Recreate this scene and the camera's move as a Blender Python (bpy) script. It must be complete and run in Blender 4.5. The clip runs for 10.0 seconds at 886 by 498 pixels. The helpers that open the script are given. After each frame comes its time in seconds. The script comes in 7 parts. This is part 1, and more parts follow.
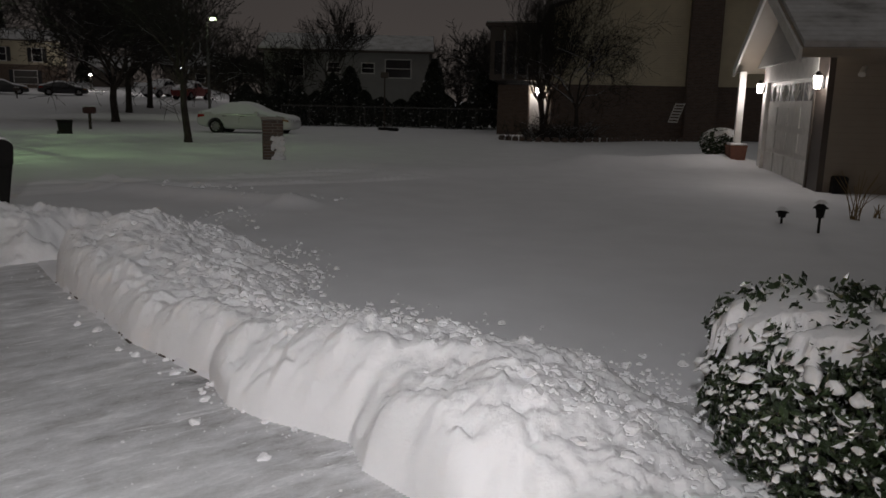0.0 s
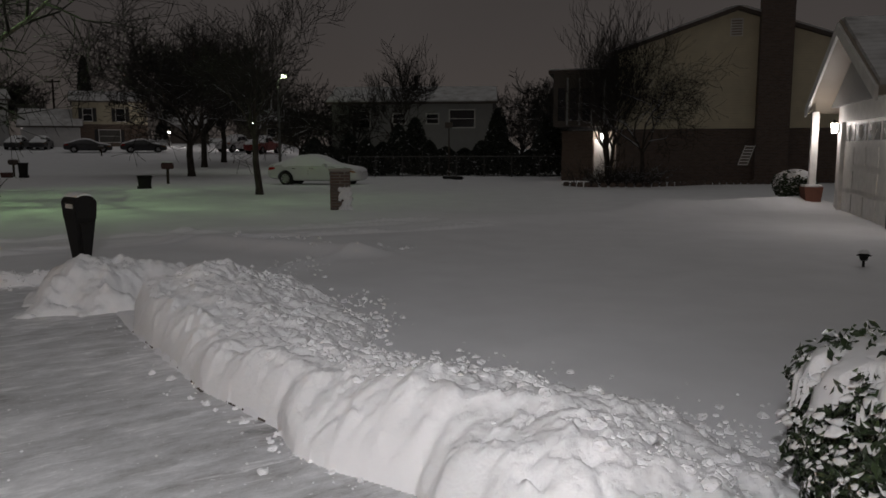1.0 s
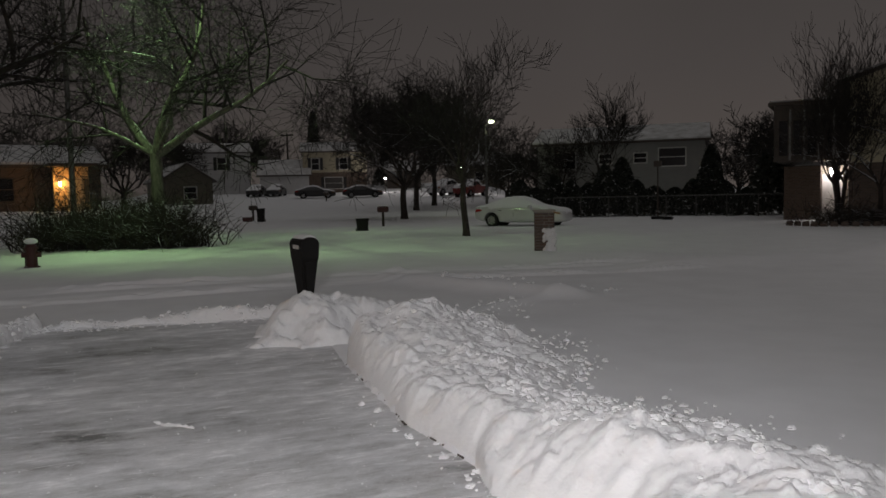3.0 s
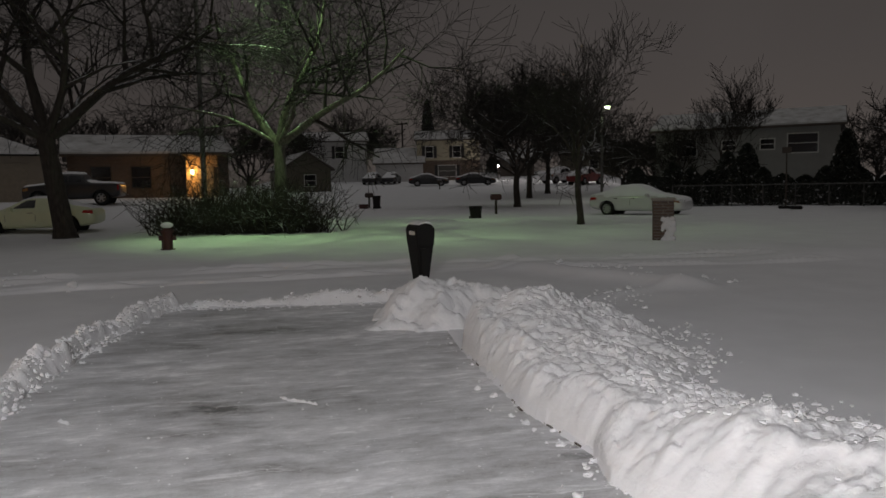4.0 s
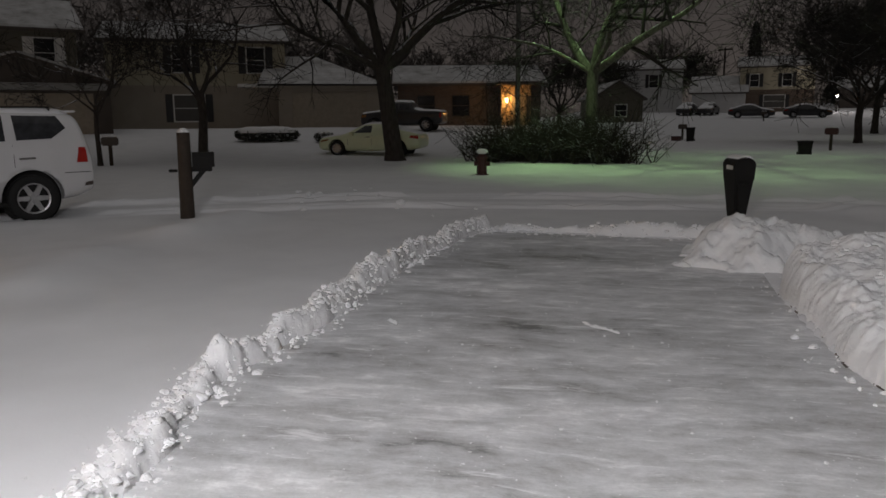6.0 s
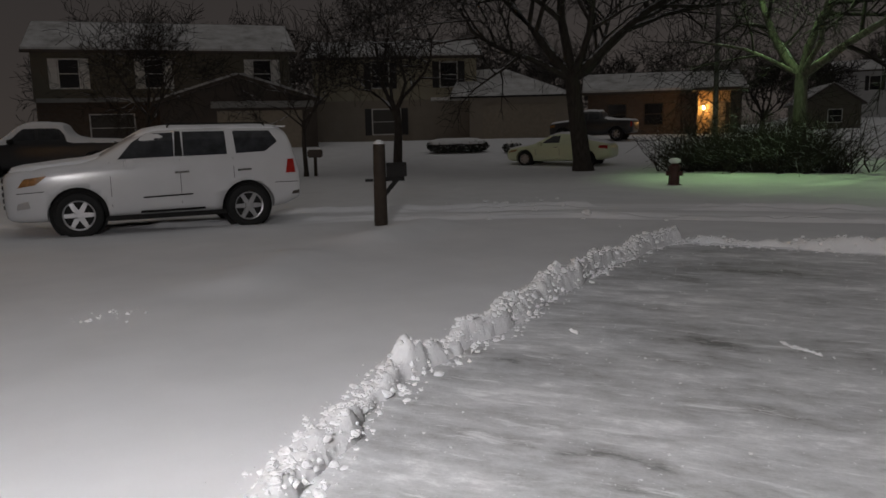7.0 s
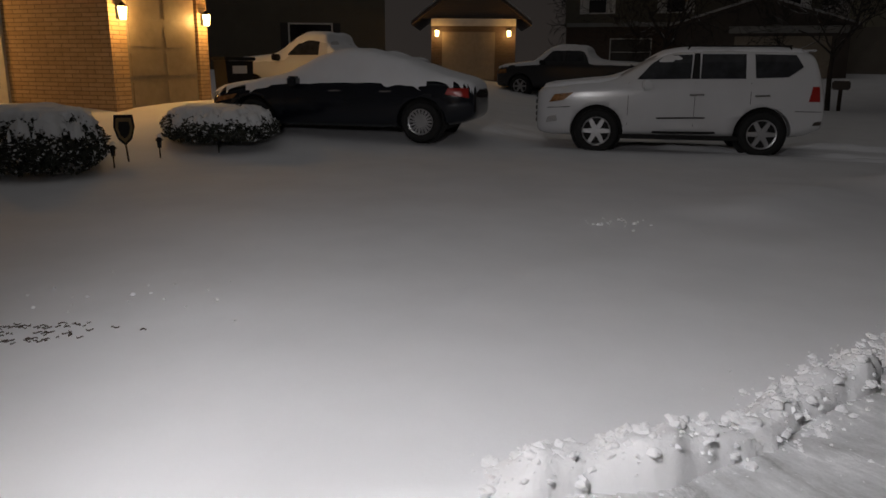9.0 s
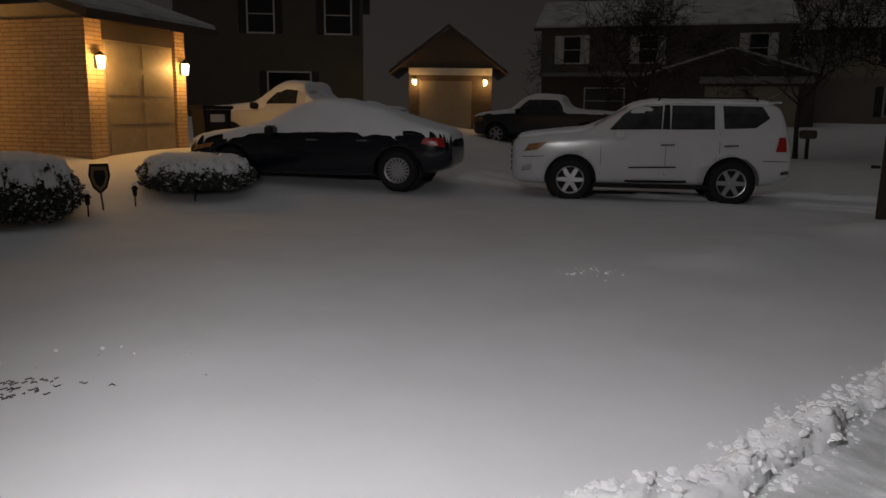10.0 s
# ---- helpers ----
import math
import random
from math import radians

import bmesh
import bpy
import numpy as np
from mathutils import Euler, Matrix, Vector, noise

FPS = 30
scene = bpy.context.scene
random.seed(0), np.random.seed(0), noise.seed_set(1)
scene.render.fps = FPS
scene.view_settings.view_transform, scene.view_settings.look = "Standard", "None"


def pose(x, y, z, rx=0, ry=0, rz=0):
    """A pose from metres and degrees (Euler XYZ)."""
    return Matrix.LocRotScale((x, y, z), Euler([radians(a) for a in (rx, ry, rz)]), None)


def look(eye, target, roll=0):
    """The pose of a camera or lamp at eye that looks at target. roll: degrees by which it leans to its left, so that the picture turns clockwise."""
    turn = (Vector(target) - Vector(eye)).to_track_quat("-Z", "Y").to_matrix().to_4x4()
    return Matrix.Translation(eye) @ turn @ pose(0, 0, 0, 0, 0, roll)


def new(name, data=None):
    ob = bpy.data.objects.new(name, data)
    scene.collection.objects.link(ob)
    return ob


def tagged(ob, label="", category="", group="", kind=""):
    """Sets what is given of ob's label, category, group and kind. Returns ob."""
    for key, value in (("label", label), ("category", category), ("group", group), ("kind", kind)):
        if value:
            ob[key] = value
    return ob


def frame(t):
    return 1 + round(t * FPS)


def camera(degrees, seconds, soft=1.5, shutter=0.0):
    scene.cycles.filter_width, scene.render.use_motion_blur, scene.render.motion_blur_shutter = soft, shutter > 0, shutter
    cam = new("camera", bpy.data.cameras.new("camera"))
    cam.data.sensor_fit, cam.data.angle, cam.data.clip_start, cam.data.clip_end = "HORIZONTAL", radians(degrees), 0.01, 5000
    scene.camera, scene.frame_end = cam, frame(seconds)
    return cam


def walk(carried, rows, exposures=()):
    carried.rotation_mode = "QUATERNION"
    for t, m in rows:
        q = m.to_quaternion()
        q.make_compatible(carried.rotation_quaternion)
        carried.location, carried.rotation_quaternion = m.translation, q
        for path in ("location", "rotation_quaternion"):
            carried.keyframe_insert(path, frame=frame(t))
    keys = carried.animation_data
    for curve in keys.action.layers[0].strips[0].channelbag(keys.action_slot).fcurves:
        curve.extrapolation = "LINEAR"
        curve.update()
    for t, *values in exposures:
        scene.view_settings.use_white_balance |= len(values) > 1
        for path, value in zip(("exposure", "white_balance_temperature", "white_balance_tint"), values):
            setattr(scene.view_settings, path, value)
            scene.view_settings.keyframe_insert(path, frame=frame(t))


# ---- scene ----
cam = camera(60.42, 10.0, soft=1.6)
PATH = [
    (0.0, pose(-0.000, 0.000, 1.650, 78.96, -1.22, 0.24)),
    (0.5, pose(0.000, 0.012, 1.652, 80.83, -0.42, 1.34)),
    (1.0, pose(-0.000, 0.019, 1.650, 82.49, 0.16, 5.00)),
    (1.5, pose(0.012, 0.013, 1.656, 83.58, 0.57, 8.55)),
    (2.0, pose(0.024, 0.031, 1.646, 84.53, 1.09, 13.55)),
    (2.5, pose(0.035, 0.029, 1.652, 85.36, 1.34, 17.73)),
    (3.8, pose(0.015, 0.030, 1.622, 85.57, 1.15, 26.19)),
    (4.0, pose(-0.007, 0.003, 1.627, 85.07, 1.20, 28.74)),
    (4.5, pose(-0.061, -0.070, 1.618, 82.08, 0.72, 32.90)),
    (5.0, pose(-0.048, -0.107, 1.610, 80.83, 0.28, 36.30)),
    (5.5, pose(-0.026, -0.054, 1.606, 80.14, 0.33, 44.36)),
    (5.7, pose(-0.030, -0.053, 1.607, 80.13, 0.42, 47.88)),
    (6.8, pose(0.033, -0.071, 1.608, 80.95, 0.98, 61.13)),
    (7.0, pose(0.019, -0.045, 1.592, 81.25, 1.37, 65.51)),
    (7.5, pose(0.036, -0.077, 1.570, 81.16, 1.50, 71.25)),
    (8.0, pose(0.108, -0.213, 1.546, 78.88, -0.39, 79.02)),
    (8.5, pose(0.071, -0.251, 1.517, 77.70, -0.69, 93.69)),
    (9.0, pose(0.068, -0.234, 1.506, 76.34, -0.38, 101.81)),
    (9.5, pose(0.066, -0.220, 1.515, 75.80, -0.46, 103.81)),
    (10.0, pose(0.090, -0.192, 1.565, 79.72, -0.60, 100.20)),
]
EXPOSURE = [(0.0, -0.26), (1.0, -0.16), (2.0, 0.04), (2.5, 0.12), (4.0, 0.15), (4.5, 0.16), (5.0, 0.04), (6.0, 0.05), (7.0, -0.04), (7.5, -0.22), (8.5, -0.80), (9.0, -0.94), (9.5, -1.02), (10.0, -0.90)]
walk(cam, PATH, EXPOSURE)

# ---------------------------------------------------------------- world and lights
world = bpy.data.worlds.new("night_sky")
scene.world = world
world.use_nodes = True
wn, wl = world.node_tree.nodes, world.node_tree.links
wn.clear()
w_out, w_bg = wn.new("ShaderNodeOutputWorld"), wn.new("ShaderNodeBackground")
w_tc, w_sep, w_ramp = wn.new("ShaderNodeTexCoord"), wn.new("ShaderNodeSeparateXYZ"), wn.new("ShaderNodeValToRGB")
w_noise, w_mix = wn.new("ShaderNodeTexNoise"), wn.new("ShaderNodeMix")
w_ramp.color_ramp.elements[0].position, w_ramp.color_ramp.elements[0].color = 0.0, (0.085, 0.071, 0.064, 1)
w_ramp.color_ramp.elements[1].position, w_ramp.color_ramp.elements[1].color = 1.0, (0.30, 0.29, 0.28, 1)
for stop, tone in ((0.15, (0.068, 0.059, 0.056, 1)), (0.45, (0.043, 0.039, 0.038, 1)), (0.70, (0.085, 0.081, 0.079, 1))):
    w_ramp.color_ramp.elements.new(stop).color = tone
w_noise.inputs["Scale"].default_value, w_noise.inputs["Detail"].default_value = 2.2, 4
w_mix.data_type, w_mix.blend_type = "RGBA", "MULTIPLY"
w_mix.inputs["Factor"].default_value = 0.30
wl.new(w_tc.outputs["Generated"], w_sep.inputs[0])
wl.new(w_sep.outputs["Z"], w_ramp.inputs[0])
wl.new(w_tc.outputs["Generated"], w_noise.inputs["Vector"])
wl.new(w_ramp.outputs[0], w_mix.inputs["A"])
wl.new(w_noise.outputs["Fac"], w_mix.inputs["B"])
# the town's glow lies to the east: darker cloud towards the west
w_side, w_glow = wn.new("ShaderNodeMapRange"), wn.new("ShaderNodeVectorMath")
w_side.inputs["From Min"].default_value, w_side.inputs["From Max"].default_value = -1.0, -0.15
w_side.inputs["To Min"].default_value, w_side.inputs["To Max"].default_value = 0.58, 1.0
w_glow.operation = "SCALE"
wl.new(w_sep.outputs["X"], w_side.inputs["Value"])
wl.new(w_mix.outputs["Result"], w_glow.inputs[0])
wl.new(w_side.outputs["Result"], w_glow.inputs["Scale"])
wl.new(w_glow.outputs["Vector"], w_bg.inputs["Color"])
wl.new(w_bg.outputs[0], w_out.inputs[0])
w_bg.inputs["Strength"].default_value = 1.0


def lamp(name, place, watts, colour, radius=0.06):
    data = bpy.data.lights.new(name, "POINT")
    data.energy, data.color, data.shadow_soft_size = watts, colour, radius
    ob = new(name, data)
    ob.location = place
    return ob


def spot(name, place, target, watts, colour, cone=150, radius=0.15):
    data = bpy.data.lights.new(name, "SPOT")
    data.energy, data.color, data.shadow_soft_size = watts, colour, radius
    data.spot_size, data.spot_blend = radians(cone), 0.6
    ob = new(name, data)
    ob.matrix_world = look(place, target)
    return ob


WARM, WHITE, GREEN, HOUSE = (1.0, 0.50, 0.13), (1.0, 0.90, 0.86), (0.62, 1.0, 0.50), (1.0, 0.965, 0.975)

# ---------------------------------------------------------------- materials


def mat(name, build=None, colour=(0.5, 0.5, 0.5), rough=0.6, metal=0.0, emit=None, strength=0.0):
    m = bpy.data.materials.new(name)
    m.use_nodes = True
    nt = m.node_tree
    b = nt.nodes["Principled BSDF"]
    b.inputs["Base Color"].default_value = (*colour, 1)
    b.inputs["Roughness"].default_value, b.inputs["Metallic"].default_value = rough, metal
    if emit:
        b.inputs["Emission Color"].default_value, b.inputs["Emission Strength"].default_value = (*emit, 1), strength
    if build:
        build(nt, b)
    return m


def node(nt, kind, **values):
    n = nt.nodes.new(kind)
    for k, v in values.items():
        n.inputs[k.replace("_", " ")].default_value = v
    return n


def ramp(nt, src, stops):
    r = nt.nodes.new("ShaderNodeValToRGB")
    els = r.color_ramp.elements
    els[0].position, els[0].color = stops[0][0], (*stops[0][1], 1)
    els[1].position, els[1].color = stops[-1][0], (*stops[-1][1], 1)
    for p, c in stops[1:-1]:
        els.new(p).color = (*c, 1)
    nt.links.new(src, r.inputs[0])
    return r.outputs[0]


def noise_tex(nt, scale, detail=4, rough=0.55, vec=None, stretch=None, turn=0):
    n = node(nt, "ShaderNodeTexNoise", Scale=scale, Detail=detail, Roughness=rough)
    tc = nt.nodes.new("ShaderNodeTexCoord")
    mp = nt.nodes.new("ShaderNodeMapping")
    mp.inputs["Rotation"].default_value = (0, 0, radians(turn))
    st = nt.nodes.new("ShaderNodeMapping")
    st.inputs["Scale"].default_value = stretch or (1, 1, 1)
    nt.links.new(tc.outputs["Object"] if vec is None else vec, mp.inputs[0])
    nt.links.new(mp.outputs[0], st.inputs[0])
    nt.links.new(st.outputs[0], n.inputs["Vector"])
    return n.outputs["Fac"]


def bump(nt, b, height, strength=0.3, distance=0.02):
    n = node(nt, "ShaderNodeBump", Strength=strength, Distance=distance)
    nt.links.new(height, n.inputs["Height"])
    nt.links.new(n.outputs[0], b.inputs["Normal"])


def mix_col(nt, fac, a, c, mode="MIX"):
    n = nt.nodes.new("ShaderNodeMix")
    n.data_type, n.blend_type = "RGBA", mode
    for sock, v in (("Factor", fac), ("A", a), ("B", c)):
        if isinstance(v, (tuple, float, int)):
            n.inputs[sock].default_value = (*v, 1) if isinstance(v, tuple) else v
        else:
            nt.links.new(v, n.inputs[sock])
    return n.outputs["Result"]


def up_mask(nt, low, high, scale=9.0):
    """Where a surface faces the sky, roughened by noise: where snow lies."""
    g, s = nt.nodes.new("ShaderNodeNewGeometry"), nt.nodes.new("ShaderNodeSeparateXYZ")
    nt.links.new(g.outputs["Normal"], s.inputs[0])
    a = nt.nodes.new("ShaderNodeMath")
    a.operation = "ADD"
    nt.links.new(s.outputs["Z"], a.inputs[0])
    k = nt.nodes.new("ShaderNodeMath")
    k.operation = "MULTIPLY_ADD"
    nt.links.new(noise_tex(nt, scale), k.inputs[0])
    k.inputs[1].default_value, k.inputs[2].default_value = 1.2, -0.6
    nt.links.new(k.outputs[0], a.inputs[1])
    half = nt.nodes.new("ShaderNodeMath")
    half.operation, half.inputs[1].default_value = "MULTIPLY", 0.5
    nt.links.new(a.outputs[0], half.inputs[0])
    return ramp(nt, half.outputs[0], [(low / 2, (0, 0, 0)), (high / 2, (1, 1, 1))])


def snow_build(fine=55.0, coarse=1.3, strength=0.35, tone=(0.80, 0.81, 0.84)):
    def f(nt, b):
        n1, n2 = noise_tex(nt, fine, 6, 0.65), noise_tex(nt, coarse, 4)
        dark = tuple(c * 0.93 for c in tone)
        nt.links.new(ramp(nt, n2, [(0.3, dark), (0.7, tone)]), b.inputs["Base Color"])
        b.inputs["Roughness"].default_value = 0.75
        b.inputs["Specular IOR Level"].default_value = 0.25
        bump(nt, b, n1, strength, 0.012)
    return f


SNOW = mat("snow", snow_build(45.0, 1.3, 0.16))


def lump_build(nt, b):
    snow_build(19.0, 3.0, 0.5, (0.83, 0.84, 0.86))(nt, b)
    m = nt.nodes.new("ShaderNodeMath")
    m.operation, m.inputs[1].default_value = "MULTIPLY_ADD", 0.6
    nt.links.new(noise_tex(nt, 70, 6, 0.75), m.inputs[0])
    nt.links.new(noise_tex(nt, 28, 5, 0.65), m.inputs[2])
    bump(nt, b, m.outputs[0], 0.50, 0.014)


SNOW_LUMP = mat("shovelled_snow", lump_build)
SNOW_CAR = mat("snow_layer", snow_build(30.0, 2.0, 0.3))


def roof_snow_build(nt, b):
    # a thin fall on shingles: the courses and bare streaks show through
    s, tc, w = nt.nodes.new("ShaderNodeSeparateXYZ"), nt.nodes.new("ShaderNodeTexCoord"), nt.nodes.new("ShaderNodeMath")
    nt.links.new(tc.outputs["Object"], s.inputs[0])
    w.operation, w.inputs[1].default_value = "MULTIPLY", 9.0
    nt.links.new(s.outputs["Z"], w.inputs[0])
    course = nt.nodes.new("ShaderNodeMath")
    course.operation = "FRACT"
    nt.links.new(w.outputs[0], course.inputs[0])
    base = ramp(nt, noise_tex(nt, 1.1, 6, 0.65), [(0.30, (0.26, 0.255, 0.25)), (0.48, (0.47, 0.47, 0.475)), (0.70, (0.62, 0.625, 0.64))])
    nt.links.new(mix_col(nt, 0.22, base, ramp(nt, course.outputs[0], [(0.0, (0.2, 0.2, 0.2)), (0.5, (0.6, 0.6, 0.6))]), "OVERLAY"), b.inputs["Base Color"])
    b.inputs["Roughness"].default_value = 0.8
    bump(nt, b, noise_tex(nt, 12, 5), 0.3, 0.02)


SNOW_ROOF = mat("thin_roof_snow", roof_snow_build)


def drive_build(nt, b):
    # a grey film of scraped snow: long shovel strokes across, dark bare patches, thin bright smears and crumbs
    def math_node(kind, x, y, z=None):
        m = nt.nodes.new("ShaderNodeMath")
        m.operation = kind
        for k, v in enumerate((x, y, z)):
            if v is None:
                continue
            if isinstance(v, (int, float)):
                m.inputs[k].default_value = v
            else:
                nt.links.new(v, m.inputs[k])
        return m.outputs[0]
    warp = noise_tex(nt, 0.9, 3)
    tc = nt.nodes.new("ShaderNodeTexCoord")
    sep, com = nt.nodes.new("ShaderNodeSeparateXYZ"), nt.nodes.new("ShaderNodeCombineXYZ")
    nt.links.new(tc.outputs["Object"], sep.inputs[0])
    nt.links.new(math_node("MULTIPLY_ADD", warp, 0.22, sep.outputs["X"]), com.inputs[0])
    nt.links.new(math_node("MULTIPLY_ADD", warp, -0.22, sep.outputs["Y"]), com.inputs[1])
    v = com.outputs[0]
    patch = noise_tex(nt, 0.75, 5, 0.6, v, (0.6, 1.3, 1), -40)
    stroke = noise_tex(nt, 2.2, 8, 0.68, v, (0.42, 1.6, 1), -40)
    thin = noise_tex(nt, 7.0, 6, 0.65, v, (0.22, 2.0, 1), -40)
    mottle = noise_tex(nt, 4.0, 9, 0.74, v, (0.8, 1.4, 1), -40)
    fine = noise_tex(nt, 60, 5, 0.75)
    total = math_node("MULTIPLY_ADD", stroke, 0.80, math_node("MULTIPLY_ADD", thin, 0.26, math_node("MULTIPLY_ADD", mottle, 1.05, patch)))
    total = math_node("MULTIPLY", total, 0.323)
    col = ramp(nt, total, [(0.405, (0.18, 0.18, 0.18)), (0.445, (0.41, 0.415, 0.425)), (0.485, (0.53, 0.54, 0.555)), (0.54, (0.68, 0.69, 0.71)), (0.585, (0.90, 0.91, 0.93))])
    smear = ramp(nt, noise_tex(nt, 3.4, 6, 0.7, v, (0.45, 2.2, 1), -40), [(0.57, (0, 0, 0)), (0.66, (1, 1, 1))])
    crumb = ramp(nt, noise_tex(nt, 26, 3, 0.6), [(0.665, (0, 0, 0)), (0.70, (1, 1, 1))])
    col = mix_col(nt, smear, col, (0.80, 0.81, 0.83))
    col = mix_col(nt, crumb, col, (0.85, 0.86, 0.88))
    nt.links.new(mix_col(nt, 0.3, col, ramp(nt, fine, [(0.3, (0.33, 0.33, 0.33)), (0.7, (0.70, 0.70, 0.70))]), "OVERLAY"), b.inputs["Base Color"])
    nt.links.new(ramp(nt, total, [(0.42, (0.36, 0.36, 0.36)), (0.54, (0.66, 0.66, 0.66))]), b.inputs["Roughness"])
    bump(nt, b, math_node("MULTIPLY_ADD", fine, 0.2, math_node("MULTIPLY_ADD", smear, 0.4, total)), 0.4, 0.02)


DRIVE = mat("scraped_concrete", drive_build)


def bark_build(base, light, snow_low=0.62, snow_high=0.82):
    def f(nt, b):
        c = ramp(nt, noise_tex(nt, 14, 5, stretch=(1, 1, 0.3)), [(0.3, base), (0.7, light)])
        nt.links.new(mix_col(nt, up_mask(nt, snow_low, snow_high, 6.0), c, (0.75, 0.76, 0.8)), b.inputs["Base Color"])
        b.inputs["Roughness"].default_value = 0.9
        bump(nt, b, noise_tex(nt, 20, 5, stretch=(1, 1, 0.25)), 0.6, 0.03)
    return f


BARK = mat("bark", bark_build((0.022, 0.018, 0.015), (0.06, 0.05, 0.043)))
# lamp light on trunk and limbs is partly put into this paler bark colour
BARK_LAMPLIT = mat("lamplit_bark", bark_build((0.05, 0.048, 0.038), (0.17, 0.16, 0.13), 0.72, 1.0))
BARK_SNOWY = mat("snowy_bark", bark_build((0.022, 0.018, 0.015), (0.06, 0.05, 0.043), 0.30, 0.62))
TWIG_SNOW = mat("snowy_twigs", bark_build((0.016, 0.013, 0.011), (0.045, 0.037, 0.031), 0.72, 1.05))
TWIG = mat("twigs", bark_build((0.012, 0.010, 0.009), (0.030, 0.025, 0.021), 0.98, 1.25))


def leaf_build(base, light, low=0.55, high=0.75):
    def f(nt, b):
        oi = nt.nodes.new("ShaderNodeNewGeometry")
        rnd = oi.outputs["Random Per Island"]
        c = ramp(nt, rnd, [(0.0, base), (1.0, light)])
        sp = nt.nodes.new("ShaderNodeSeparateXYZ")
        nt.links.new(oi.outputs["Normal"], sp.inputs[0])
        m = nt.nodes.new("ShaderNodeMath")
        m.operation = "MULTIPLY_ADD"
        nt.links.new(sp.outputs["Z"], m.inputs[0])
        m.inputs[1].default_value = 0.35
        nt.links.new(rnd, m.inputs[2])
        k = nt.nodes.new("ShaderNodeMath")
        k.operation, k.inputs[1].default_value = "MULTIPLY", 0.5
        nt.links.new(m.outputs[0], k.inputs[0])
        mask = ramp(nt, k.outputs[0], [(low / 2, (0, 0, 0)), (high / 2, (1, 1, 1))])
        nt.links.new(mix_col(nt, mask, c, (0.78, 0.79, 0.82)), b.inputs["Base Color"])
        b.inputs["Roughness"].default_value = 0.45
    return f


LEAF = mat("evergreen_leaf", leaf_build((0.013, 0.021, 0.011), (0.050, 0.078, 0.034), 0.95, 0.99))
LEAF.node_tree.nodes["Principled BSDF"].inputs["Roughness"].default_value = 0.28
HEDGE_LEAF = mat("hedge_leaf", leaf_build((0.014, 0.017, 0.012), (0.04, 0.045, 0.03), 0.98, 1.02))
CONIFER = mat("conifer_spray", leaf_build((0.010, 0.014, 0.010), (0.028, 0.034, 0.024), 1.10, 1.16))


def siding_build(base, pitch=0.12):
    def f(nt, b):
        tc, s = nt.nodes.new("ShaderNodeTexCoord"), nt.nodes.new("ShaderNodeSeparateXYZ")
        nt.links.new(tc.outputs["Object"], s.inputs[0])
        m = nt.nodes.new("ShaderNodeMath")
        m.operation = "MULTIPLY"
        m.inputs[1].default_value = 1 / pitch
        nt.links.new(s.outputs["Z"], m.inputs[0])
        fr = nt.nodes.new("ShaderNodeMath")
        fr.operation = "FRACT"
        nt.links.new(m.outputs[0], fr.inputs[0])
        dirt = noise_tex(nt, 1.5, 5)
        c = ramp(nt, dirt, [(0.3, tuple(v * 0.86 for v in base)), (0.7, base)])
        nt.links.new(c, b.inputs["Base Color"])
        b.inputs["Roughness"].default_value = 0.55
        bump(nt, b, fr.outputs[0], 0.9, 0.02)
    return f


def brick_build(c1, c2, mortar, width=0.2, height=0.068, joint=0.012):
    def f(nt, b):
        tc = nt.nodes.new("ShaderNodeTexCoord")
        s, cmb, ad = nt.nodes.new("ShaderNodeSeparateXYZ"), nt.nodes.new("ShaderNodeCombineXYZ"), nt.nodes.new("ShaderNodeMath")
        nt.links.new(tc.outputs["Object"], s.inputs[0])
        nt.links.new(s.outputs["X"], ad.inputs[0])
        nt.links.new(s.outputs["Y"], ad.inputs[1])
        nt.links.new(ad.outputs[0], cmb.inputs[0])
        nt.links.new(s.outputs["Z"], cmb.inputs[1])
        br = node(nt, "ShaderNodeTexBrick", Scale=1.0, Mortar_Size=joint, Brick_Width=width, Row_Height=height)
        br.inputs["Color1"].default_value, br.inputs["Color2"].default_value = (*c1, 1), (*c2, 1)
        br.inputs["Mortar"].default_value = (*mortar, 1)
        nt.links.new(cmb.outputs[0], br.inputs["Vector"])
        nt.links.new(mix_col(nt, 0.35, br.outputs["Color"], ramp(nt, noise_tex(nt, 6, 5), [(0.2, (0.3, 0.3, 0.3)), (0.8, (0.7, 0.7, 0.7))]), "OVERLAY"), b.inputs["Base Color"])
        b.inputs["Roughness"].default_value = 0.85
        inv = nt.nodes.new("ShaderNodeMath")
        inv.operation = "SUBTRACT"
        inv.inputs[0].default_value = 1.0
        nt.links.new(br.outputs["Fac"], inv.inputs[1])
        bump(nt, b, inv.outputs[0], 0.8, 0.015)
    return f


SIDING_TAN = mat("tan_siding", siding_build((0.30, 0.26, 0.21)))
SIDING_CREAM = mat("cream_siding", siding_build((0.62, 0.56, 0.40)))
SIDING_PALE = mat("pale_grey_siding", siding_build((0.27, 0.27, 0.26)))
SIDING_WHITE = mat("white_siding", siding_build((0.62, 0.62, 0.62)))
SIDING_GREY = mat("grey_siding", siding_build((0.115, 0.103, 0.075)))
SIDING_OLIVE = mat("olive_siding", siding_build((0.12, 0.108, 0.078)))
SIDING_BROWN = mat("brown_siding", siding_build((0.07, 0.056, 0.046)))
BRICK_DARK = mat("dark_brick", brick_build((0.15, 0.10, 0.075), (0.09, 0.063, 0.05), (0.14, 0.125, 0.115)))
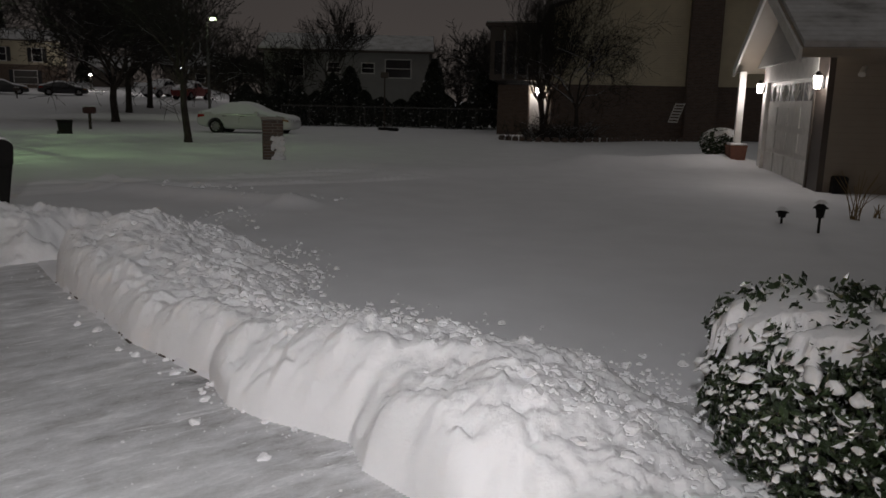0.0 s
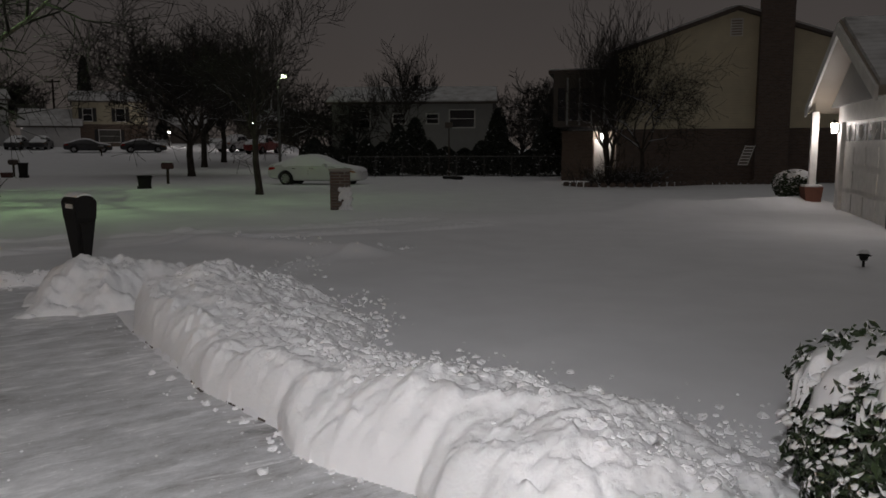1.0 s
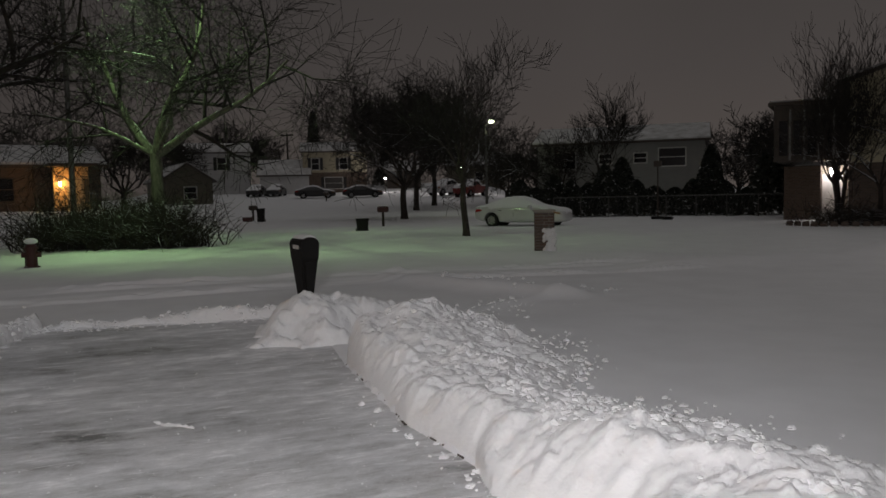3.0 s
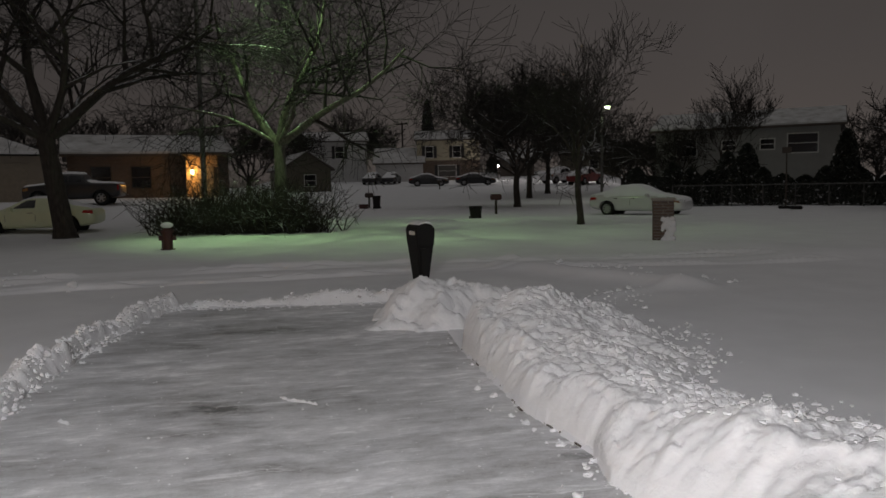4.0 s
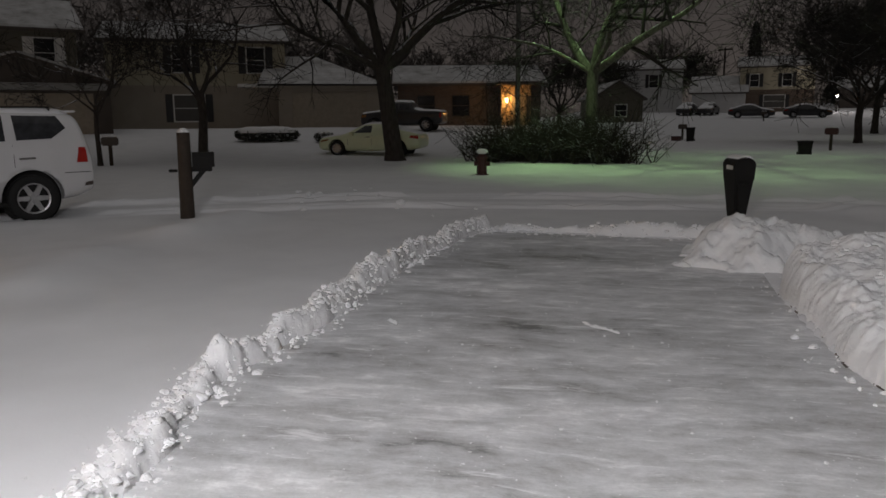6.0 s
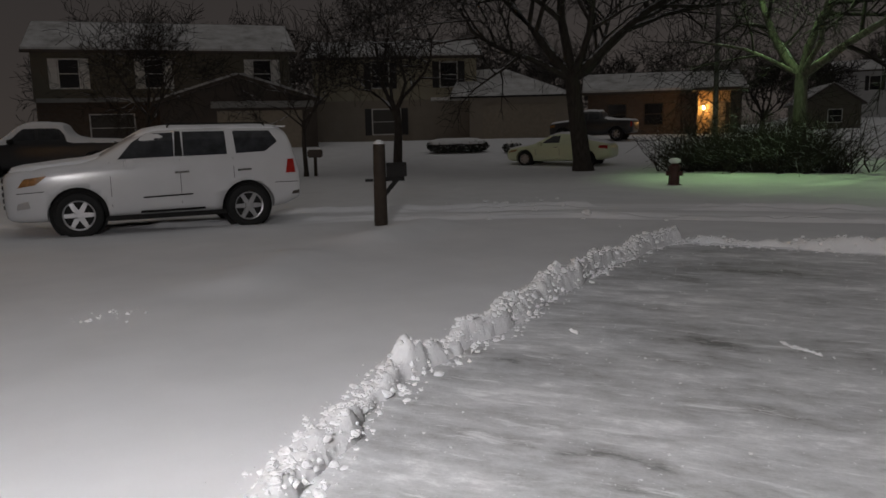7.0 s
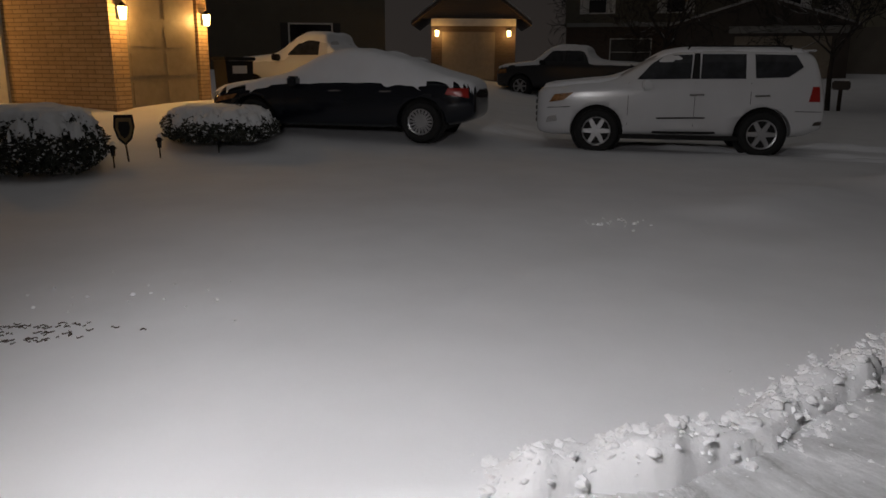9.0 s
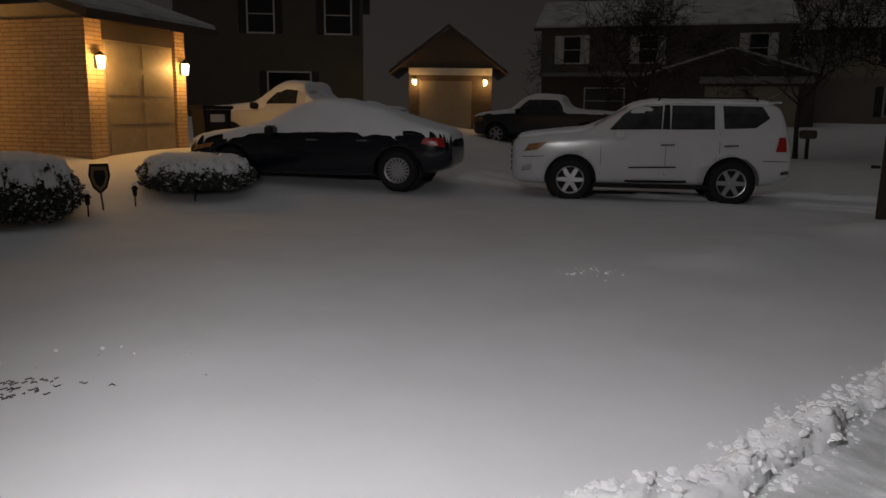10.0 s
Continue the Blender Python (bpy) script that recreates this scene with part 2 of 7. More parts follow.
BRICK_TAN = mat("tan_brick", brick_build((0.56, 0.41, 0.25), (0.47, 0.33, 0.19), (0.27, 0.19, 0.12), 0.40, 0.085, 0.010))
BRICK_BROWN = mat("brown_brick", brick_build((0.13, 0.085, 0.06), (0.085, 0.055, 0.04), (0.14, 0.12, 0.10)))


def shade_build(base, scale=5.0, amount=0.8):
    def f(nt, b):
        nt.links.new(ramp(nt, noise_tex(nt, scale, 5), [(0.3, tuple(v * amount for v in base)), (0.7, base)]), b.inputs["Base Color"])
        bump(nt, b, noise_tex(nt, scale * 8, 4), 0.1, 0.01)
    return f


TRIM = mat("white_trim", shade_build((0.72, 0.71, 0.68)), rough=0.5)
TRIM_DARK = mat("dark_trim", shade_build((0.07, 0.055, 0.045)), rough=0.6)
DOOR_WHITE = mat("white_door_paint", shade_build((0.70, 0.69, 0.66)), rough=0.45)
DOOR_TAN = mat("tan_door_paint", shade_build((0.31, 0.265, 0.205)), rough=0.5)
SHINGLE = mat("shingles", shade_build((0.07, 0.065, 0.06), 12), rough=0.9)
SIDING_BUFF = mat("buff_siding", siding_build((0.40, 0.36, 0.26)))
SHUTTER = mat("dark_shutter", shade_build((0.02, 0.02, 0.022), 8), rough=0.5)
GLASS_DARK = mat("dark_window_glass", colour=(0.012, 0.013, 0.016), rough=0.06)
CURTAIN = mat("pale_window_glass", shade_build((0.07, 0.066, 0.06), 2), rough=0.55)
BLACK_PLASTIC = mat("black_plastic", shade_build((0.013, 0.0125, 0.012), 10), rough=0.75)
BLACK_PLASTIC.node_tree.nodes["Principled BSDF"].inputs["Specular IOR Level"].default_value = 0.32
WOOD_POST = mat("weathered_wood", shade_build((0.05, 0.037, 0.027), 9, 0.6), rough=0.85)
RED_PAINT = mat("dull_red_paint", shade_build((0.06, 0.014, 0.012), 8), rough=0.5)
TERRACOTTA = mat("terracotta", shade_build((0.17, 0.07, 0.045), 8), rough=0.8)
METAL_GREY = mat("galvanised_steel", shade_build((0.16, 0.16, 0.155), 8), rough=0.5, metal=0.6)
CONCRETE = mat("cast_concrete", shade_build((0.34, 0.32, 0.29), 8), rough=0.85)
STRAW = mat("dry_grass", shade_build((0.23, 0.16, 0.07), 8), rough=0.8)
CAR_WHITE = mat("white_car_paint", shade_build((0.62, 0.62, 0.63), 2, 0.93), rough=0.20)
CAR_BLACK = mat("black_car_paint", shade_build((0.008, 0.010, 0.016), 2), rough=0.12)
CAR_GREEN = mat("pale_car_paint", shade_build((0.64, 0.69, 0.47), 2, 0.93), rough=0.3)
CAR_DARK = mat("dark_car_paint", shade_build((0.03, 0.03, 0.033), 2), rough=0.3)
CAR_RED = mat("red_car_paint", shade_build((0.22, 0.02, 0.018), 2), rough=0.3)
TYRE = mat("tyre_rubber", shade_build((0.012, 0.012, 0.012), 20), rough=0.85)
RIM = mat("alloy_rim", shade_build((0.42, 0.42, 0.43), 8), rough=0.35, metal=0.7)
CAR_GLASS = mat("frosted_car_glass", shade_build((0.035, 0.037, 0.042), 6, 0.5), rough=0.18)
CHROME = mat("chrome", colour=(0.6, 0.6, 0.6), rough=0.15, metal=1.0)
TAIL_RED = mat("tail_lens", colour=(0.35, 0.02, 0.015), rough=0.15)
AMBER = mat("head_lens", shade_build((0.42, 0.20, 0.07), 14, 0.3), rough=0.12)
GLOW_WHITE = mat("lit_lamp_glass", colour=(1, 0.95, 0.9), emit=(1, 0.93, 0.88), strength=26)
GLOW_WARM = mat("lit_amber_lamp_glass", colour=(1, 0.8, 0.5), emit=(1, 0.66, 0.26), strength=26)
GLOW_GREEN = mat("lit_street_lamp_glass", colour=(0.9, 1, 0.8), emit=(0.85, 1, 0.62), strength=14)

# ---------------------------------------------------------------- mesh helpers


def part(name, bm, material, parent=None, label="", smooth=False):
    me = bpy.data.meshes.new(name)
    bm.to_mesh(me)
    bm.free()
    me.materials.append(material)
    if smooth:
        me.polygons.foreach_set("use_smooth", [True] * len(me.polygons))
    ob = new(name, me)
    ob.parent = parent
    if label:
        ob["label"] = label
    return ob


def from_arrays(name, verts, faces, material, parent=None, smooth=False, label=""):
    me = bpy.data.meshes.new(name)
    me.from_pydata([tuple(v) for v in verts], [], [tuple(f) for f in faces])
    me.materials.append(material)
    if smooth:
        me.polygons.foreach_set("use_smooth", [True] * len(me.polygons))
    ob = new(name, me)
    ob.parent = parent
    if label:
        ob["label"] = label
    return ob


def thing(name, m, label, category, group="", kind=""):
    ob = new(name)
    ob.matrix_world = m
    ob.empty_display_size = 0.2
    return tagged(ob, label, category, group, kind)


def box(bm, x0, x1, y0, y1, z0, z1, bevel=0.0):
    r = bmesh.ops.create_cube(bm, size=1.0)
    for v in r["verts"]:
        v.co = Vector((x0 + (v.co.x + 0.5) * (x1 - x0), y0 + (v.co.y + 0.5) * (y1 - y0), z0 + (v.co.z + 0.5) * (z1 - z0)))
    if bevel:
        bmesh.ops.bevel(bm, geom=list({ed for v in r["verts"] for ed in v.link_edges}), offset=bevel, segments=2, affect="EDGES")
    return bm


def abox(x0, x1, y0, y1, z0, z1, bevel=0.0):
    return box(bmesh.new(), x0, x1, y0, y1, z0, z1, bevel)


def cyl(bm, p, q, r0, r1=None, n=12):
    p, q = Vector(p), Vector(q)
    d = q - p
    m = Matrix.Translation((p + q) / 2) @ d.to_track_quat("Z", "Y").to_matrix().to_4x4()
    bmesh.ops.create_cone(bm, cap_ends=True, segments=n, radius1=r0, radius2=r0 if r1 is None else r1, depth=d.length, matrix=m)
    return bm


def prism(poly, axis0, axis1, flat="y"):
    """A solid from a polygon in (x, z) drawn out along y, or in (y, z) along x."""
    bm = bmesh.new()
    mk = (lambda u, z, w: (u, w, z)) if flat == "y" else (lambda u, z, w: (w, u, z))
    a = [bm.verts.new(mk(u, z, axis0)) for u, z in poly]
    c = [bm.verts.new(mk(u, z, axis1)) for u, z in poly]
    bm.faces.new(a)
    bm.faces.new(c[::-1])
    for i in range(len(poly)):
        j = (i + 1) % len(poly)
        bm.faces.new((a[j], a[i], c[i], c[j]))
    bmesh.ops.recalc_face_normals(bm, faces=bm.faces)
    return bm


def hash2(i, j, seed):
    h = np.sin(i * 127.1 + j * 311.7 + seed * 74.7) * 43758.5453
    return h - np.floor(h)


def vnoise(x, y, seed=0):
    i, j = np.floor(x), np.floor(y)
    u, v = x - i, y - j
    u, v = u * u * (3 - 2 * u), v * v * (3 - 2 * v)
    a, b = hash2(i, j, seed), hash2(i + 1, j, seed)
    c, d = hash2(i, j + 1, seed), hash2(i + 1, j + 1, seed)
    return (a * (1 - u) + b * u) * (1 - v) + (c * (1 - u) + d * u) * v - 0.5


def fbm(x, y, octaves=4, seed=0, gain=0.5):
    s, a = 0, 1.0
    for k in range(octaves):
        s = s + a * vnoise(x * 2 ** k, y * 2 ** k, seed + k)
        a *= gain
    return s


def sstep(a, b, x):
    t = np.clip((x - a) / (b - a), 0, 1)
    return t * t * (3 - 2 * t)


# ---------------------------------------------------------------- the ground
LEFT_EDGE = [(-1.4, -3.2), (-1.95, -1.6), (-2.35, -0.55), (-2.6, 0.05), (-2.94, 0.33), (-3.42, 0.68), (-3.90, 1.07), (-4.42, 1.62), (-5.02, 2.5), (-6.34, 4.1), (-7.90, 6.5), (-8.15, 7.15)]
RIGHT_EDGE = [(1.2, 0.6), (0.55, 2.1), (-0.08, 2.96), (-0.43, 3.47), (-1.49, 4.37), (-2.36, 5.24), (-3.43, 6.53), (-4.1, 7.45), (-4.95, 7.35), (-5.6, 8.75)]
DRIVE_POLY = LEFT_EDGE + RIGHT_EDGE[::-1] + [(3.4, 0.6), (3.4, -3.2)]


def line_dist(x, y, pts):
    """Distance to a polyline, the side of it (positive to its right) and how far along it the nearest place lies."""
    best, side, along, run = np.full(np.shape(x), 1e9), np.zeros(np.shape(x)), np.zeros(np.shape(x)), 0.0
    for (x0, y0), (x1, y1) in zip(pts, pts[1:]):
        ln = math.hypot(x1 - x0, y1 - y0)
        t = np.clip(((x - x0) * (x1 - x0) + (y - y0) * (y1 - y0)) / ln ** 2, 0, 1)
        d = np.hypot(x - x0 - t * (x1 - x0), y - y0 - t * (y1 - y0))
        s = (x - x0) * (y1 - y0) - (y - y0) * (x1 - x0)
        near = d < best
        best, side, along = np.where(near, d, best), np.where(near, np.sign(s), side), np.where(near, run + t * ln, along)
        run += ln
    return best, side, along


def in_poly(x, y, poly):
    inside = np.zeros(np.shape(x), bool)
    for (x0, y0), (x1, y1) in zip(poly, poly[1:] + poly[:1]):
        if y0 != y1:
            inside ^= ((y0 > y) != (y1 > y)) & (x < (x1 - x0) * (y - y0) / (y1 - y0) + x0)
    return inside


def rise(x, y):
    """The lie of the land: level round the street, the lots beyond it higher."""
    r, az = np.hypot(x, y), np.degrees(np.arctan2(x, y))
    near_left = 0.60 * sstep(12.0, 18.5, r) + 0.55 * sstep(22, 38, r)
    left = 1.08 * sstep(30, 46, r)
    street = 2.0 * np.clip((r - 48) / 57, 0, 1.4) ** 1.6
    right = 0.6 * sstep(60, 140, r)
    a = 1 - sstep(-106, -92, az)
    a = np.where(az > 60, 0, a)
    b = (1 - sstep(-45, -39, az)) * (1 - a)
    c = (1 - sstep(-18, -13, az)) * (1 - a) * (1 - b)
    return a * near_left + b * left + c * street + (1 - a - b - c) * right


def drift(x, y):
    d = 0.05 * fbm(x * 0.22, y * 0.22, 3, 3) + 0.018 * fbm(x * 0.9, y * 0.9, 3, 9)
    # low windrows where the plough and the wind have left them
    for (ax, ay), (bx, by), h, w in (((3.6, 19.6), (8.3, 22.4), 0.26, 0.7), ((-0.6, 17.2), (4.2, 19.4), 0.10, 0.9), ((-5.5, 18.6), (-2.0, 18.4), 0.12, 1.0), ((-17.5, 25.0), (-12.0, 27.0), 0.22, 1.4),
                                     ((-6.0, 13.2), (-2.2, 11.6), 0.13, 0.30), ((-10.6, 3.6), (-11.6, 4.9), 0.14, 0.5), ((-3.5, 9.4), (-2.3, 11.9), 0.06, 0.13), ((-8.2, 1.2), (-9.6, 2.2), 0.09, 0.5)):
        dd, _, _ = line_dist(x, y, [(ax, ay), (bx, by)])
        d = d + h * np.exp(-(dd / w) ** 2)
    # wheel ruts along the street
    for off, tall in ((0.0, 0.12), (0.45, 0.09), (1.5, 0.07), (1.95, 0.10)):
        q = [(px + 0.8 * off, py - 0.6 * off) for px, py in ((-17.2, -2.0), (-15.4, 4.1), (-14.3, 6.7), (-12.9, 9.1), (-11.1, 11.2), (-8.5, 13.4), (-2.0, 17.4))]
        dd, _, _ = line_dist(x, y, q)
        gap = sstep(-0.12, 0.12, fbm(x * 0.7 + off, y * 0.7, 3, 5))
        d = d - 0.03 * np.exp(-((dd - 0.14) / 0.12) ** 2) + tall * gap * (0.7 + 0.6 * fbm(x * 4, y * 4, 2, 6)) * np.exp(-(dd / 0.085) ** 2)
    return d


def ground_z(x, y):
    x, y = np.asarray(x, float), np.asarray(y, float)
    z = rise(x, y) + drift(x, y) + 0.03
    d, _, _ = line_dist(x, y, DRIVE_POLY + DRIVE_POLY[:1])
    inside = in_poly(x, y, DRIVE_POLY)
    return np.where(inside, np.where(d < 0.12, -0.03 - d * 0.2, -0.06), z)


def gz(x, y):
    return float(ground_z(np.array([x]), np.array([y]))[0])


def build_ground():
    rings = np.concatenate([np.linspace(0.3, 11, 150)[:-1], np.linspace(11, 18.5, 130)[:-1], np.geomspace(18.5, 60, 85)[:-1], np.geomspace(60, 1500, 40)])
    n = 720
    a = np.linspace(0, 2 * np.pi, n, endpoint=False)
    x, y = (rings[:, None] * np.sin(a)).ravel(), (rings[:, None] * np.cos(a)).ravel()
    z = ground_z(x, y)
    verts = np.stack([x, y, z], 1).tolist() + [(0, 0, -0.06)]
    i, j = np.meshgrid(np.arange(len(rings) - 1), np.arange(n), indexing="ij")
    j2 = (j + 1) % n
    faces = np.stack([i * n + j, i * n + j2, (i + 1) * n + j2, (i + 1) * n + j], -1).reshape(-1, 4).tolist()
    faces = [f[::-1] for f in faces]
    c = len(verts) - 1
    faces += [(c, (k + 1) % n, k) for k in range(n)]
    me = bpy.data.meshes.new("ground")
    me.from_pydata(verts, [], faces)
    me.materials.append(SNOW)
    me.polygons.foreach_set("use_smooth", [True] * len(me.polygons))
    tagged(new("ground", me), "smooth fresh snow lying over lawns and street", "snow", kind="structure")


build_ground()


def build_drive():
    bm = bmesh.new()
    f = bm.faces.new([bm.verts.new((x, y, 0.0)) for x, y in DRIVE_POLY])
    bmesh.ops.recalc_face_normals(bm, faces=bm.faces)
    if f.normal.z < 0:
        f.normal_flip()
    r = bmesh.ops.extrude_face_region(bm, geom=[f])
    for v in r["geom"]:
        if isinstance(v, bmesh.types.BMVert):
            v.co.z = 0.0
    for v in f.verts:
        v.co.z = -0.12
    bmesh.ops.recalc_face_normals(bm, faces=bm.faces)
    tagged(part("driveway", bm, DRIVE), "shovelled concrete driveway with scraped icy snow film", "driveway", kind="structure")


build_drive()

# ---------------------------------------------------------------- shovelled snow


def bank_mesh(name, x0, x1, y0, y1, step, height, label, base=0.0):
    gx, gy = np.arange(x0, x1, step), np.arange(y0, y1, step)
    X, Y = np.meshgrid(gx, gy, indexing="ij")
    h = height(X, Y)
    floor = np.where(in_poly(X, Y, DRIVE_POLY), 0.0, ground_z(X, Y))
    Z = np.where(h > 0.004, np.maximum(h + base, floor - 0.03), floor - 0.05)
    on = h > 0.004
    keep = on[:-1, :-1] | on[1:, :-1] | on[:-1, 1:] | on[1:, 1:]
    ny = len(gy)
    idx = np.arange(len(gx) * ny).reshape(len(gx), ny)
    f = np.stack([idx[:-1, :-1], idx[1:, :-1], idx[1:, 1:], idx[:-1, 1:]], -1)[keep]
    used = np.unique(f)
    remap = np.full(len(gx) * ny, -1)
    remap[used] = np.arange(len(used))
    verts = np.stack([X.ravel(), Y.ravel(), Z.ravel()], 1)[used]
    me = bpy.data.meshes.new(name)
    me.from_pydata(verts.tolist(), [], remap[f].tolist())
    me.materials.append(SNOW_LUMP)
    me.polygons.foreach_set("use_smooth", [True] * len(me.polygons))
    return tagged(new(name, me), label, "snow bank")


BANK_LINE = [(1.25, 2.05), (0.55, 2.30), (0.05, 2.78), (-0.34, 3.18), (-0.43, 3.46), (-0.62, 3.56), (-0.90, 3.70), (-1.16, 3.90), (-1.38, 4.30), (-1.62, 4.52), (-2.08, 4.90), (-2.72, 5.72), (-3.40, 6.52), (-3.62, 7.00), (-3.70, 7.60)]
BANK_BACK = [(1.75, 2.60), (1.60, 3.40), (1.38, 4.00), (1.10, 4.55), (0.55, 4.75), (0.15, 4.95), (-0.35, 5.42), (-0.85, 5.72), (-1.15, 6.20), (-1.12, 6.95), (-1.75, 7.80), (-2.70, 8.20), (-3.45, 7.95)]
BANK_POLY = BANK_LINE + BANK_BACK[::-1]


def cells(X, Y, seed):
    """Scattered blocks: the height and tilted top of the nearest one, and how near its border lies."""
    i0, j0 = np.floor(X), np.floor(Y)
    best, second = np.full(np.shape(X), 9.0), np.full(np.shape(X), 9.0)
    tall = np.zeros(np.shape(X))
    for di in (-1, 0, 1):
        for dj in (-1, 0, 1):
            i, j = i0 + di, j0 + dj
            u, v = X - i - hash2(i, j, seed), Y - j - hash2(i, j, seed + 1)
            d = np.hypot(u, v)
            top = hash2(i, j, seed + 2) + 0.9 * (hash2(i, j, seed + 3) - 0.5) * u + 0.9 * (hash2(i, j, seed + 4) - 0.5) * v
            near = d < best
            second = np.where(near, best, np.minimum(second, d))
            best, tall = np.where(near, d, best), np.where(near, top, tall)
    return tall * (0.55 + 0.45 * sstep(0.0, 0.10, second - best))


def lumps(X, Y):
    """Broken slabs and clods at three sizes over a soft unevenness; smooth patches lie between the broken ones."""
    wx, wy = X + 0.16 * fbm(X * 4, Y * 4, 3, 25), Y + 0.16 * fbm(X * 4 + 4, Y * 4, 3, 26)
    rough = 0.62 + 0.38 * sstep(-0.16, 0.14, fbm(X * 1.5, Y * 1.5, 2, 29))
    small = 0.35 + 0.65 * sstep(-0.25, 0.05, fbm(X * 2.6 + 7, Y * 2.6, 2, 30))
    blocks = 0.045 * cells(wx * 2.9, wy * 3.7, 21) + small * (0.032 * cells(wx * 6.0 + 3, wy * 7.3, 22) + 0.022 * cells(wx * 12.0, wy * 14.0, 27) + 0.012 * cells(wx * 27.0, wy * 27.0, 28))
    return rough * (blocks - 0.055) + 0.10 * fbm(X * 2.3, Y * 2.3, 6, 23, 0.62)


def bank_height(X, Y):
    inside = in_poly(X, Y, BANK_POLY)
    s, _, along = line_dist(X, Y, BANK_LINE)
    b, _, _ = line_dist(X, Y, BANK_BACK)
    s = np.maximum(s + 0.03 + 0.03 * fbm(X * 2.3, Y * 2.3, 3, 31), 0.005)
    b = np.maximum(b + 0.28 * fbm(X * 1.3, Y * 1.3, 3, 32), 0.0)
    # higher towards the street end, with a few crowns along the crest, low where it meets the shrub
    H = 0.50 + 0.16 * sstep(5.6, 7.4, along) + 0.14 * np.exp(-((along - 7.55) / 0.40) ** 2) + 0.08 * np.exp(-((along - 2.5) / 0.45) ** 2) - 0.10 * np.exp(-((along - 4.5) / 0.55) ** 2) + 0.10 * fbm(along * 1.1, along * 0 + 2.2, 2, 33)
    H = H * (0.62 + 0.38 * sstep(0.0, 2.0, along)) * (1 - 0.75 * sstep(7.7, 8.5, along))
    # shovelled face: steep where it was cut, sloping where it has slumped over the edge
    slumped = np.exp(-((along - 3.0) / 0.50) ** 2) + 0.8 * np.exp(-((along - 0.6) / 0.5) ** 2)
    deep = 0.24 + 0.30 * slumped + 0.10 * vnoise(along * 1.7, along * 0 + 8, 36)
    q = np.clip(s / deep, 0, 1)
    front = 0.74 * (1 - (1 - q) ** 2.3) + 0.26 * sstep(0.15, 0.75, s)
    back = 0.07 + 0.93 * np.clip(b / (1.35 + 0.45 * sstep(5.0, 6.8, along)), 0, 1) ** 0.85
    h = H * front * back + front * (0.20 * np.exp(-((X + 2.98) ** 2 + (Y - 7.12) ** 2) / 0.16) + 0.09 * np.exp(-((X + 0.42) ** 2 + (Y - 3.95) ** 2) / 0.06))
    flute = 0.030 * vnoise(along * 7.0, s * 1.2, 37) * sstep(4.2, 5.4, along) + 0.13 * fbm(along * 2.6, s * 3.2, 6, 38, 0.60)
    broken = 0.12 + 0.88 * sstep(0.20, 0.48, s + 0.30 * fbm(X * 1.9, Y * 1.9, 2, 39))
    h = h + (lumps(X, Y) * broken + (flute + 0.60 * lumps(X, Y)) * (1 - broken)) * np.clip(h / 0.12, 0, 1) * (0.6 + 0.4 * sstep(0.0, 0.7, b))
    return np.where(inside & (s > 0) & (b > 0), np.maximum(h, 0.012), 0)


def mound_height(X, Y):
    u, v = X + 4.42, Y - 8.10
    a = radians(35)
    p, q = u * math.cos(a) + v * math.sin(a), -u * math.sin(a) + v * math.cos(a)
    r = np.hypot((p + 0.15) / np.where(p > -0.15, 1.35, 0.85), q / 0.85) + 0.42 * fbm(X * 2, Y * 2, 4, 41)
    h = 0.50 * (1 - sstep(0.0, 1.08, r)) ** 0.72
    return np.where(h > 0.012, h + lumps(X, Y) * 1.7 * np.clip(h / 0.1, 0, 1), 0)


def ridge_line_height(line, H, W, seed):
    def f(X, Y):
        d, side, along = line_dist(X, Y, line)
        s = d * side + 0.10 * fbm(X * 2.3, Y * 2.3, 3, seed)
        w = W * (0.8 + 0.7 * vnoise(along * 1.6, along * 0, seed + 2))
        q = np.where(s > 0, np.abs(s) / (0.75 * w), np.abs(s) / w)
        h = (H * (0.9 + 0.8 * vnoise(along * 2.4, along * 0 + 1, seed + 1))) * (1 - sstep(0.25, 1.0, q))
        h = h * (1 + 0.3 * fbm(X * 5, Y * 5, 3, seed + 5)) + (lumps(X, Y) + 0.03) * 1.2 * np.clip(h / 0.08, 0, 1)
        h = h * (0.55 + 0.45 * sstep(0.5, 3.2, along))
        ends = sstep(0.0, 0.25, along)
        return np.where((h > 0.02) & (d < 1.0), h * ends, 0)
    return f


LEFT_RIDGE = [(-2.40, -0.62), (-2.68, 0.02), (-3.02, 0.42), (-3.50, 0.78), (-3.99, 1.16), (-4.52, 1.70), (-5.13, 2.58), (-6.44, 4.18), (-8.0, 6.56), (-8.22, 7.2)]
END_RIDGE = [(-8.2, 7.25), (-7.2, 7.9), (-6.0, 8.72), (-5.3, 9.2)]
bank_mesh("snow_bank", -4.0, 2.0, 1.8, 8.4, 0.0165, bank_height, "tall lumpy bank of shovelled snow along the driveway edge")
bank_mesh("snow_mound", -6.4, -2.9, 6.2, 10.0, 0.03, mound_height, "rounded mound of shovelled snow beside the mailbox")
bank_mesh("snow_ridge", -8.7, -1.5, -1.4, 7.6, 0.025, ridge_line_height(LEFT_RIDGE, 0.15, 0.24, 51), "low crumbly ridge of shovelled snow along the lawn")
bank_mesh("snow_ridge", -8.7, -4.9, 6.9, 9.6, 0.035, ridge_line_height(END_RIDGE, 0.11, 0.22, 61), "low crumbly snow ridge between driveway and street")


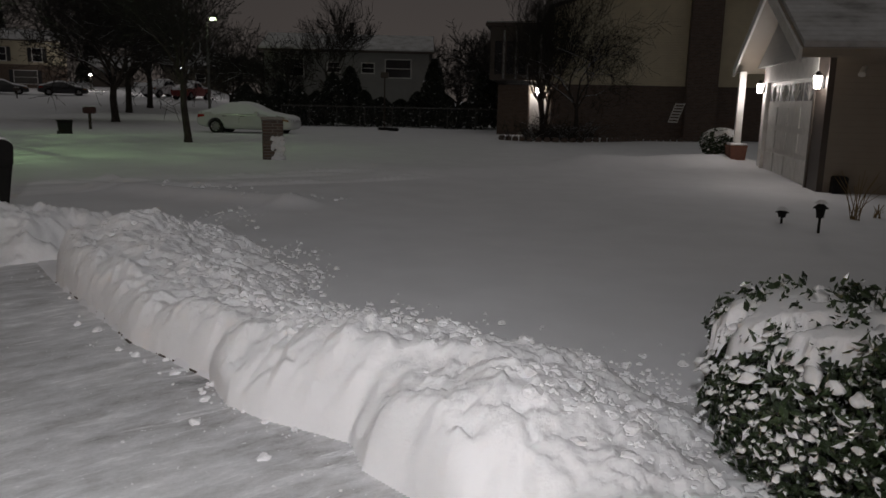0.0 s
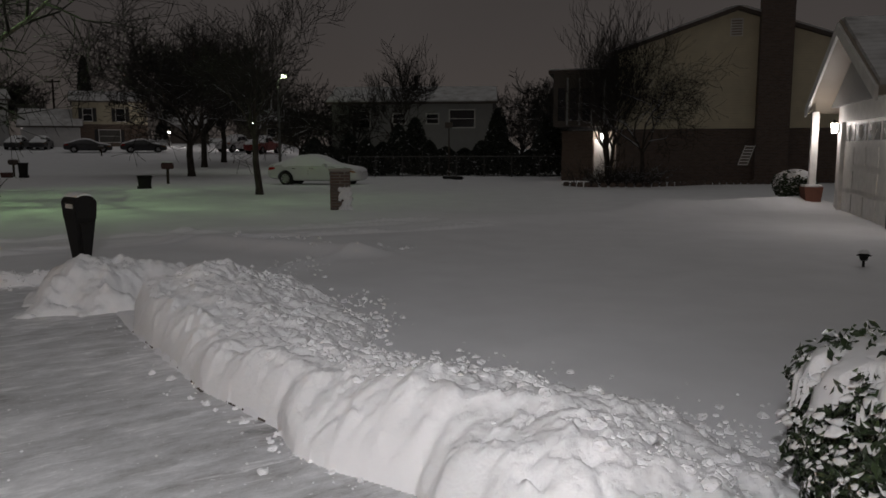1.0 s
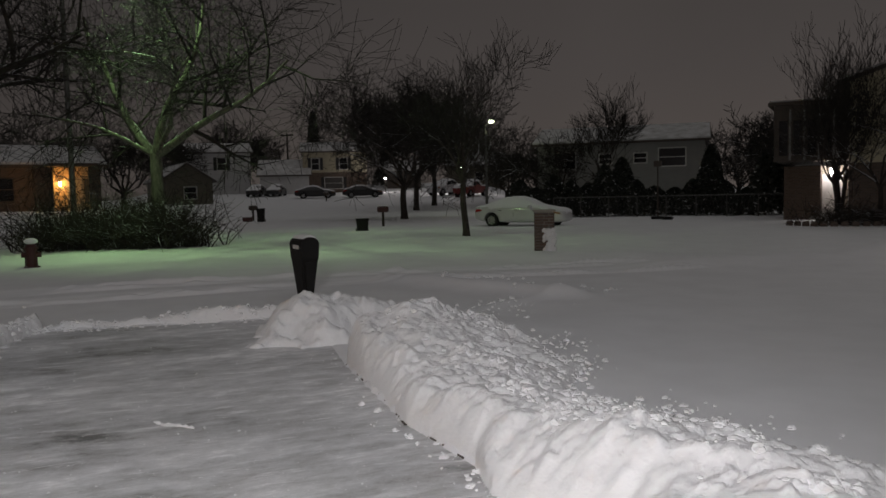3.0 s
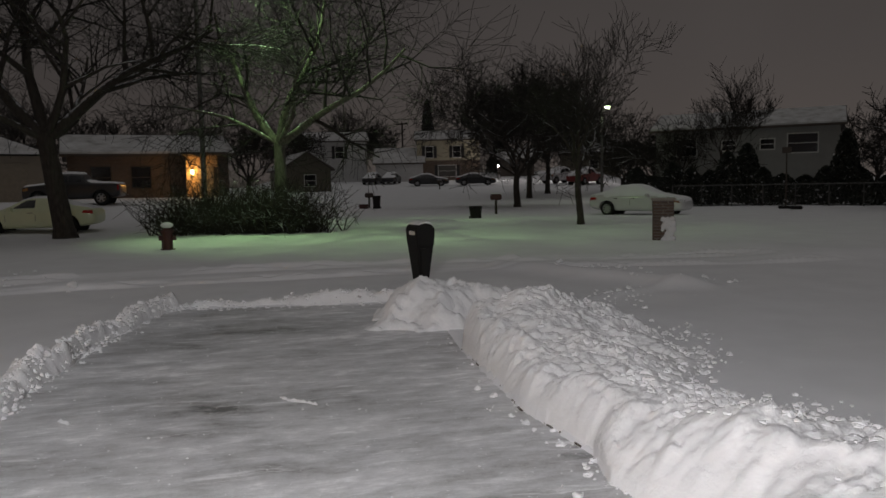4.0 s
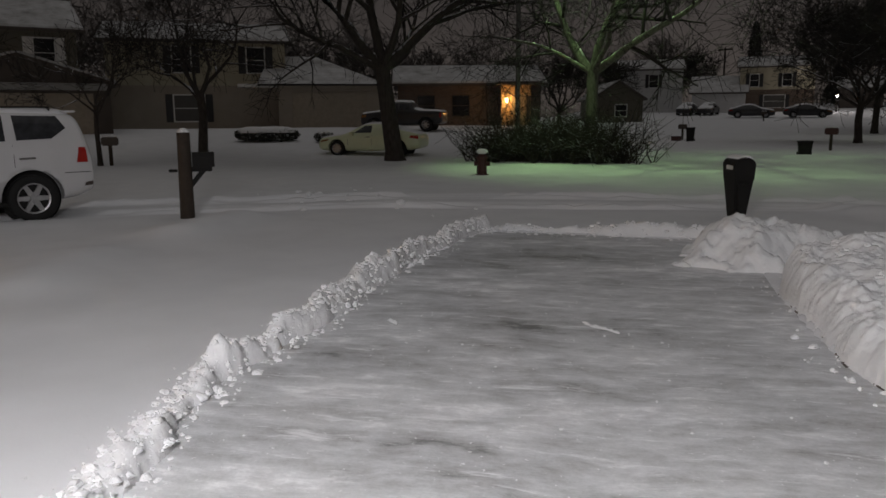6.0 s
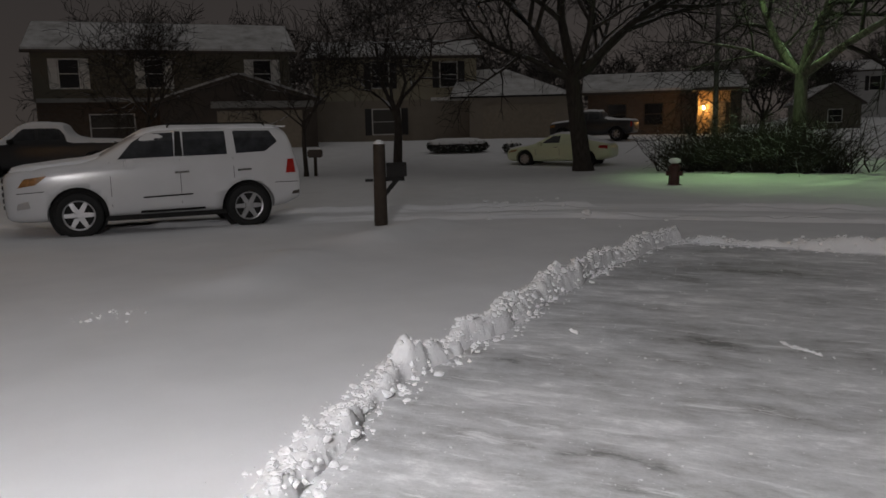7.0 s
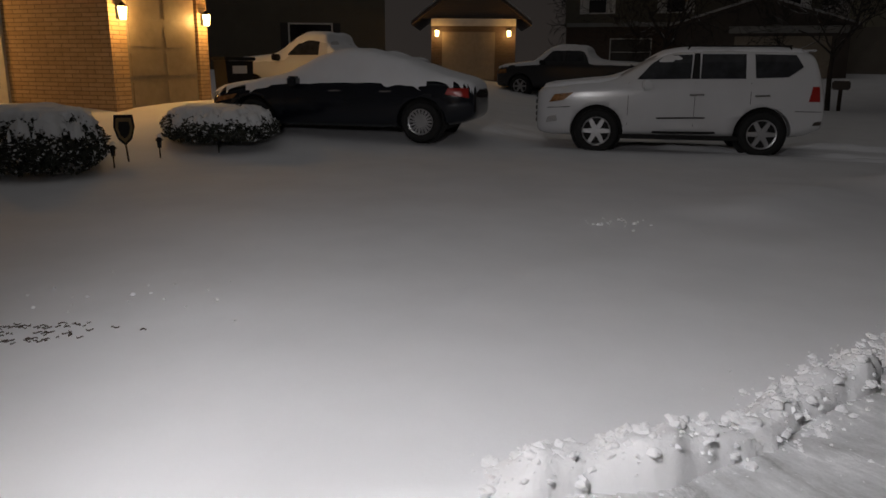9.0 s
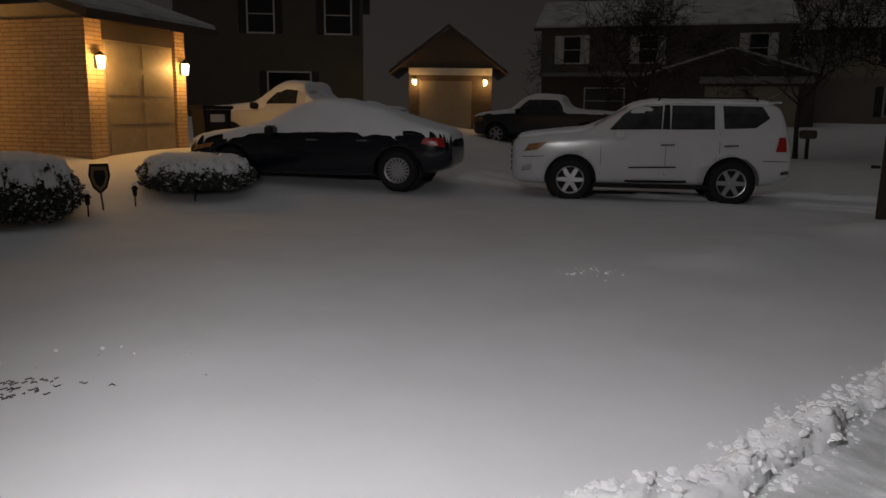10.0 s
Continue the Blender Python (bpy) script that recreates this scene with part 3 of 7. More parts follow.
def clod_proto(rng, level=1):
    bm = bmesh.new()
    bmesh.ops.create_icosphere(bm, subdivisions=level, radius=1)
    axes = [(Vector((rng.gauss(0, 1), rng.gauss(0, 1), rng.gauss(0, 1))), rng.random() * 6.28) for _ in range(5)]
    v = np.array([tuple(q.co * (0.85 + 0.13 * sum(math.sin(2.6 * a.dot(q.co) + p) for a, p in axes) + 0.16 * rng.random())) for q in bm.verts])
    f = [[q.index for q in fc.verts] for fc in bm.faces]
    bm.free()
    return v * (1, 0.8 + 0.2 * rng.random(), 0.7), f


def clods(name, spots, label):
    """spots: x, y, z, radius."""
    rng = random.Random(5)
    protos = [clod_proto(rng) for _ in range(9)] + [clod_proto(rng, 2) for _ in range(9)]
    verts, faces = [], []
    for x, y, z, r in spots:
        v, f = protos[rng.randrange(9) + (9 if r > 0.03 else 0)]
        a = rng.random() * 6.28
        c, s = math.cos(a) * r, math.sin(a) * r
        o = len(verts)
        verts += [(x + p[0] * c - p[1] * s, y + p[0] * s + p[1] * c, z + p[2] * r) for p in v]
        faces += [[o + k for k in q] for q in f]
    ob = from_arrays(name, verts, faces, SNOW_LUMP, None, False)
    return tagged(ob, label, "snow clumps", kind="stuff")


def scatter_clods():
    rng = np.random.RandomState(8)
    spots = []
    x, y = rng.uniform(-4.6, 2.4, 30000), rng.uniform(1.6, 8.8, 30000)
    h = bank_height(x, y)
    d, side, along = line_dist(x, y, BANK_LINE)
    s = d * side
    off, _, _ = line_dist(x, y, BANK_BACK)
    clump = 0.12 + 0.88 * sstep(-0.12, 0.18, fbm(x * 1.6, y * 1.6, 3, 90))
    for k in range(30000):
        if not 0.2 < along[k] < 8.6:
            continue
        patch = clump[k]
        if h[k] > 0.02 and s[k] > 0.35:
            if rng.random() < 0.55 * patch:
                r = 0.008 + 0.040 * rng.random() ** 3
                spots.append((x[k], y[k], h[k] - 0.10 * r, r))
        elif h[k] <= 0.02 and s[k] > 0.8 and off[k] < 0.8:
            if rng.random() < 0.75 * patch * math.exp(-off[k] / 0.22):
                spots.append((x[k], y[k], gz(x[k], y[k]) + 0.004, 0.008 + 0.030 * rng.random() ** 3))
        elif -0.45 < s[k] < 0.04 and rng.random() < 0.55 * patch * math.exp(s[k] / 0.12):
            spots.append((x[k], y[k], 0.004, 0.005 + 0.030 * rng.random() ** 3))
    clods("snow_crumbs", spots, "loose crumbs and clods of snow strewn over the bank")
    spots = []
    for line, fn, n, w in ((LEFT_RIDGE, ridge_line_height(LEFT_RIDGE, 0.15, 0.24, 51), 2200, 0.17), (END_RIDGE, ridge_line_height(END_RIDGE, 0.11, 0.22, 61), 800, 0.24)):
        seg = [math.dist(a, b) for a, b in zip(line, line[1:])]
        for _ in range(n):
            i = rng.choice(len(seg), p=np.array(seg) / sum(seg))
            t, o = rng.random(), rng.normal() * w * 0.62
            (ax, ay), (bx, by) = line[i], line[i + 1]
            nx, ny = (by - ay) / seg[i], -(bx - ax) / seg[i]
            px, py = ax + t * (bx - ax) + nx * o, ay + t * (by - ay) + ny * o
            hz = float(fn(np.array([px]), np.array([py]))[0])
            floor = 0.0 if bool(in_poly(np.array([px]), np.array([py]), DRIVE_POLY)[0]) else gz(px, py)
            spots.append((px, py, max(hz, floor) + 0.002, 0.006 + 0.030 * rng.random() ** 3))
    for px, py, r in ((-4.70, 1.62, 0.06), (-6.42, 4.12, 0.11), (-6.30, 4.02, 0.08), (-5.22, 2.62, 0.09), (-3.0, 0.38, 0.05)):
        spots.append((px, py, max(0.0, float(ridge_line_height(LEFT_RIDGE, 0.15, 0.24, 51)(np.array([px]), np.array([py]))[0])) + r * 0.45, r))
    clods("snow_crumbs", spots, "loose clods of snow along the low ridge")
    spots = []
    for _ in range(900):
        px, py = rng.uniform(-7.5, 0.5), rng.uniform(0.5, 8)
        if bool(in_poly(np.array([px]), np.array([py]), DRIVE_POLY)[0]):
            spots.append((px, py, 0.002, 0.003 + 0.010 * rng.random() ** 4))
    clods("snow_crumbs", spots, "small snow crumbs scattered on the driveway")


scatter_clods()

# ---------------------------------------------------------------- trees and shrubs


def limb_mesh(paths, sides=5):
    """Tapered tubes from lists of (point, radius)."""
    verts, faces = [], []
    for pts in paths:
        prev = None
        ns = sides if pts[0][1] > 0.03 else 3
        for k, (p, r) in enumerate(pts):
            d = (pts[min(k + 1, len(pts) - 1)][0] - pts[max(k - 1, 0)][0])
            d = d.normalized() if d.length > 1e-6 else Vector((0, 0, 1))
            u = d.orthogonal().normalized()
            w = d.cross(u)
            o = len(verts)
            for a in range(ns):
                an = 2 * math.pi * a / ns
                verts.append(p + (u * math.cos(an) + w * math.sin(an)) * r)
            if prev is not None:
                faces += [(prev + a, prev + (a + 1) % ns, o + (a + 1) % ns, o + a) for a in range(ns)]
            prev = o
    return verts, faces


def grow(rng, start, direction, length, radius, level, levels, out, spread=0.6, lift=0.15, kids=5, wander=0.22, thin=0.006, limb_levels=2):
    n = 6 if level < 2 else 4
    wander = wander * (0.80 if level > 1 else 1.0)
    pts, p, d = [], start.copy(), direction.normalized()
    for k in range(n + 1):
        t = k / n
        pts.append((p.copy(), max(radius * (1 - 0.72 * t), thin)))
        d = (d + Vector((rng.gauss(0, wander), rng.gauss(0, wander), rng.gauss(0, wander * 0.6) + lift * 0.35))).normalized()
        p = p + d * (length / n)
    out[1 if level <= limb_levels else 2].append(pts)
    if level >= levels:
        return
    m = kids + rng.randint(-1, 1) if level else kids + 2
    for q in range(m):
        t = (0.30 if level else 0.45) + (0.70 if level else 0.55) * (q + rng.random()) / m
        k = min(int(t * n), n - 1)
        fr = t * n - k
        base = pts[k][0].lerp(pts[k + 1][0], min(fr, 1))
        r = pts[k][1] * (0.62 if level else 0.5)
        ax = (pts[k + 1][0] - pts[k][0]).normalized()
        side = ax.orthogonal().normalized()
        side.rotate(Matrix.Rotation(rng.random() * 6.283, 3, ax))
        nd = (ax * (1 - spread * 0.5) + side * (spread + rng.random() * 0.35) + Vector((0, 0, lift))).normalized()
        grow(rng, base, nd, length * (0.46 + 0.22 * rng.random()), r, level + 1, levels, out, spread, lift, kids, wander, thin, limb_levels)


def tree(x, y, height, girth, seed, label, name="bare_tree", fork=0.3, spread=0.6, lift=0.15, levels=4, kids=5, lean=(0, 0), bark=None, z=None, stems=1, first=0.6, thin=0.007, boughs=6, stout=0.46, leaders=(), limb_levels=2, splay=0.22):
    rng = random.Random(seed)
    out = {0: [], 1: [], 2: []}
    for s in range(stems):
        d = Vector((lean[0] + (rng.gauss(0, splay) if stems > 1 else 0), lean[1] + (rng.gauss(0, splay) if stems > 1 else 0), 1)).normalized()
        top = d * height * fork
        trunk = [(Vector((0, 0, -0.15)), girth * 1.35), (top * 0.12, girth), (top * 0.6 + Vector((rng.gauss(0, 0.05), rng.gauss(0, 0.05), 0)), girth * 0.88), (top, girth * 0.8)]
        out[0].append(trunk)
        # named leaders first: sideways as seen from the street, away from it, upwards, length, thickness
        out_dir = Vector((x, y, 0)).normalized()
        across = Vector((out_dir.y, -out_dir.x, 0))
        for wide, deep, tall, length, thick in leaders:
            grow(rng, top * 0.97, across * wide + out_dir * deep + Vector((0, 0, tall)), length, girth * thick, 1, levels, out, spread, lift, kids, 0.20, thin, limb_levels)
        n = 0 if leaders else boughs
        for k in range(n):
            a = 6.283 * (k + rng.random() * 0.7) / n
            side = Vector((math.cos(a), math.sin(a), 0))
            nd = (d * (0.8 + 0.5 * rng.random()) + side * spread * (0.55 + 0.8 * rng.random())).normalized()
            grow(rng, top * (0.82 + 0.18 * rng.random()), nd, height * (1 - fork) * first * (0.8 + 0.4 * rng.random()), girth * stout, 1, levels, out, spread, lift, kids, 0.28, thin, limb_levels)
    root = thing(name, Matrix.Translation((x, y, gz(x, y) if z is None else z)), label, "tree")
    v, f = limb_mesh(out[0], 9)
    from_arrays("trunk", v, f, bark or BARK, root, True)
    v, f = limb_mesh(out[1], 6)
    from_arrays("branchwork", v, f, bark or BARK, root, True)
    v, f = limb_mesh(out[2], 5)
    from_arrays("crown", v, f, TWIG, root, True)
    return root


def leaf_cloud(name, pts, nrm, size, material, parent, seed, bend=0.3, ratio=0.5):
    """Small folded leaves, four triangles each."""
    rng = np.random.RandomState(seed)
    verts, faces = [], []
    for p, n in zip(pts, nrm):
        n = Vector(n) + Vector(rng.normal(0, 0.55, 3))
        n.normalize()
        u = n.orthogonal().normalized()
        u.rotate(Matrix.Rotation(rng.rand() * 6.283, 3, n))
        w = n.cross(u)
        s = size * (0.6 + 0.8 * rng.rand())
        p = Vector(p)
        o = len(verts)
        verts += [p - u * s, p - u * s * 0.1 + w * s * ratio, p + u * s, p - u * s * 0.1 - w * s * ratio, p + n * -s * bend]
        faces += [(o, o + 4, o + 1), (o + 1, o + 4, o + 2), (o + 2, o + 4, o + 3), (o + 3, o + 4, o)]
    return from_arrays(name, verts, faces, material, parent)


def hedge(x, y, rx, ry, h, seed, label, leaves=5000, size=0.035, turn=0, name="hedge_shrub", snow=0.10, base=0.0, leafmat=None, power=3.0, cap=0.62, flat=0.8, fill=0.55, fine=5.5, rough=1.9, reach=0.99, sprigs=0, pads=0):
    """A clipped shrub: leaves over a rounded block on branching stems, snow lying in clumps on top."""
    rng = np.random.RandomState(seed)
    root = thing(name, Matrix.Translation((x, y, gz(x, y) + base)) @ Matrix.Rotation(radians(turn), 4, "Z"), label, "shrub")
    pts, nrm = [], []
    while len(pts) < leaves:
        d = rng.normal(0, 1, 3)
        d /= np.linalg.norm(d)
        if d[2] < -0.75:
            continue
        k = (abs(d[0]) ** power + abs(d[1]) ** power + abs(d[2]) ** power) ** (-1 / power)
        q = d * k * (1 + 0.15 * float(fbm(np.array([d[0] * 4 + seed]), np.array([d[1] * 4 + d[2] * 3]), 3, 3)[0])) * (1 - 0.35 * rng.rand() ** 2.2)
        z = h * 0.5 + q[2] * h * 0.5
        if z < 0.02:
            continue
        pts.append((q[0] * rx, q[1] * ry, z))
        nrm.append((d[0], d[1], d[2] + 0.25))
    for _ in range(sprigs):
        # shoots standing up through the snow
        u, w = rng.uniform(-0.92, 0.92, 2)
        rad = (abs(u) ** power + abs(w) ** power) ** (1 / power)
        if rad > 0.97:
            continue
        zt = h * 0.5 + h * 0.5 * (1 - rad ** power) ** (1 / power)
        tall = 0.03 + 0.08 * rng.rand()
        for _ in range(14):
            pts.append((u * rx + rng.normal() * 0.032, w * ry + rng.normal() * 0.032, zt + rng.uniform(-0.02, tall)))
            nrm.append((rng.normal(), rng.normal(), 0.7))
    leaf_cloud("foliage", pts, nrm, size, leafmat or LEAF, root, seed)
    if pads:
        # snow caught on outer leaves: flattened clumps, larger and thicker towards the top
        verts, faces = [], []
        pr = random.Random(seed + 1)
        shapes = [clod_proto(pr, 2) for _ in range(8)]
        for _ in range(pads):
            d = Vector((pr.gauss(0, 1), pr.gauss(0, 1), abs(pr.gauss(0, 0.9)) - 0.25)).normalized()
            k = (abs(d.x) ** power + abs(d.y) ** power + abs(d.z) ** power) ** (-1 / power)
            q = d * k * pr.uniform(0.95, 1.03)
            r = (0.009 + 0.024 * pr.random() ** 3) * (0.8 + 0.8 * max(d.z, 0))
            m = Matrix.Translation((q.x * rx, q.y * ry, h * 0.5 + q.z * h * 0.5)) @ Vector((d.x * 0.7, d.y * 0.7, 1)).to_track_quat("Z", "Y").to_matrix().to_4x4() @ Matrix.Rotation(pr.random() * 6.283, 4, "Z") @ Matrix.Diagonal((r * pr.uniform(0.8, 1.4), r, r * 0.75, 1))
            v, f = shapes[pr.randrange(8)]
            o = len(verts)
            verts += [m @ Vector(p) for p in v]
            faces += [[o + i for i in p] for p in f]
        tagged(from_arrays("snow_clump", verts, faces, SNOW_LUMP, root, True, "clumps of snow caught on leaves"), kind="stuff")
    r2 = random.Random(seed)
    paths = []
    for k in range(26):
        a, q = r2.random() * 6.283, r2.random() ** 0.5 * 0.8
        e = Vector((math.cos(a) * q * rx, math.sin(a) * q * ry, h * (0.55 + 0.3 * r2.random())))
        b = Vector((e.x * 0.25, e.y * 0.25, -0.1))
        paths.append([(b, 0.014), (b.lerp(e, 0.5) + Vector((r2.gauss(0, 0.04), r2.gauss(0, 0.04), 0)), 0.010), (e, 0.004)])
    v, f = limb_mesh(paths)
    from_arrays("stemwork", v, f, BARK, root, True)
    # snow resting on the crown: an uneven sheet with holes
    n = 90
    gx = np.linspace(-1.02, 1.02, n)
    X, Y = np.meshgrid(gx, gx, indexing="ij")
    R = (np.abs(X) ** power + np.abs(Y) ** power) ** (1 / power)
    top = h * 0.5 + h * 0.5 * np.clip(1 - np.clip(R, 0, 1) ** power, 0, 1) ** (1 / power)
    thick = snow * (fill + rough * fbm(X * rx * fine + seed, Y * ry * fine, 4, 71, 0.6)) - snow * cap * sstep(flat - 0.25, 1.02, R) * 1.5
    thick = np.minimum(thick, snow * (0.75 + 0.35 * fbm(X * rx * 4, Y * ry * 4, 2, 77)))
    on = (thick > 0.008) & (R < reach)
    up = np.where(on, top + thick * 0.8, top - 0.06)
    idx = np.arange(n * n).reshape(n, n)
    keep = on[:-1, :-1] | on[1:, :-1] | on[:-1, 1:] | on[1:, 1:]
    f = np.stack([idx[:-1, :-1], idx[1:, :-1], idx[1:, 1:], idx[:-1, 1:]], -1)[keep]
    used = np.unique(f)
    remap = np.full(n * n, -1)
    remap[used] = np.arange(len(used))
    from_arrays("snow_cap", np.stack([X.ravel() * rx, Y.ravel() * ry, up.ravel()], 1)[used].tolist(), remap[f].tolist(), SNOW_LUMP, root, True, "clumped fresh snow")
    return root


def conifer(x, y, height, radius, seed, label, name="arborvitae", z=None, sprays=2600, size=0.10):
    rng = np.random.RandomState(seed)
    root = thing(name, Matrix.Translation((x, y, gz(x, y) if z is None else z)), label, "evergreen")
    part("trunk", cyl(bmesh.new(), (0, 0, -0.1), (0, 0, height * 0.9), 0.07, 0.02, 8), BARK, root)
    t = rng.rand(sprays) ** 0.75
    a = rng.rand(sprays) * 6.283
    r = radius * (1 - t) ** 0.5 * (0.55 + 0.5 * rng.rand(sprays)) * (1 + 0.25 * np.sin(a * 3 + seed) * (1 - t))
    zz = height * (0.04 + 0.96 * t)
    pts = np.stack([np.cos(a) * r, np.sin(a) * r, zz], 1)
    nrm = np.stack([np.cos(a), np.sin(a), 0 * a + 0.5], 1)
    leaf_cloud("crown", pts.tolist(), nrm.tolist(), size, CONIFER, root, seed, 0.4, 0.6)
    return root


# ---------------------------------------------------------------- houses


def facing(x, y, z, az):
    """Local -Y looks towards compass heading az (degrees from +Y, clockwise)."""
    return pose(x, y, z, 0, 0, 180 - az)


def window(parent, x, z, w, h, y=0.0, shutters=0.0, glass=None, bars=True, frame_mat=None, shutter_mat=None):
    win = part("window", abox(x - w / 2, x + w / 2, y - 0.015, y + 0.02, z, z + h), glass or GLASS_DARK, parent)
    bm = bmesh.new()
    t = 0.07
    for b in ((x - w / 2 - t, x - w / 2, z - t, z + h + t), (x + w / 2, x + w / 2 + t, z - t, z + h + t), (x - w / 2, x + w / 2, z + h, z + h + t), (x - w / 2, x + w / 2, z - t, z)):
        box(bm, b[0], b[1], y - 0.05, y + 0.01, b[2], b[3])
    if bars:
        box(bm, x - w / 2, x + w / 2, y - 0.035, y - 0.018, z + h / 2 - 0.02, z + h / 2 + 0.02)
    part("window_frame", bm, frame_mat or TRIM, win)
    if shutters:
        for s in (-1, 1):
            c = x + s * (w / 2 + t + shutters / 2 + 0.02)
            bm = abox(c - shutters / 2, c + shutters / 2, y - 0.045, y + 0.01, z - t, z + h + t)
            for k in range(7):
                zz = z + (k + 0.5) * h / 7
                box(bm, c - shutters * 0.38, c + shutters * 0.38, y - 0.055, y - 0.04, zz - 0.03, zz + 0.03)
            part("shutter", bm, shutter_mat or SHUTTER, win)
    return win


def garage_door(parent, x0, x1, z0, z1, y=0.0, material=None, lites=False, rows=4, cols=4):
    door = part("garage_door", abox(x0, x1, y - 0.01, y + 0.04, z0, z1), material or DOOR_WHITE, parent)
    w, h = (x1 - x0) / cols, (z1 - z0) / rows
    for r in range(rows):
        for c in range(cols):
            bm = abox(x0 + c * w + 0.06, x0 + (c + 1) * w - 0.06, y - 0.03, y - 0.005, z0 + r * h + 0.06, z0 + (r + 1) * h - 0.06, 0.01)
            if lites and r == rows - 1:
                bm.free()
                p = part("pane", abox(x0 + c * w + 0.10, x0 + (c + 1) * w - 0.10, y - 0.022, y - 0.006, z0 + r * h + 0.09, z0 + (r + 1) * h - 0.09), CURTAIN, door, "dark glass door light")
                bm = bmesh.new()
                cx, z_low, z_high = x0 + (c + 0.5) * w, z0 + r * h + 0.09, z0 + (r + 1) * h - 0.09
                for a in (-55, -28, 0, 28, 55):
                    q = Vector((math.sin(radians(a)), 0, math.cos(radians(a)))) * min(z_high - z_low, (w / 2 - 0.1) / max(abs(math.sin(radians(a))), 0.4))
                    cyl(bm, (cx, y - 0.028, z_low), (cx + q.x, y - 0.028, z_low + q.z), 0.012, n=5)
                part("glazing_bar", bm, TRIM, p)
            else:
                part("panel", bm, material or DOOR_WHITE, door)
    return door


def gable_roof(parent, x0, x1, y0, y1, z_eave, z_ridge, along="x", over=0.35, snow=0.10, fascia=None):
    """A pitched roof with its ridge along x or y, an overhang all round and snow lying on it."""
    t = 0.16
    if along == "x":
        mid, half, a0, a1, flat = (y0 + y1) / 2, (y1 - y0) / 2, x0 - over, x1 + over, "x"
    else:
        mid, half, a0, a1, flat = (x0 + x1) / 2, (x1 - x0) / 2, y0 - over, y1 + over, "y"
    sl = (z_ridge - z_eave) / half
    e, ze = half + over, z_eave - sl * over
    poly = [(mid - e, ze), (mid, z_ridge), (mid + e, ze), (mid + e, ze + t), (mid, z_ridge + t), (mid - e, ze + t)]
    roof = part("roof", prism(poly, a0, a1, flat), fascia or SHINGLE, parent)
    d = 0.06
    poly = [(mid - e + d, ze + t + 0.004 + sl * d), (mid, z_ridge + t + 0.004), (mid + e - d, ze + t + 0.004 + sl * d), (mid + e - d - 0.04, ze + t + snow + sl * d), (mid + 0.25, z_ridge + t + snow - 0.02 - sl * 0.25 + 0.03),
            (mid - 0.25, z_ridge + t + snow - 0.02 - sl * 0.25 + 0.03), (mid - e + d + 0.04, ze + t + snow + sl * d)]
    part("snow_layer", prism(poly, a0 + 0.05, a1 - 0.05, flat), SNOW_ROOF, roof, "even layer of snow")
    return roof


def gable_end(parent, x0, x1, y, z0, z1, material, thick=0.15):
    return part("gable", prism([(x0, z0), (x1, z0), ((x0 + x1) / 2, z1)], y, y + thick, "y"), material, parent)


def coach_lamp(x, y, z, az, glow, group):
    root = thing("wall_lamp", facing(x, y, z, az), "lit black wall lantern with a glass body" if glow is GLOW_WHITE else "lit amber wall lantern beside a garage door", "lamp", group)
    part("backplate", abox(-0.06, 0.06, -0.03, 0.0, -0.14, 0.10, 0.01), BLACK_PLASTIC, root)
    bm = cyl(bmesh.new(), (0, -0.03, 0.06), (0, -0.13, 0.16), 0.012, n=6)
    cyl(bm, (0, -0.13, 0.10), (0, -0.13, 0.20), 0.10, 0.015, 8)
    part("cap", bm, BLACK_PLASTIC, root)
    part("glass", cyl(bmesh.new(), (0, -0.13, -0.14), (0, -0.13, 0.10), 0.06, 0.085, 8), glow, root, "glowing glass").visible_shadow = False
    return root


def house_base(name, x, y, az, label, z=None):
    return thing(name, facing(x, y, gz(x, y) - 0.05 if z is None else z, az), label, "house")


def polar(az, d):
    return d * math.sin(radians(az)), d * math.cos(radians(az))


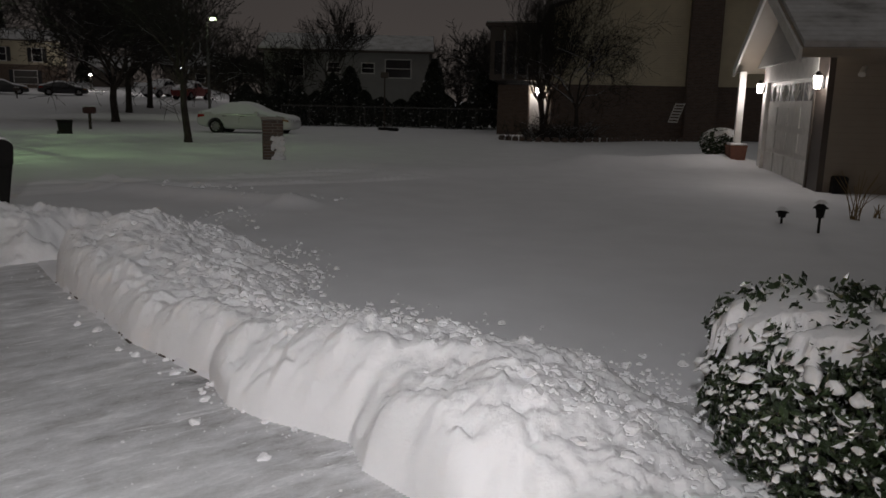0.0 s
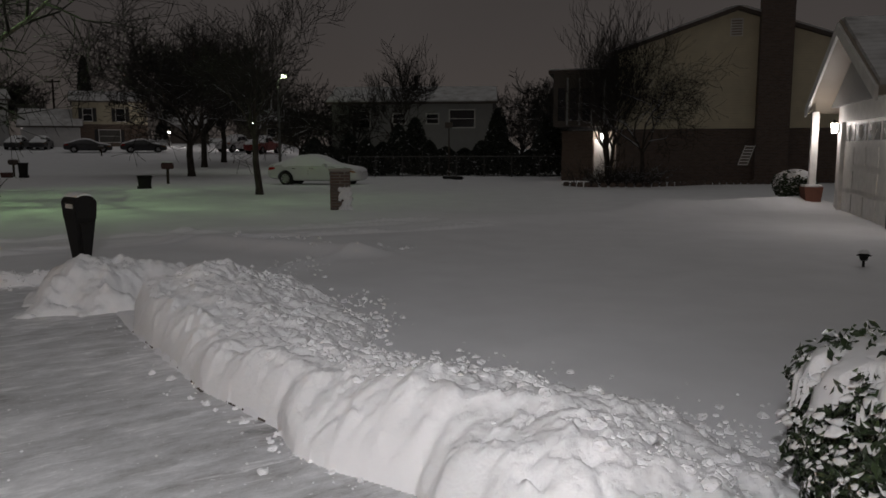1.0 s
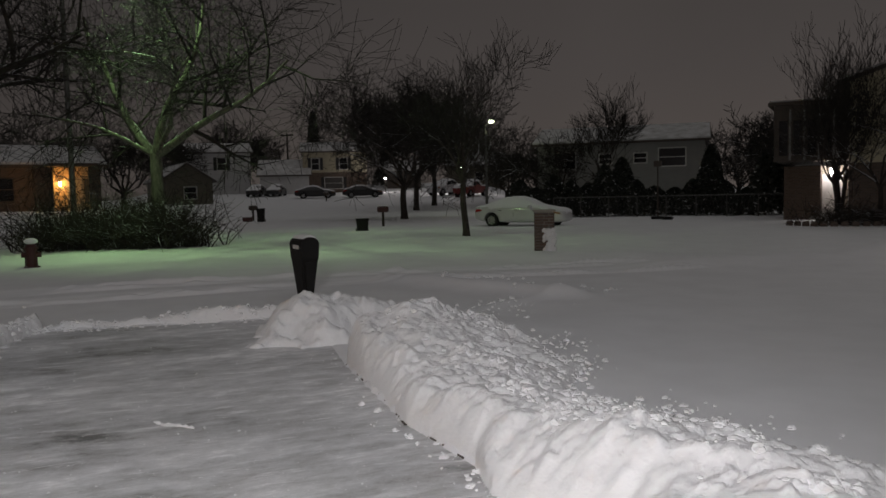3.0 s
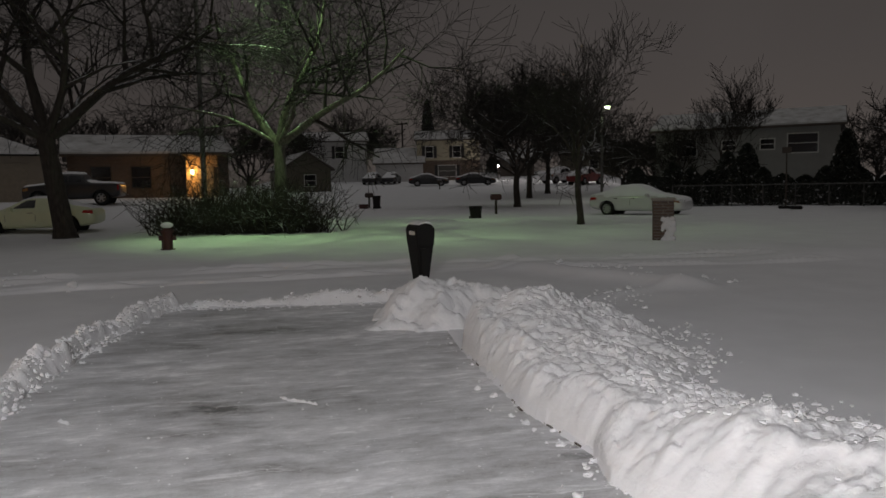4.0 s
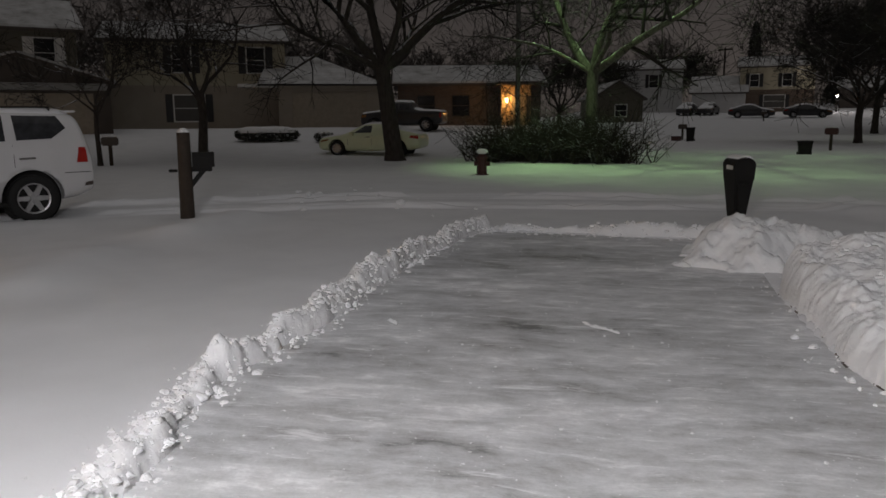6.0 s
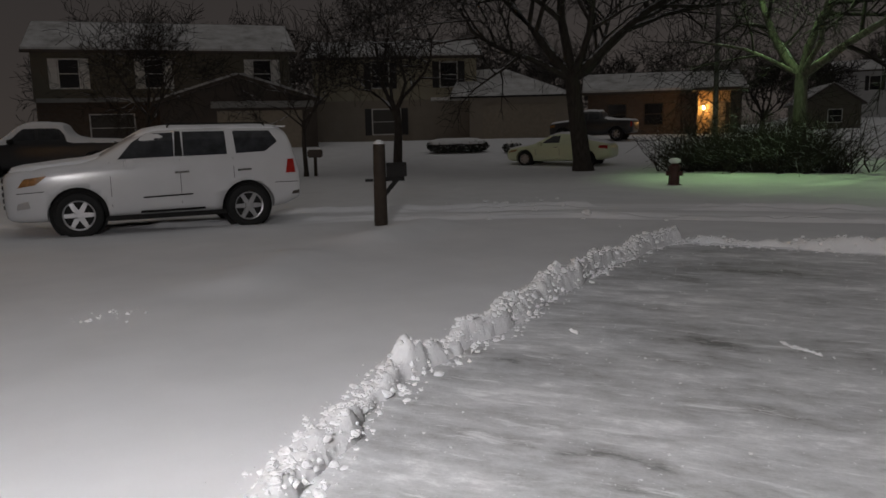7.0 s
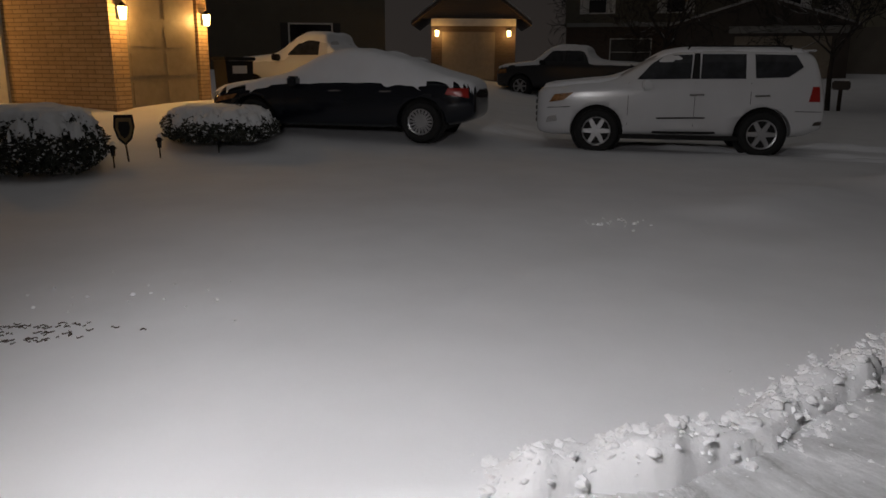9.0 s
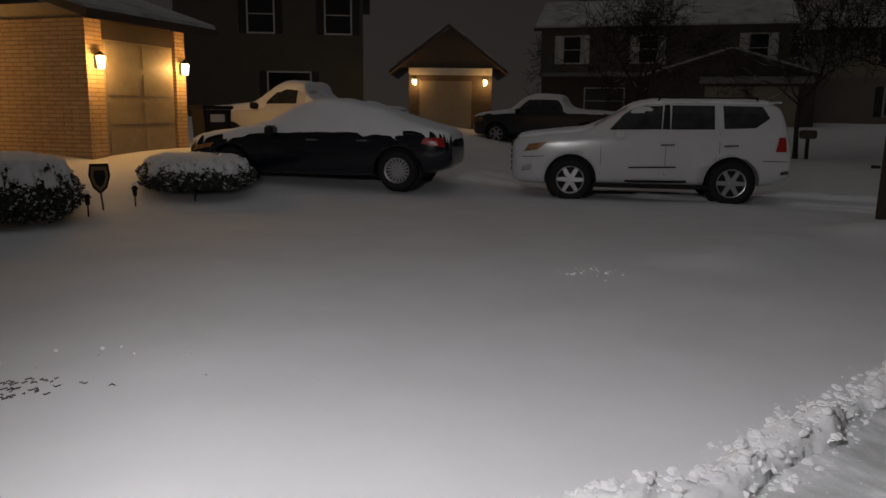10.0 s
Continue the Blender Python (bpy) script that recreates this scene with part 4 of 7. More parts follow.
# ---- the neighbouring garage with white door, its corner nearest the camera at local x = 0 on the right
def white_garage():
    h = house_base("garage_house", 7.40, 15.10, -78, "tan-sided house with a white garage door and lit lanterns", z=0.0)
    # local x runs to the viewer's right when the front is faced; the front stretches to -x
    W = 6.45
    part("wall", abox(-W, 0, 0.10, 7.0, -0.2, 2.72), SIDING_TAN, h)
    x0, x1 = -W + 0.45, -0.80
    # right pier and casing are coloured darker than the left ones
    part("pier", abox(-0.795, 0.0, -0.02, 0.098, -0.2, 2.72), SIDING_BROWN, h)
    part("pier", abox(-W, x0, -0.02, 0.098, -0.2, 2.72), TRIM, h)
    part("door_casing", abox(x0, x0 + 0.16, -0.05, 0.098, -0.2, 2.30), TRIM, h)
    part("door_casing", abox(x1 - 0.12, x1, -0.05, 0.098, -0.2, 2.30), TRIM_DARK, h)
    part("header", abox(x0, x1, -0.04, 0.098, 2.30, 2.72), TRIM, h)
    garage_door(h, x0 + 0.16, x1 - 0.12, 0.0, 2.30, 0.06, DOOR_WHITE, True, 4, 4)
    gable_end(h, -W - 0.6, 0.1, -0.12, 2.72, 4.30, SIDING_PALE, 0.2)
    roof = gable_roof(h, -W - 0.6, 0.12, -0.25, 7.2, 2.78, 4.38, "y", 0.42, 0.12, SIDING_TAN)
    part("porch_post", abox(-W - 0.50, -W - 0.30, -0.62, -0.44, 0.40, 2.62, 0.01), TRIM, h, "white square post")
    part("barge_board", prism([(-W - 1.05, 2.50), (-W - 1.05, 2.75), (-3.46, 4.48), (-3.46, 4.20)], -0.72, -0.66, "y"), TRIM, h)
    part("barge_board", prism([(0.55, 2.50), (0.55, 2.75), (-3.46, 4.48), (-3.46, 4.20)], -0.72, -0.66, "y"), TRIM, h)
    part("floodlight", cyl(cyl(bmesh.new(), (0.0, 0.62, 2.45), (0.16, 0.55, 2.40), 0.03, n=8), (0.10, 0.55, 2.44), (0.22, 0.50, 2.30), 0.03, 0.07, 10), TRIM, h, "unlit white floodlight")
    main = part("main_wall", abox(-2.0, 9.0, 7.0, 14.0, -0.2, 3.0), SIDING_TAN, h)
    gable_roof(h, -2.0, 9.0, 7.0, 14.0, 3.0, 5.6, "x", 0.5, 0.12, SHINGLE)
    m = h.matrix_world
    for lx in (x0 - 0.25, x1 + 0.55):
        p = m @ Vector((lx, -0.02, 2.18))
        coach_lamp(p.x, p.y, p.z, -78, GLOW_WHITE, "lanterns beside the white garage door")
        q = m @ Vector((lx, -0.36, 2.16))
        lamp("lantern_light", q, 21, WHITE, 0.08)
    p = m @ Vector((-W - 0.40, -0.53, 0))
    pot = thing("plant_pot", Matrix.Translation((p.x, p.y, gz(p.x, p.y))), "terracotta planter box at the foot of a porch post", "planter")
    part("pot", prism([(-0.20, -0.05), (0.20, -0.05), (0.25, 0.36), (-0.25, 0.36)], -0.2, 0.2, "y"), TERRACOTTA, pot)
    part("snow_layer", abox(-0.24, 0.24, -0.19, 0.19, 0.362, 0.42, 0.02), SNOW_LUMP, pot)


white_garage()


def chimney_house():
    x, y = polar(8.6, 38.2)
    h = house_base("two_storey_house", x, y, -82, "two-storey house, dark brick below, pale siding above", z=0.0)
    # the gable wall faces the camera: it lies along local y at x = 0
    y0, D, E, A = -0.6, 10.0, 6.1, 7.9
    part("lower_wall", abox(-9, 0, -0.6, D, -0.2, 2.55), BRICK_DARK, h)
    part("upper_wall", abox(-9, 0.04, -0.6, D, 2.553, E), SIDING_CREAM, h)
    part("gable", prism([(y0, E), (D, E), ((y0 + D) / 2, A)], -0.16, 0.04, "x"), SIDING_CREAM, h)
    gable_roof(h, -9, 0.04, y0, D, E, A, "x", 0.35, 0.10, TRIM_DARK)
    ch = part("chimney", abox(0.05, 0.65, 5.65, 7.05, -0.2, 9.6), BRICK_DARK, h, "broad dark brick chimney")
    part("chimney_cap", abox(0.0, 0.70, 5.60, 7.10, 9.6, 9.7), CONCRETE, ch)
    vent = part("gable_vent", abox(0.045, 0.10, 4.40, 4.95, 6.75, 7.55), TRIM, h)
    for k in range(6):
        part("slat", abox(0.10, 0.13, 4.45, 4.90, 6.80 + k * 0.12, 6.86 + k * 0.12), SIDING_TAN, vent)
    bay = part("bay", abox(-9, -0.6, -3.7, -0.62, 2.72, 5.3), SIDING_BROWN, h, "dark overhanging upper bay")
    part("bay_eave", abox(-9.2, -0.35, -3.95, -0.63, 5.303, 5.45), TRIM_DARK, bay)
    part("snow_layer", abox(-9.15, -0.40, -3.90, -0.64, 5.453, 5.53, 0.02), SNOW_ROOF, bay)
    for c in (-3.3, -2.7, -2.1, -1.5):
        part("bay_window", abox(-0.598, -0.57, c - 0.18, c + 0.18, 3.0, 4.6), GLASS_DARK, bay)
        part("bay_post", abox(-0.598, -0.53, c + 0.24, c + 0.33, 2.78, 5.1), SIDING_PALE, bay)
    part("entry_wall", abox(-2.2, -1.9, -2.3, -0.62, -0.2, 2.5), SIDING_TAN, h, "pale wall of the lit entrance")
    part("entry_pier", abox(-1.8, -1.2, -3.3, -1.75, -0.2, 2.5), BRICK_BROWN, h)
    part("front_door", abox(-1.898, -1.85, -1.70, -0.85, 0.2, 2.1), DOOR_WHITE, h, "white front door")
    part("step", abox(-1.89, -0.8, -2.2, -0.7, -0.1, 0.18), CONCRETE, h)
    p = h.matrix_world @ Vector((-1.90, -1.3, 2.28))
    coach_lamp(p.x, p.y, p.z, 188, GLOW_WHITE, "")
    lamp("lantern_light", h.matrix_world @ Vector((-1.45, -1.3, 2.2)), 34, WHITE, 0.1)


chimney_house()


def simple_house(name, az_mid, dist, face, W, D, E, A, label, wall, lower=None, along="x", wins=(), garage=None, z=None, upper_over=0.0, base_wins=()):
    x, y = polar(az_mid, dist)
    h = house_base(name, x, y, face, label, z)
    if lower:
        part("lower_wall", abox(-W / 2, W / 2, upper_over, D, -1.0, E * 0.5), lower, h)
        part("upper_wall", abox(-W / 2, W / 2, 0, D, E * 0.5 + 0.003, E), wall, h)
    else:
        part("wall", abox(-W / 2, W / 2, 0, D, -1.0, E), wall, h)
    if along == "x":
        for s in (-1, 1):
            xx = s * W / 2
            part("gable", prism([(0, E), (D, E), (D / 2, A)], xx - 0.1, xx + 0.003 if s > 0 else xx + 0.1, "x"), wall, h)
    else:
        gable_end(h, -W / 2, W / 2, 0.0, E, A, wall)
    gable_roof(h, -W / 2, W / 2, 0, D, E, A, along, 0.4, 0.12, TRIM_DARK)
    for wx, wz, ww, wh, sh in wins:
        window(h, wx, wz, ww, wh, 0.0, sh)
    for wx, wz, ww, wh, sh in base_wins:
        window(h, wx, wz, ww, wh, upper_over, sh, CURTAIN)
    return h


# far across the street end
def far_houses():
    d = simple_house("far_house", -7.3, 60, 178, 12.5, 8, 5.2, 6.5, "long two-storey grey house behind evergreens", SIDING_PALE, None, "x",
                     [(5.2 - 1.3, 3.3, 1.9, 1.3, 0), (1.6, 3.6, 0.9, 0.7, 0), (-1.0, 3.6, 0.9, 0.7, 0), (-4.0, 3.3, 1.4, 1.2, 0)], z=0.0)
    part("flue", cyl(cyl(bmesh.new(), (0.1, 3.0, 6.0), (0.1, 3.0, 7.3), 0.14, n=10), (0.1, 3.0, 7.3), (0.1, 3.0, 7.5), 0.22, n=10), TRIM_DARK, d)
    yl = simple_house("far_house", -28.3, 105, 151, 8.6, 8, 5.6, 6.9, "two-storey cream house with dark shutters across the street", SIDING_BUFF, BRICK_BROWN, "x",
                      [(1.15, 3.2, 1.0, 1.5, 0.42), (-2.6, 3.2, 1.0, 1.5, 0.42)], base_wins=[(-0.2, 0.6, 2.4, 1.5, 0.42)])
    simple_house("far_garage", -32.0, 104, 151, 6.4, 7, 2.6, 4.6, "low snow-roofed garage wing between two far houses", SIDING_WHITE, None, "x")
    simple_house("far_house", -36.6, 106, 140, 8.2, 8, 5.6, 6.9, "two-storey white house with dark shutters across the street", SIDING_WHITE, None, "x",
                 [(0.4, 3.3, 1.1, 1.6, 0.42), (-2.3, 0.5, 1.4, 1.4, 0)])
    simple_house("far_house", -38.8, 84, 130, 5.2, 9, 2.6, 4.3, "small gabled house front with grey siding", SIDING_GREY, None, "y", [(0.3, 0.7, 1.2, 1.2, 0)])
    simple_house("far_house", -17.8, 118, 160, 9, 8, 3.0, 5.0, "low snow-roofed house at the end of the street", SIDING_GREY, None, "x", [(0.5, 0.7, 1.2, 1.2, 0)])
    simple_house("far_house", -23.2, 112, 156, 5.0, 6, 2.6, 4.0, "small pale shed beside a far house", SIDING_BROWN, None, "x")


far_houses()


def far_lamp(az, d, el, watts, label):
    x, y = polar(az, d)
    z = 1.65 + d * math.tan(radians(el))
    root = thing("yard_lamp", facing(x, y, gz(x, y), 150), label, "lamp", "lit lamps by the far houses")
    part("post", cyl(bmesh.new(), (0, 0, -0.2), (0, 0, z - gz(x, y) + 0.3), 0.06, 0.05, 8), TRIM_DARK, root)
    part("lens", cyl(bmesh.new(), (0, -0.10, z - gz(x, y) - 0.12), (0, -0.10, z - gz(x, y) + 0.12), 0.12, 0.16, 10), GLOW_WHITE, root, "glowing glass").visible_shadow = False
    lamp("yard_light", (x, y - 0.5, z), watts, WHITE, 0.15)


far_lamp(-25.6, 101.5, 3.09, 60, "lit white lamp on a post beside a far house")
far_lamp(-24.6, 103.0, 1.2, 20, "small lit white lamp beside a far shed")
far_lamp(-18.9, 97.0, 1.9, 320, "bright white lamp over trucks at the street end")


def left_houses():
    # ranch with the amber porch light
    e_h = simple_house("ranch_house", -49.6, 51.5, 126, 9.5, 8, 2.75, 4.0, "low brick ranch house with an amber-lit entrance", BRICK_DARK, None, "x",
                       [])
    for wx in (-0.6, -2.9):
        window(e_h, wx, 0.7, 1.1, 1.3, 0.0, 0.0, None, True, TRIM_DARK)
    ex, ey = polar(-46.2, 50.2)
    porch = house_base("porch_wall", ex, ey, 126, "amber-lit brick entrance wall of the ranch house")
    part("wall", abox(-0.95, 0.95, 0, 0.4, -0.6, 2.6), BRICK_TAN, porch)
    part("front_door", abox(-0.25, 0.62, -0.05, 0.01, -0.3, 2.0), DOOR_TAN, porch)
    part("window", abox(0.70, 0.92, -0.03, 0.01, 0.4, 1.9), CURTAIN, porch)
    part("porch_roof", abox(-1.3, 1.3, -1.2, 0.6, 2.62, 2.78), TRIM_DARK, porch)
    p = porch.matrix_world @ Vector((-0.62, -0.02, 1.62))
    coach_lamp(p.x, p.y, p.z, 126, GLOW_WARM, "")
    lamp("porch_light", porch.matrix_world @ Vector((-0.62, -0.5, 1.6)), 45, WARM, 0.12)
    # cream house with garage wing
    f_h = simple_house("cream_house", -69.0, 48.5, 112, 10.2, 8, 5.15, 6.4, "two-storey cream house with dark shutters and a porch", SIDING_BUFF, SIDING_TAN, "x",
                       [(3.35, 3.35, 1.0, 1.45, 0.42), (-0.9, 3.35, 1.0, 1.45, 0.42)], base_wins=[(-0.6, 0.5, 1.7, 1.5, 0.4)])
    part("porch_roof", abox(2.2, 5.6, -1.6, 0.1, 2.45, 2.62), TRIM, f_h)
    part("porch_post", abox(4.55, 4.67, -1.5, -1.38, -0.5, 2.45), TRIM, f_h)
    gxx, gyy = polar(-59.9, 47.0)
    g = house_base("garage_wing", gxx, gyy, 116, "attached garage with a snow-covered hipped roof")
    part("wall", abox(-3.0, 3.0, 0, 7, -1, 2.55), SIDING_TAN, g)
    for nm, d, material in (("roof", 0.0, SHINGLE), ("snow_layer", 0.10, SNOW_ROOF)):
        bm = bmesh.new()
        low = [bm.verts.new(v) for v in ((-4.2, -0.4, 2.50 + d), (3.4, -0.4, 2.50 + d), (3.4, 7.4, 2.50 + d), (-4.2, 7.4, 2.50 + d))]
        top = [bm.verts.new(v) for v in ((-3.4, 3.5, 4.35 + d), (-0.6, 3.5, 4.35 + d))]
        bm.faces.new((low[0], low[1], top[1], top[0]))
        bm.faces.new((low[1], low[2], top[1]))
        bm.faces.new((low[2], low[3], top[0], top[1]))
        bm.faces.new((low[3], low[0], top[0]))
        bm.faces.new(low[::-1])
        part(nm, bm, material, g)
    garage_door(g, -2.2, 2.2, -0.3, 2.1, -0.02, DOOR_TAN, False, 4, 4)
    # grey two-storey house with a gabled garage
    gx = simple_house("grey_house", -85.0, 45.5, 96, 13.4, 8, 5.3, 7.1, "two-storey grey house with white-framed windows", SIDING_OLIVE, BRICK_BROWN, "x",
                      [], upper_over=0.5, base_wins=[(-3.0, 0.5, 2.2, 1.4, 0), (0.6, 0.4, 1.0, 1.9, 0)])
    for wx in (-4.9, -0.65, 5.15):
        window(gx, wx, 3.35, 0.95, 1.45, 0.0, 0.42, None, True, TRIM, TRIM)
    part("floor_band", abox(-6.6, 0.4, -0.05, -0.002, 2.58, 2.80), SIDING_PALE, gx)
    gg = simple_house("garage_wing", -80.2, 42.0, 98, 8.0, 4, 2.5, 3.75, "gabled double garage with a pale door", SIDING_BROWN, None, "y")
    garage_door(gg, -1.2, 3.2, -0.35, 2.05, -0.02, DOOR_TAN, False, 4, 4)
    part("fascia", abox(-1.5, 3.9, -0.2, -0.05, 2.20, 2.54), SIDING_PALE, gg)
    # garage with two amber lamps, a taller house behind it
    hx, hy = polar(-100.0, 36.5)
    hh = house_base("gabled_garage", hx, hy, 80, "gabled brick garage with two lit amber lanterns")
    W = 3.9
    part("wall", abox(-W / 2, W / 2, 0.05, 6, -1, 2.75), BRICK_BROWN, hh)
    gable_end(hh, -W / 2 - 0.5, W / 2 + 0.3, 0.0, 2.75, 4.55, SIDING_BROWN)
    gable_roof(hh, -W / 2 - 0.5, W / 2 + 0.3, 0.0, 6, 2.75, 4.55, "y", 0.4, 0.1, TRIM_DARK)
    garage_door(hh, -1.45, 1.0, 0.0, 2.15, 0.03, DOOR_TAN, False, 4, 3)
    part("header", abox(-W / 2, W / 2, -0.10, 0.046, 2.42, 2.74), TRIM, hh, "pale boarding over the door")
    for lx in (-1.68, 1.63):
        p = hh.matrix_world @ Vector((lx, 0.04, 2.1))
        coach_lamp(p.x, p.y, p.z, 80, GLOW_WARM, "lanterns beside the gabled garage door")
        lamp("lantern_light", hh.matrix_world @ Vector((lx, -0.35, 2.05)), 30, WARM, 0.1)
    simple_house("brown_house", -113.0, 39.0, 74, 9.0, 8, 6.2, 8.0, "tall dark two-storey house behind the garage", SIDING_GREY, None, "x",
                 [(-0.4, 4.1, 1.2, 1.7, 0.35), (3.3, 4.1, 1.2, 1.7, 0.35), (0.9, 0.3, 2.0, 1.9, 0.35)])


left_houses()


def brick_garage():
    x, y = polar(-125.6, 17.0)
    z = 1.65 - 17.0 * math.tan(radians(3.3))
    h = house_base("brick_garage_house", x, y, 8, "tan brick house with a single garage door and amber lanterns", z)
    # front wall runs to local -x... local +x is the viewer's right when facing it
    part("front_wall", abox(0.45, 2.75, 0.05, 6, -1, 3.0), DOOR_TAN, h)
    part("pier", abox(0.0, 0.45, -0.06, 0.5, -1, 2.62), BRICK_TAN, h)
    part("pier", abox(2.75, 3.10, -0.06, 0.5, -1, 2.62), BRICK_TAN, h)
    part("side_wall", abox(-0.0, 0.30, 0.5, 8.0, -1, 2.62), BRICK_TAN, h)
    garage_door(h, 0.5, 2.7, -0.1, 2.25, 0.0, DOOR_TAN, False, 4, 2)
    dr = part("storm_door", abox(-0.04, -0.001, 2.85, 3.65, -0.05, 2.05), DOOR_WHITE, h, "pale storm door")
    part("pane", abox(-0.05, -0.041, 2.97, 3.53, 0.25, 1.95), CURTAIN, dr)
    part("door_casing", abox(-0.07, -0.001, 2.73, 2.845, -0.05, 2.15), TRIM, h)
    part("door_casing", abox(-0.07, -0.001, 3.655, 3.77, -0.05, 2.15), TRIM, h)
    part("porch_step", abox(-1.2, -0.002, 2.4, 4.6, -0.6, -0.06), CONCRETE, h)
    p = h.matrix_world @ Vector((-0.0, 4.75, 1.95))
    coach_lamp(p.x, p.y, p.z, 98, GLOW_WARM, "")
    lamp("entry_light", h.matrix_world @ Vector((-1.25, 4.4, 2.3)), 260, WARM, 0.12)
    part("header", abox(0.45, 2.75, -0.03, 0.048, 2.26, 2.62), TRIM_DARK, h)
    gable_roof(h, -0.2, 3.3, -0.3, 7.5, 2.66, 3.9, "x", 0.35, 0.1, TRIM_DARK)
    for lx in (0.25, 2.92):
        p = h.matrix_world @ Vector((lx, -0.06, 1.80))
        coach_lamp(p.x, p.y, p.z, 8, GLOW_WARM, "lanterns beside the brick garage door")
        lamp("lantern_light", h.matrix_world @ Vector((lx, -0.36, 1.78)), 85, WARM, 0.09)


brick_garage()


# the house behind the camera, whose lanterns light the near snow
def home():
    m = facing(-0.2, -1.55, 0, -35)
    h = thing("home_house", m, "tan brick house front with a lit floodlight above the driveway", "house")
    part("wall", abox(-6.0, 2.4, 0, 0.3, -0.2, 3.6), BRICK_TAN, h)
    lit = thing("wall_floodlight", m @ Matrix.Translation((0, 0, 3.0)), "lit white floodlight under the eaves", "lamp")
    part("bracket", abox(-0.08, 0.08, -0.10, 0.0, -0.08, 0.08, 0.01), TRIM, lit)
    part("lens", cyl(bmesh.new(), (0, -0.10, 0.0), (0, -0.24, -0.06), 0.05, 0.09, 12), GLOW_WHITE, lit, "glowing lens").visible_shadow = False
    q = m @ Vector((0, -0.34, 2.95))
    spot("floodlight", q, q + Vector((-0.80, 0.66, -0.50)), 900, HOUSE, 155, 0.07)


home()

# ---------------------------------------------------------------- cars


